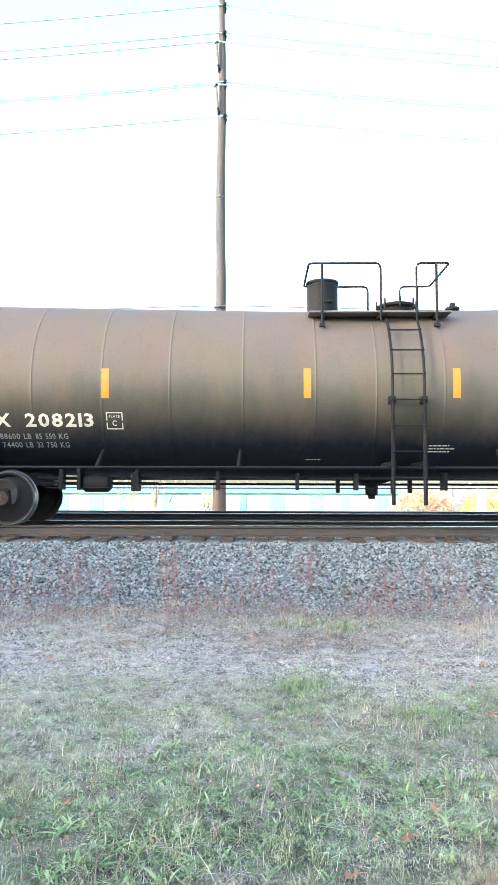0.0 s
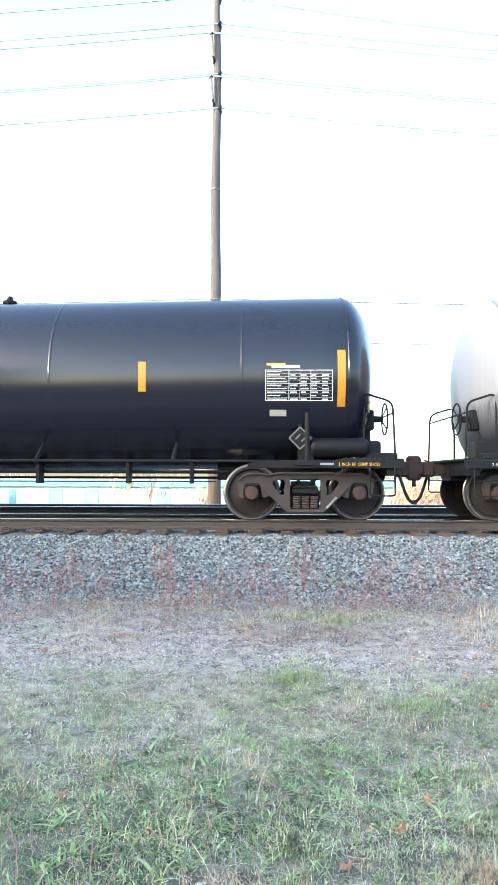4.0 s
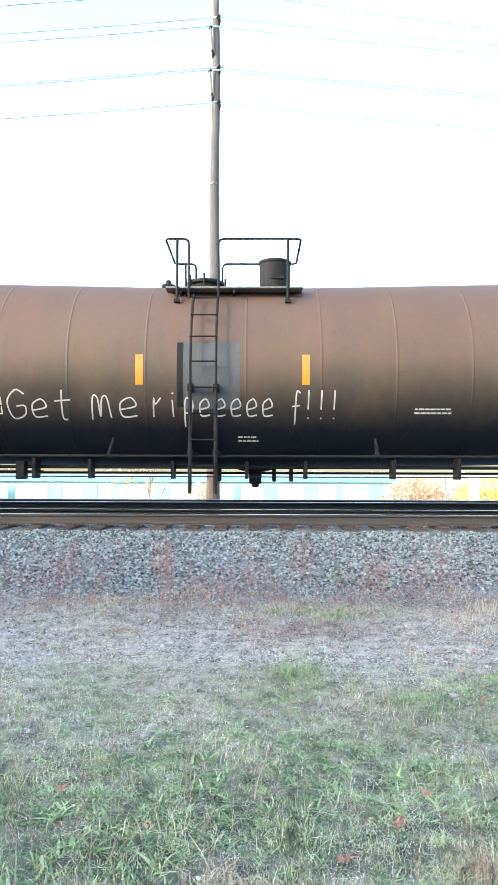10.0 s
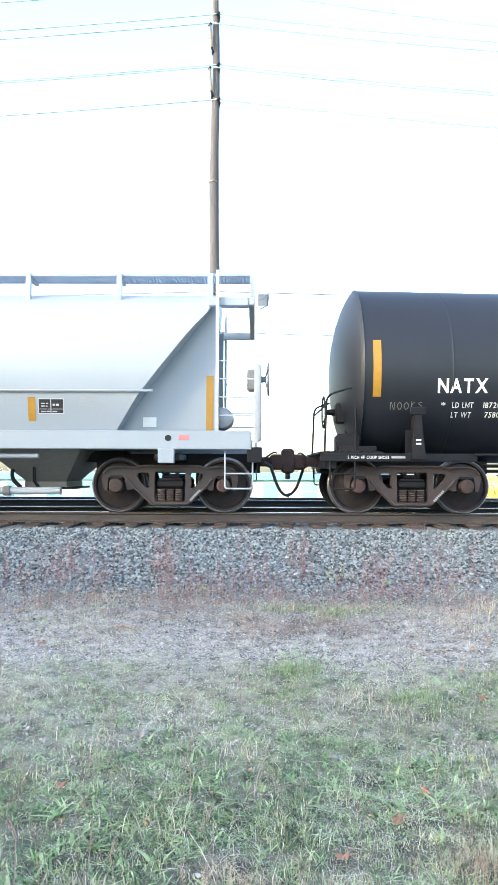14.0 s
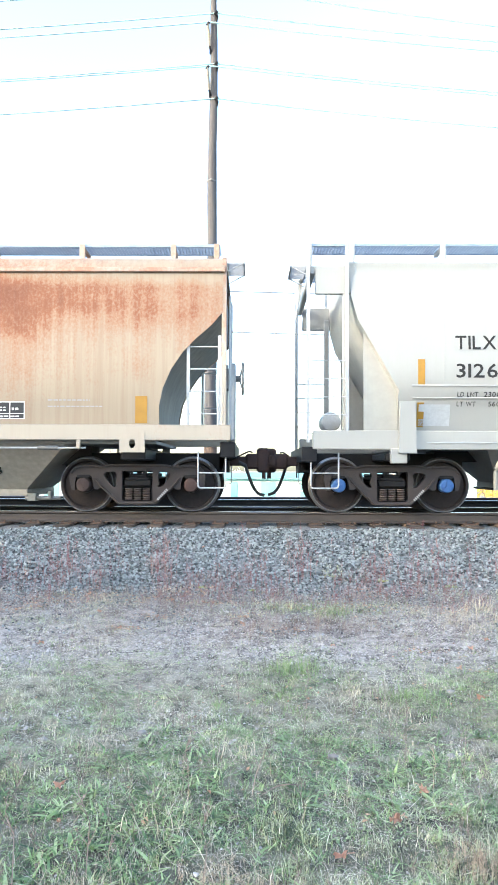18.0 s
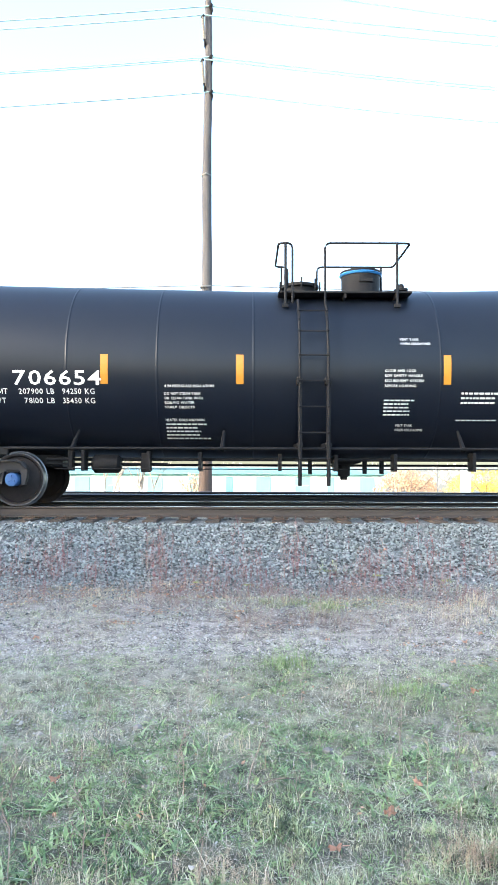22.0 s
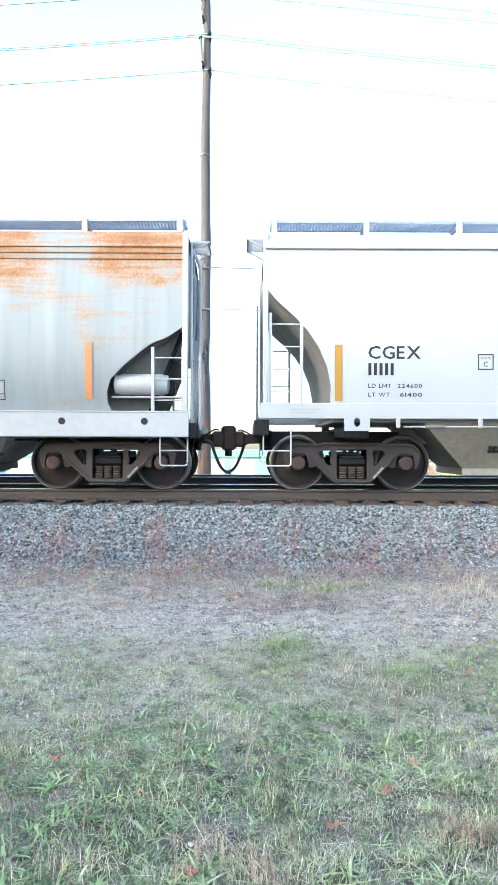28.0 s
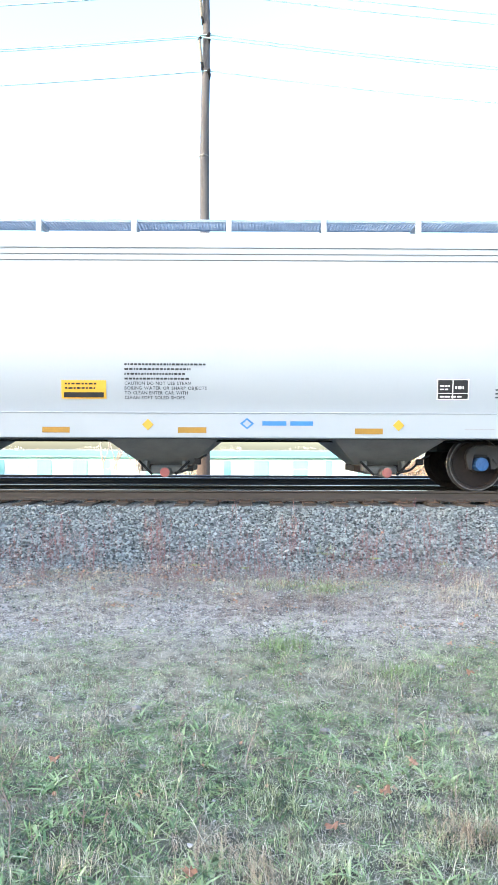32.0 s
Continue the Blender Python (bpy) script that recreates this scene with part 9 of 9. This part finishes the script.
    # stands of thin red and brown stalks that reach up over the ballast
    for cx, cy, n, h0, tint in ((-2.54, -3.5, 26, 0.46, 1), (-2.3, -3.8, 20, 0.34, 1), (-1.19, -3.5, 30, 0.5, 1), (-1.1, -4.0, 24, 0.4, 1), (0.0, -4.1, 22, 0.36, 1), (0.6, -3.8, 24, 0.55, 1), (1.45, -3.9, 24, 0.36, 1), (1.72, -3.7, 18, 0.46, 1), (1.95, -3.8, 18, 0.36, 1), (2.2, -3.9, 16, 0.3, 1), (2.5, -3.8, 14, 0.36, 1), (3.1, -3.8, 18, 0.36, 1), (-1.8, -4.2, 26, 0.28, 1), (-3.0, -4.0, 26, 0.3, 1), (0.25, -4.3, 26, 0.3, 1)):
        for i in range(n):
            x, y, h = cx + rnd.gauss(0, 0.09), cy + rnd.gauss(0, 0.16), h0 * rnd.uniform(0.35, 1.05)
            (rp if tint and rnd.random() < 0.8 else bp).append((rnd.randrange(9), x, y, floor_z(x, y) - 0.01, np.array([h * 0.42, h * 0.42, h]), rnd.uniform(0, 6.28)))
    # a dense brown stand on the gravel
    for cx, cy, n in ((0.1, -5.75, 130), (0.6, -5.7, 150), (1.0, -5.8, 90), (-0.9, -5.0, 70), (-2.0, -4.6, 80), (-1.4, -4.4, 60)):
        for i in range(n):
            x, y, h = cx + rnd.gauss(0, 0.2), cy + rnd.gauss(0, 0.12), rnd.uniform(0.05, 0.14)
            bp.append((rnd.randrange(9), x, y, floor_z(x, y), np.array([h, h, h]), rnd.uniform(0, 6.28)))
    for i in range(90):
        dist = 2.3 + 2.6 * rnd.random()
        x, y = rnd.uniform(-1, 1) * 0.42 * dist, -12.4 + dist
        h = rnd.uniform(0.1, 0.3)
        bp.append((rnd.randrange(9), x, y, floor_z(x, y), np.array([h * 0.7, h * 0.7, h]), rnd.uniform(0, 6.28)))
    for i in range(300):
        cx, cy, sd = ((0.92, -9.66, 0.085), (0.92, -9.66, 0.085), (-0.1, -9.74, 0.07), (0.06, -9.86, 0.06))[i % 4]
        x, y = cx + rnd.gauss(0, sd), cy + rnd.gauss(0, 0.06)
        h = rnd.uniform(0.035, 0.1)
        tp.append((rnd.randrange(9), x, y, floor_z(x, y), np.array([h, h, h]), rnd.uniform(0, 6.28)))
    tagged(new("red_weeds", scatter_mesh("red_weeds", stalks, rp, red)), "reddish dry weeds along the ballast foot", "weeds", kind="stuff")
    tagged(new("dead_stems", scatter_mesh("dead_stems", stalks, bp, brown)), "brown dead stems on the gravelly verge", "weeds", kind="stuff")
    tagged(new("tan_weed", scatter_mesh("tan_weed", stalks, tp, plant_material("tan_stem", (0.33, 0.225, 0.155), (0.44, 0.34, 0.24), (0.56, 0.48, 0.36)))), "bushy dry tan weed near the camera", "weed", kind="stuff")
    # a few stalks that rise above the rest
    for x, y, h in ((-0.92, -9.72, 0.42), (-0.66, -9.62, 0.46), (0.63, -9.3, 0.2), (-0.3, -9.1, 0.34), (0.85, -8.6, 0.24), (-0.18, -9.75, 0.36), (-1.15, -3.4, 0.46), (0.62, -3.4, 0.42), (1.78, -3.4, 0.4), (-2.9, -3.4, 0.4)):
        v, f = stalks[rnd.randrange(9)]
        tagged(new("weed_stalk", scatter_mesh("weed_stalk", [(v, f)], [(0, 0, 0, 0, np.array([h * 0.8, h * 0.8, h]), rnd.uniform(0, 6.28))], brown)), "tall dry brown weed stalk", "weed", "tall weed stalks").location = (x, y, floor_z(x, y) - 0.01)
    # bent dead twig
    bm = nb()
    tube(bm, bend([(-0.02, 0, 0), (0.0, 0, 0.12), (0.06, 0.02, 0.25)], 0.05, 3), [0.0032] * 8, 5)
    tube(bm, bend([(0, 0, 0.0), (0.12, 0.02, 0.06), (0.22, 0.03, 0.05)], 0.05, 3), [0.003] * 8, 5)
    tagged(part("twig", bm, brown, None), "bent dead twig standing in the grass", "twig").location = (0.02, -8.98, floor_z(0.02, -8.98) - 0.01)
    # fallen leaves
    leaf = mat("fallen_leaf", (0.58, 0.34, 0.235), (0.36, 0.18, 0.12), 0.7, 0, 30, 0.2, obrand=0.6)
    for i, (x, y) in enumerate(((0.65, -9.25), (0.37, -9.55), (0.85, -8.95), (1.64, -6.92), (1.55, -7.7), (-1.9, -6.2), (-2.3, -8.4), (1.9, -8.2), (-0.2, -9.85), (2.1, -6.2), (-0.95, -8.95), (-2.1, -4.2), (-1.9, -4.35), (-1.6, -5.2), (-0.9, -4.6), (0.7, -6.4), (1.9, -6.4), (2.5, -7.0), (-0.1, -5.6), (-0.7, -2.6), (1.9, -2.9), (1.25, -9.2))):
        bm = nb()
        pts = []
        for k in range(14):
            a = 2 * math.pi * k / 14
            r = (0.024 if k % 2 else 0.016) * (1.2 if abs(a - math.pi) < 1 else 1)
            pts.append(bm.verts.new((r * math.cos(a) * 1.3, r * math.sin(a), 0.012 * math.sin(2 * a + i) + 0.008 * (k % 3))))
        c = bm.verts.new((0, 0, 0.012))
        for k in range(14):
            bm.faces.new((c, pts[k], pts[(k + 1) % 14]))
        bmesh.ops.solidify(bm, geom=bm.faces[:], thickness=0.0012)
        tube(bm, [(0.027, 0, 0.01), (0.055, 0.008, 0.004)], 0.0016, 4)
        ob = part("fallen_leaf", bm, leaf, None)
        tagged(ob, "curled orange-brown fallen leaf on the grass", "leaf", "fallen leaves")
        ob.matrix_basis = pose(x, y, floor_z(x, y) + 0.028, rnd.uniform(-25, 25), rnd.uniform(-25, 10), rnd.uniform(0, 360))
    # drifts of small curled dead leaves along the foot of the ballast
    curl, drift = [], []
    for i in range(10):
        tip, bow = rnd.uniform(0.5, 1.0), rnd.uniform(0.2, 0.6)
        v = [(-1, 0, 0.1), (-0.4, -0.55, bow * rnd.random()), (-0.4, 0.55, bow * rnd.random()), (0.35, -0.5, bow), (0.35, 0.5, bow * rnd.random()), (tip, 0, rnd.uniform(0, 0.6))]
        curl.append((np.array(v), np.array([(0, 1, 2), (1, 3, 4), (1, 4, 2), (3, 5, 4)])))
    for cx, cy, n, sd in ((-2.25, -4.55, 60, 0.28), (-1.75, -4.3, 70, 0.25), (-1.2, -4.5, 50, 0.2), (-1.0, -5.25, 40, 0.12), (-2.6, -5.0, 40, 0.2), (-0.75, -4.2, 70, 0.22), (-0.35, -4.7, 40, 0.2), (0.35, -5.75, 30, 0.15), (1.25, -4.3, 40, 0.25), (1.2, -4.9, 60, 0.25), (0.8, -5.0, 40, 0.25), (2.1, -4.85, 40, 0.2), (-1.2, -5.75, 30, 0.1), (1.6, -6.5, 20, 0.2), (2.2, -6.9, 20, 0.2), (-0.1, -5.3, 20, 0.1), (0.0, -7.6, 34, 1.4), (0.0, -9.0, 14, 0.8)):
        for i in range(int(n * 2.2)):
            x, y, r = cx + rnd.gauss(0, sd), cy + rnd.gauss(0, min(sd, 0.4) * 0.5), rnd.uniform(0.009, 0.021)
            drift.append((rnd.randrange(10), x, y, floor_z(x, y) + 0.012, np.array([r, r * 0.8, r * 1.2]), rnd.uniform(0, 6.283)))
    tagged(new("dead_leaves", scatter_mesh("dead_leaves", curl, drift, plant_material("dead_leaf", (0.26, 0.125, 0.08), (0.44, 0.25, 0.155), (0.58, 0.41, 0.29)))), "small orange-brown dead leaves drifted along the verge", "dead leaves", kind="stuff")
    # cushions of moss on the lower ballast
    for x, y, r in ((1.0, -3.62, 0.1), (2.42, -4.05, 0.1), (1.62, -3.85, 0.06), (-0.62, -4.1, 0.05), (0.0, -4.2, 0.05)):
        moss = [(rnd.randrange(14), x + rnd.gauss(0, r * 0.6), y + rnd.gauss(0, r * 0.45), floor_z(x, y) + 0.012, np.array([0.03, 0.05, 0.03]) * rnd.uniform(0.6, 1.1), rnd.uniform(0, 6.283)) for i in range(120)]
        tagged(new("moss", scatter_mesh("moss", thin, moss, mossy)), "yellow-green cushion of moss on the stones", "moss", "moss cushions", "stuff")
    # larger stones
    stone = mat("field_stone", (0.16, 0.145, 0.135), (0.34, 0.31, 0.285), 0.85, 0, 12, 0.4, obrand=0.8)
    for i, (x, y, r) in enumerate(((0.45, -8.56, 0.034), (1.1, -8.55, 0.03), (1.16, -8.52, 0.022), (1.35, -8.58, 0.025), (0.94, -8.5, 0.02), (1.4, -7.5, 0.032), (-0.2, -6.2, 0.03), (0.9, -6.6, 0.03), (-1.0, -5.9, 0.034), (0.24, -4.5, 0.04), (-0.5, -9.0, 0.02), (-1.2, -8.4, 0.03), (-0.65, -8.3, 0.03), (1.3, -5.6, 0.034))):
        v, f = rock_shapes(1, random.Random(i + 60))[0]
        v = v / np.linalg.norm(v, axis=1)[:, None] * (0.6 + 0.4 * np.linalg.norm(v, axis=1)[:, None]) * 0.85
        me = bpy.data.meshes.new("stone")
        me.from_pydata([tuple(q * np.array([r * 1.25, r, r * 0.85])) for q in v], [], [tuple(map(int, q)) for q in f])
        me.materials.append(stone)
        ob = tagged(new("stone", me), "weathered grey stone lying in the grass", "stone", "loose stones")
        ob.location = (x, y, floor_z(x, y) + r * 0.2)


# ---- beyond the tracks ----
def far_side():
    wallm = mat("white_siding", (0.62, 0.68, 0.66), (0.52, 0.58, 0.57), 0.6, 0, 1.5, 0.1, (8, 1, 0.4))
    teal = mat("teal_siding", (0.16, 0.36, 0.36), (0.2, 0.42, 0.41), 0.6, 0, 1.5, 0.1, (8, 1, 0.4))
    shed = tagged(new("low_building"), "long low white building with pale teal panels and roof", "building")
    shed.location = (-5.5, 47.0, -1.9)
    w, h, dp = 17.5, 1.75, 8.0
    bm = boxed(-w, w, 0, dp, 0, h, 0)
    part("wall", bm, wallm, shed)
    bm = nb()
    rows = [[(x, y, z) for y, z in ((-0.4, h), (-0.4, h + 0.12), (dp / 2, h + 0.55), (dp + 0.4, h + 0.12), (dp + 0.4, h))] for x in (-w - 0.4, w + 0.4)]
    r = loft(bm, rows)
    part("roof", bm, teal, shed)
    for i, x in enumerate((-16, -12.6, -9.5, -6.8, -3.2, 0.4, 3.6, 6.2, 9.6, 12.4, 15.2)):
        ww = 1.3 if i % 3 else 0.6
        part("panel", boxed(x, x + ww, -0.06, 0.0, 0.1, h - 0.25, 0.02), teal, shed)
    part("trim", boxed(-w, w, -0.1, -0.02, h - 0.16, h - 0.02, 0.01), teal, shed)
    for i in range(4):
        x = -14.5 + 8 * i
        win = part("window", boxed(x, x + 1.2, -0.05, 0.0, 0.8, 1.35, 0.02), mat("far_glass", (0.3, 0.36, 0.38), (0.4, 0.46, 0.48), 0.15, 0, 1), shed)
        part("window_frame", boxed(x - 0.06, x + 1.26, -0.07, -0.05, 0.74, 0.8, 0.005), wallm, win)
    # parked pale van and trailer beside the building
    for x, l, hh, nm, lb in ((-27, 5.2, 2.0, "parked_van", "white van parked by the low building"), (-33.5, 4.4, 1.45, "parked_car", "pale car parked by the low building")):
        v = tagged(new(nm), lb, "vehicle")
        v.location = (x, 44, -1.9)
        bm = nb()
        prof = [(0, 0.35), (l, 0.35), (l, hh * 0.55), (l - 0.9, hh * 0.62), (l - 1.7, hh), (0.3, hh), (0, hh * 0.7)]
        plate(bm, [prof], -0.9, 0.9)
        part("body", bm, mat("van_paint", (0.75, 0.76, 0.77), (0.66, 0.67, 0.68), 0.3, 0, 2), v)
        part("window", boxed(l - 2.6, l - 1.5, -0.915, -0.9, hh * 0.62, hh * 0.9, 0.01), mat("dark_glass", (0.03, 0.035, 0.04), (0.06, 0.06, 0.07), 0.1), v)
        for wx in (0.9, l - 1.0):
            bm = nb()
            lathe(bm, [(0.2, -0.92), (0.34, -0.92), (0.34, -0.72), (0.2, -0.72)], 20, "y", (wx, 0, 0.34))
            part("wheel", bm, M["hose"], v)
    # ochre and brown autumn shrubs
    rnd = random.Random(8)

    def shrub(name, label, x, y, wd, ht, c, n):
        s = tagged(new(name), label, "shrub")
        s.location = (x, y, -1.9)
        bark = mat("shrub_bark", (0.2, 0.15, 0.11), (0.3, 0.24, 0.18), 0.9)
        for k in range(9):
            a = rnd.uniform(0, 6.28)
            bm = nb()
            tube(bm, [(0, 0, 0), (wd * 0.25 * math.cos(a), wd * 0.2 * math.sin(a), ht * 0.45), (wd * 0.45 * math.cos(a), wd * 0.3 * math.sin(a), ht * 0.85)], [0.05, 0.03, 0.01], 5)
            part("stem", bm, bark, s)
        quad = [(np.array([(-1, 0, -0.6), (1, 0, -0.6), (0.0, 0.3, 0.9)]), np.array([[0, 1, 2]])), (np.array([(-0.7, -0.2, -0.8), (0.9, 0.2, -0.3), (0.1, 0, 1.0)]), np.array([[0, 1, 2]]))]
        pl = []
        while len(pl) < n:
            p = Vector((rnd.uniform(-1, 1), rnd.uniform(-1, 1), rnd.uniform(0, 1)))
            if p.length > 1.0 or p.length < 0.35 or noise.noise(p * 2.3 + Vector((x, y, 0))) < -0.12:
                continue
            r = rnd.uniform(0.05, 0.12)
            pl.append((rnd.randrange(2), p.x * wd / 2, p.y * wd / 3, p.z * ht, np.array([r, r, r]), rnd.uniform(0, 6.28)))
        put_mesh("crown", scatter_mesh("crown", quad, pl, plant_material(name + "_leaf", c, tuple(v * 1.25 for v in c), tuple(min(1, v * 1.6) for v in c))), s)

    shrub("ochre_shrub", "yellow-ochre autumn shrub behind the tracks", 17.6, 38, 7.0, 2.3, (0.62, 0.45, 0.1), 2600)
    shrub("ochre_shrub", "yellow-ochre autumn shrub behind the tracks", 22.0, 40, 7.0, 2.2, (0.6, 0.42, 0.12), 2000)
    shrub("brown_shrub", "brown leafless autumn shrub behind the tracks", 12.2, 40, 5.5, 2.3, (0.42, 0.28, 0.18), 2200)
    shrub("brown_shrub", "brown leafless autumn shrub behind the tracks", -4.6, 44.5, 3.5, 1.9, (0.5, 0.38, 0.26), 700)
    # hedge on the skyline, its colour paled to stand for the haze
    for x in (-30, -20, -11, -2, 8, 16, 27):
        shrub("pale_shrub", "pale bare hedge shrub on the skyline", x, 75 + rnd.uniform(-5, 5), 10, 2.9, (0.55, 0.5, 0.42), 900)
    bm = nb()
    tube(bm, [(0, 0, 0), (0, 0, 3.0)], 0.045, 8)
    tagged(part("sign_post", bm, M["greysteel"], None), "thin grey metal post behind the tracks", "post").location = (12.3, 32, -1.9)
    bm = boxed(-0.35, 0.35, -0.1, 0.1, 0, 2.4, 0.02)
    tagged(part("white_post", bm, wallm, None), "white concrete post among the shrubs", "post").location = (15.4, 36, -1.9)
    # bare tree
    bare_tree(-6.9, 22.5, 6.6, 4)
    bare_tree(-5.4, 24.5, 4.6, 9)


def bare_tree(x, y, h, seed):
    rnd = random.Random(seed)
    tree = tagged(new("bare_tree"), "leafless grey-brown shrubby tree behind the tracks", "tree")
    tree.location = (x, y, -1.8)
    bark = mat("bare_bark", (0.3, 0.24, 0.19), (0.42, 0.36, 0.3), 0.9, 0, 5)
    trunk, limbs = nb(), nb()

    def grow(p, d, ln, r, depth):
        q = p + d * ln
        m = (p + q) / 2 + Vector((rnd.uniform(-1, 1), rnd.uniform(-1, 1), 0)) * ln * 0.07
        tube(trunk if depth < 1 else limbs, [p, m, q], [r, r * 0.85, r * 0.7], 5)
        if depth >= 5 or ln < 0.12:
            return
        for k in range(2 if depth else 4):
            e = (d + Vector((rnd.uniform(-1, 1), rnd.uniform(-1, 1), rnd.uniform(-0.1, 0.7))) * 0.62).normalized()
            grow(q, e, ln * rnd.uniform(0.62, 0.85), r * 0.62, depth + 1)

    for k in range(3):
        grow(Vector((rnd.uniform(-0.3, 0.3), rnd.uniform(-0.2, 0.2), 0)), Vector((rnd.uniform(-0.35, 0.35), rnd.uniform(-0.2, 0.2), 1)).normalized(), h * 0.26, 0.05, 0)
    part("trunk", trunk, bark, tree)
    part("crown", limbs, bark, tree)


def warehouse():
    """An unseen plain building, added behind the camera to keep the low sun off the verge, the rails and the lower half
    of the train.
    """
    house = tagged(new("warehouse"), "long plain pale-walled building behind the verge, added for its shade", "building")
    house.location = (-42, -32, -0.9)
    part("wall", boxed(-21, 21, -18, 0, 0, 17.1, 0), mat("warehouse_wall", (0.5, 0.48, 0.45), (0.42, 0.41, 0.39), 0.8, 0, 1.0, 0.1, (1, 1, 4)), house)
    part("roof", boxed(-21.3, 21.3, -18.3, 0.3, 17.1, 17.5, 0), M["greysteel"], house)


tank_fleet()
hopper_fleet()
warehouse()
ground()
ballast()
track(0.0, 30, "main railway track on weathered wooden ties")
track(4.76, 30, "second railway track on weathered wooden ties")
verge_plants()
far_side()
utility_pole()
wires()


# ---- movement: the whole train rolls to the right, and every wheelset turns with it ----
TRAVEL = [0.0, 6.915, 13.601, 20.749, 27.668, 34.587, 41.506, 48.195, 55.344, 62.032, 69.178, 76.092, 83.005, 89.915, 96.593, 103.727, 110.628, 117.524, 124.417,
          131.305, 138.188, 144.836, 151.938, 158.803, 165.663, 172.515, 179.36, 186.198, 192.798, 199.849, 206.662, 213.466, 220.26]


def motions():
    for car in CARS:
        x0 = car.location.x
        walk(car, [(t, pose(x0 + d, 0, 0)) for t, d in enumerate(TRAVEL)])
    ticks = [i / 15 for i in range(15 * 32 + 1)]
    turn = [math.degrees(d / RW) for d in np.interp(ticks, range(33), TRAVEL)]
    for i, (ax, px) in enumerate(WHEELSETS):
        walk(ax, [(t, pose(px, 0, RW, 0, a + 37 * i, 0)) for t, a in zip(ticks, turn)])


motions()
